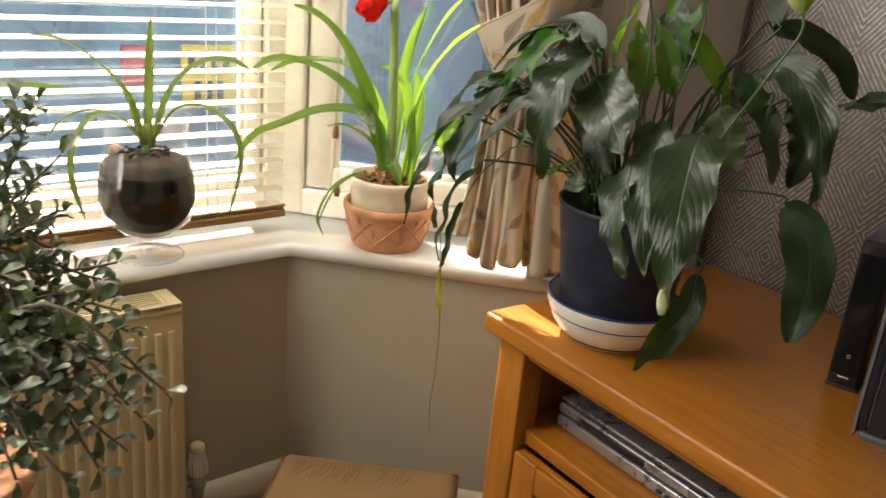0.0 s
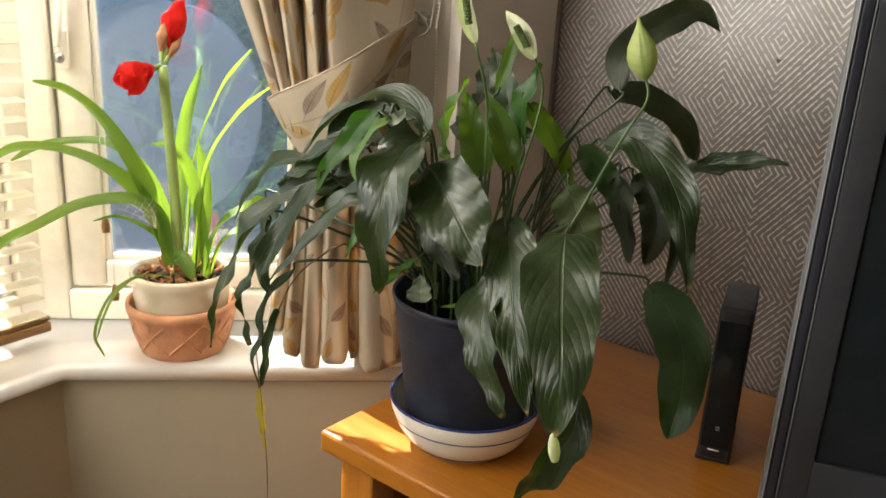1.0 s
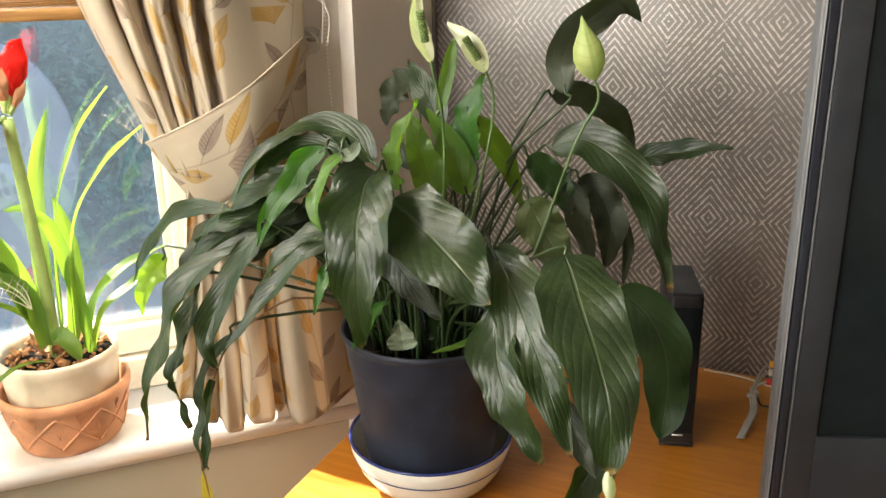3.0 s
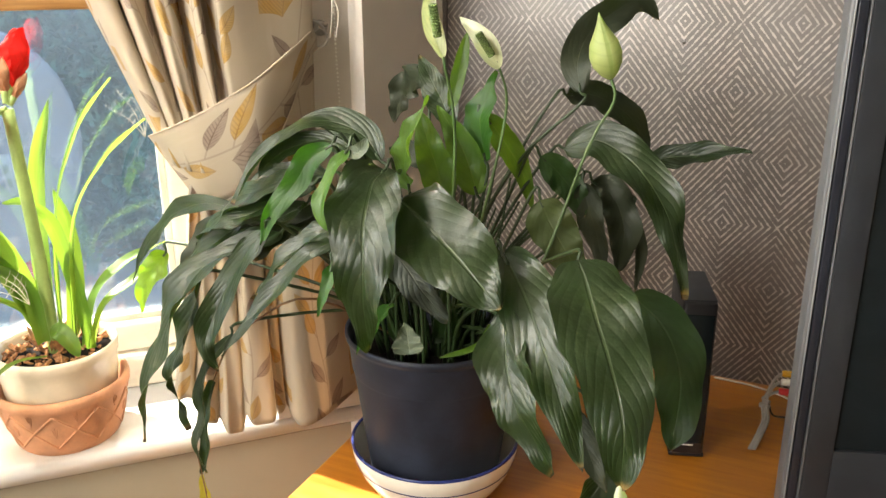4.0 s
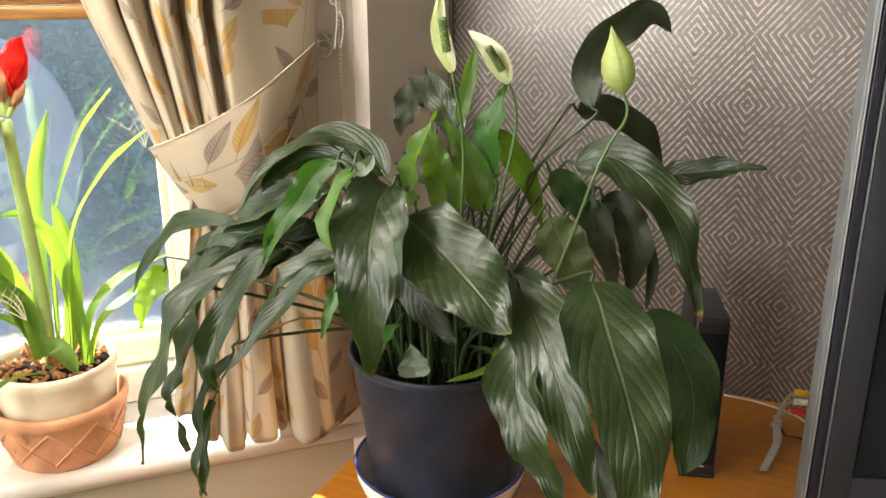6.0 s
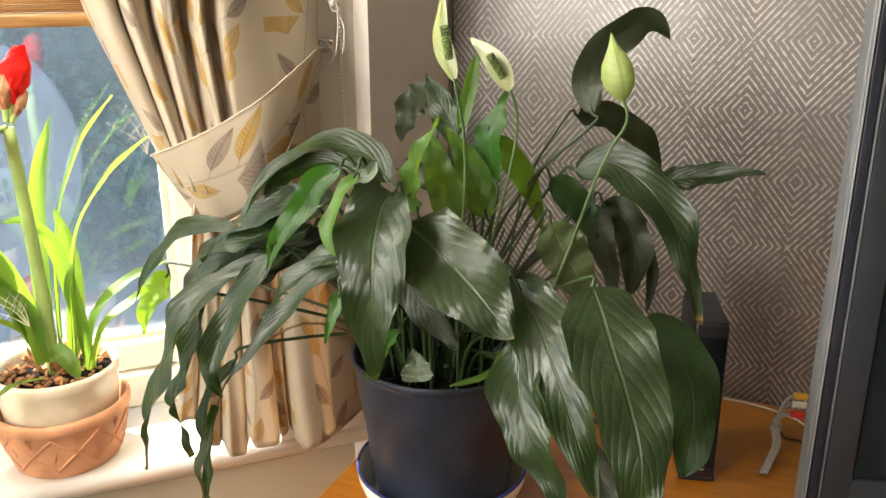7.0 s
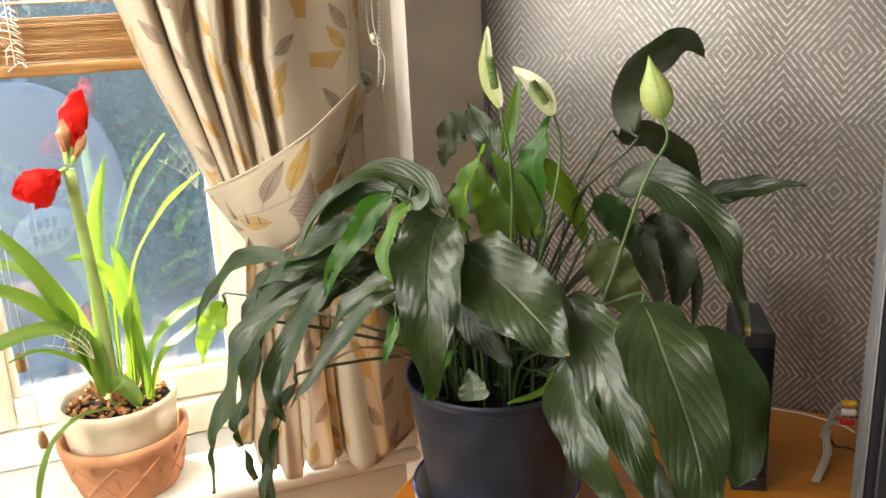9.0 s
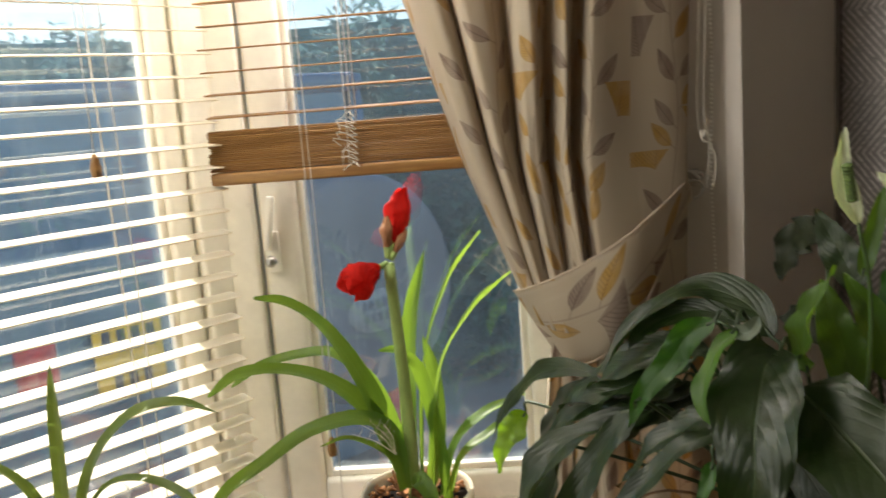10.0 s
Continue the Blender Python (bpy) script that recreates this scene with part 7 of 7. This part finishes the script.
for sy in (-0.78, 0.78):
    for xx in (-0.75, -3.1):
        w = part("wheel", lathe([(0, -0.11), (0.30, -0.11), (0.345, -0.08), (0.345, 0.08), (0.30, 0.11), (0, 0.11)], 32), M_TYRE, car)
        w.matrix_basis = pose(xx, sy, 0.345, 90, 0, 0)
part("bumper", box(0.16, 1.64, 0.22, (0.0, 0.0, 0.50), 0.05), M_BLACK, car)
part("tail_lamp", box(0.05, 0.09, 0.13, (0.0, -0.27, 1.12), 0.015), M_TAIL, car, "red tail lamp")
part("tail_lamp", box(0.05, 0.09, 0.13, (0.0, 0.76, 0.72), 0.015), M_TAIL, car, "red tail lamp")
plate = part("number_plate", box(0.010, 0.168, 0.190, (0.028, -0.065, 1.095), 0.004), M_PLATE, car, "yellow number plate with dark marks")
for r, n in ((1.145, 4), (1.055, 3)):
    for i in range(n):
        part("mark", box(0.004, 0.020, 0.055, (0.0345, -0.065 + (i - (n - 1) / 2) * 0.036, r), 0.002), M_BLACK, plate)
whl = part("spare_wheel", lathe([(0, 0.0), (0.318, 0.0), (0.330, 0.02), (0.330, 0.13), (0.320, 0.150), (0.300, 0.158), (0.12, 0.166), (0, 0.168)], 72), M_COVER, car, "grey hard spare wheel cover")
whl.matrix_basis = pose(-0.02, 0.590, 1.140, 0, 90, 0)
ov = lathe([(0, 0.0), (0.098, 0.0), (0.1, 0.002), (0.097, 0.004), (0, 0.005)], 48)
bmesh.ops.scale(ov, vec=(0.62, 1.0, 1.0), verts=ov.verts)
oval = part("oval_badge", ov, M_COVERL, whl, "pale oval badge with grey marks")
oval.matrix_basis = pose(0.060, 0.01, 0.1655)
for rrow, n in ((-0.020, 4), (0.018, 5)):
    for i in range(n):
        part("mark", box(0.026, 0.014, 0.003, (rrow, (i - (n - 1) / 2) * 0.024 + (0.010 if rrow > 0 else -0.008), 0.0055), 0.001), M_COVER, oval)


def hedge(name, p0, p1, height, depth, n, seed, label):
    """A dense conifer hedge of many small sprays on twigs."""
    rr = random.Random(seed)
    h = thing(name, p0, label, "hedge", "", "stuff")
    a, b = Vector(p0), Vector(p1)
    along = (b - a)
    out_ = Vector((along.y, -along.x, 0)).normalized()
    vs, fs = [], []
    for i in range(n):
        s, hz = rr.random(), rr.random()
        bulge = 0.16 * noise.noise(Vector((s * 9, hz * 5, seed))) + 0.10 * noise.noise(Vector((s * 30, hz * 16, seed)))
        c = along * s + Vector((0, 0, hz * height * (0.93 + 0.07 * math.sin(s * 40)))) + out_ * (bulge - depth * rr.random() ** 2)
        d = Vector((rr.gauss(0, 1), rr.gauss(0, 1), rr.gauss(0.5, 0.8))).normalized()
        w = d.orthogonal().normalized()
        w = Matrix.Rotation(rr.uniform(0, 6.28), 3, d) @ w
        ln, wd = rr.uniform(0.04, 0.11), rr.uniform(0.008, 0.022)
        k0 = len(vs)
        up = d.cross(w) * wd * 0.5
        vs += [c, c + d * ln * 0.5 + w * wd + up, c + d * ln, c + d * ln * 0.5 - w * wd + up]
        fs.append((k0, k0 + 1, k0 + 2, k0 + 3))
    me = bpy.data.meshes.new("sprays")
    me.from_pydata(vs, [], fs)
    me.materials.append(M_HEDGE)
    o = new("sprays", me)
    o.parent = h
    core = bmesh.new()
    box(along.length, 0.06, height * 0.95, (along.length / 2, 0, height * 0.475), bm=core)
    c_ob = part("core", core, M_HEDGE, h, "", False)
    c_ob.matrix_basis = Matrix.Translation(out_ * -(depth + 0.1)) @ pose(0, 0, 0, 0, 0, math.degrees(math.atan2(along.y, along.x)))
    return h


k = Nodes("hedge_spray")
rnd_ = k.n("NewGeometry").outputs["Random Per Island"]
M_HEDGE = k.done(k.mix(rnd_, (0.055, 0.10, 0.094), (0.13, 0.20, 0.19)), 0.6)
tr_ = k.n("BsdfTranslucent")
tr_.inputs[0].default_value = (0.19, 0.31, 0.30, 1)
mx_ = k.n("MixShader")
mx_.inputs[0].default_value = 0.6
k.put(mx_.inputs[1], k.b.outputs[0])
k.put(mx_.inputs[2], tr_.outputs[0])
k.put(k.t.nodes["Material Output"].inputs[0], mx_.outputs[0])
hedge("hedge", (-4.9, 1.0, -0.22), (-0.6, 4.6, -0.22), 2.30, 0.45, 26000, 3, "tall dense blue-green conifer hedge along the drive")
hedge("hedge", (-9.0, -6.0, -0.22), (-8.0, 3.5, -0.22), 2.7, 0.4, 13000, 4, "distant clipped green hedge across the road")
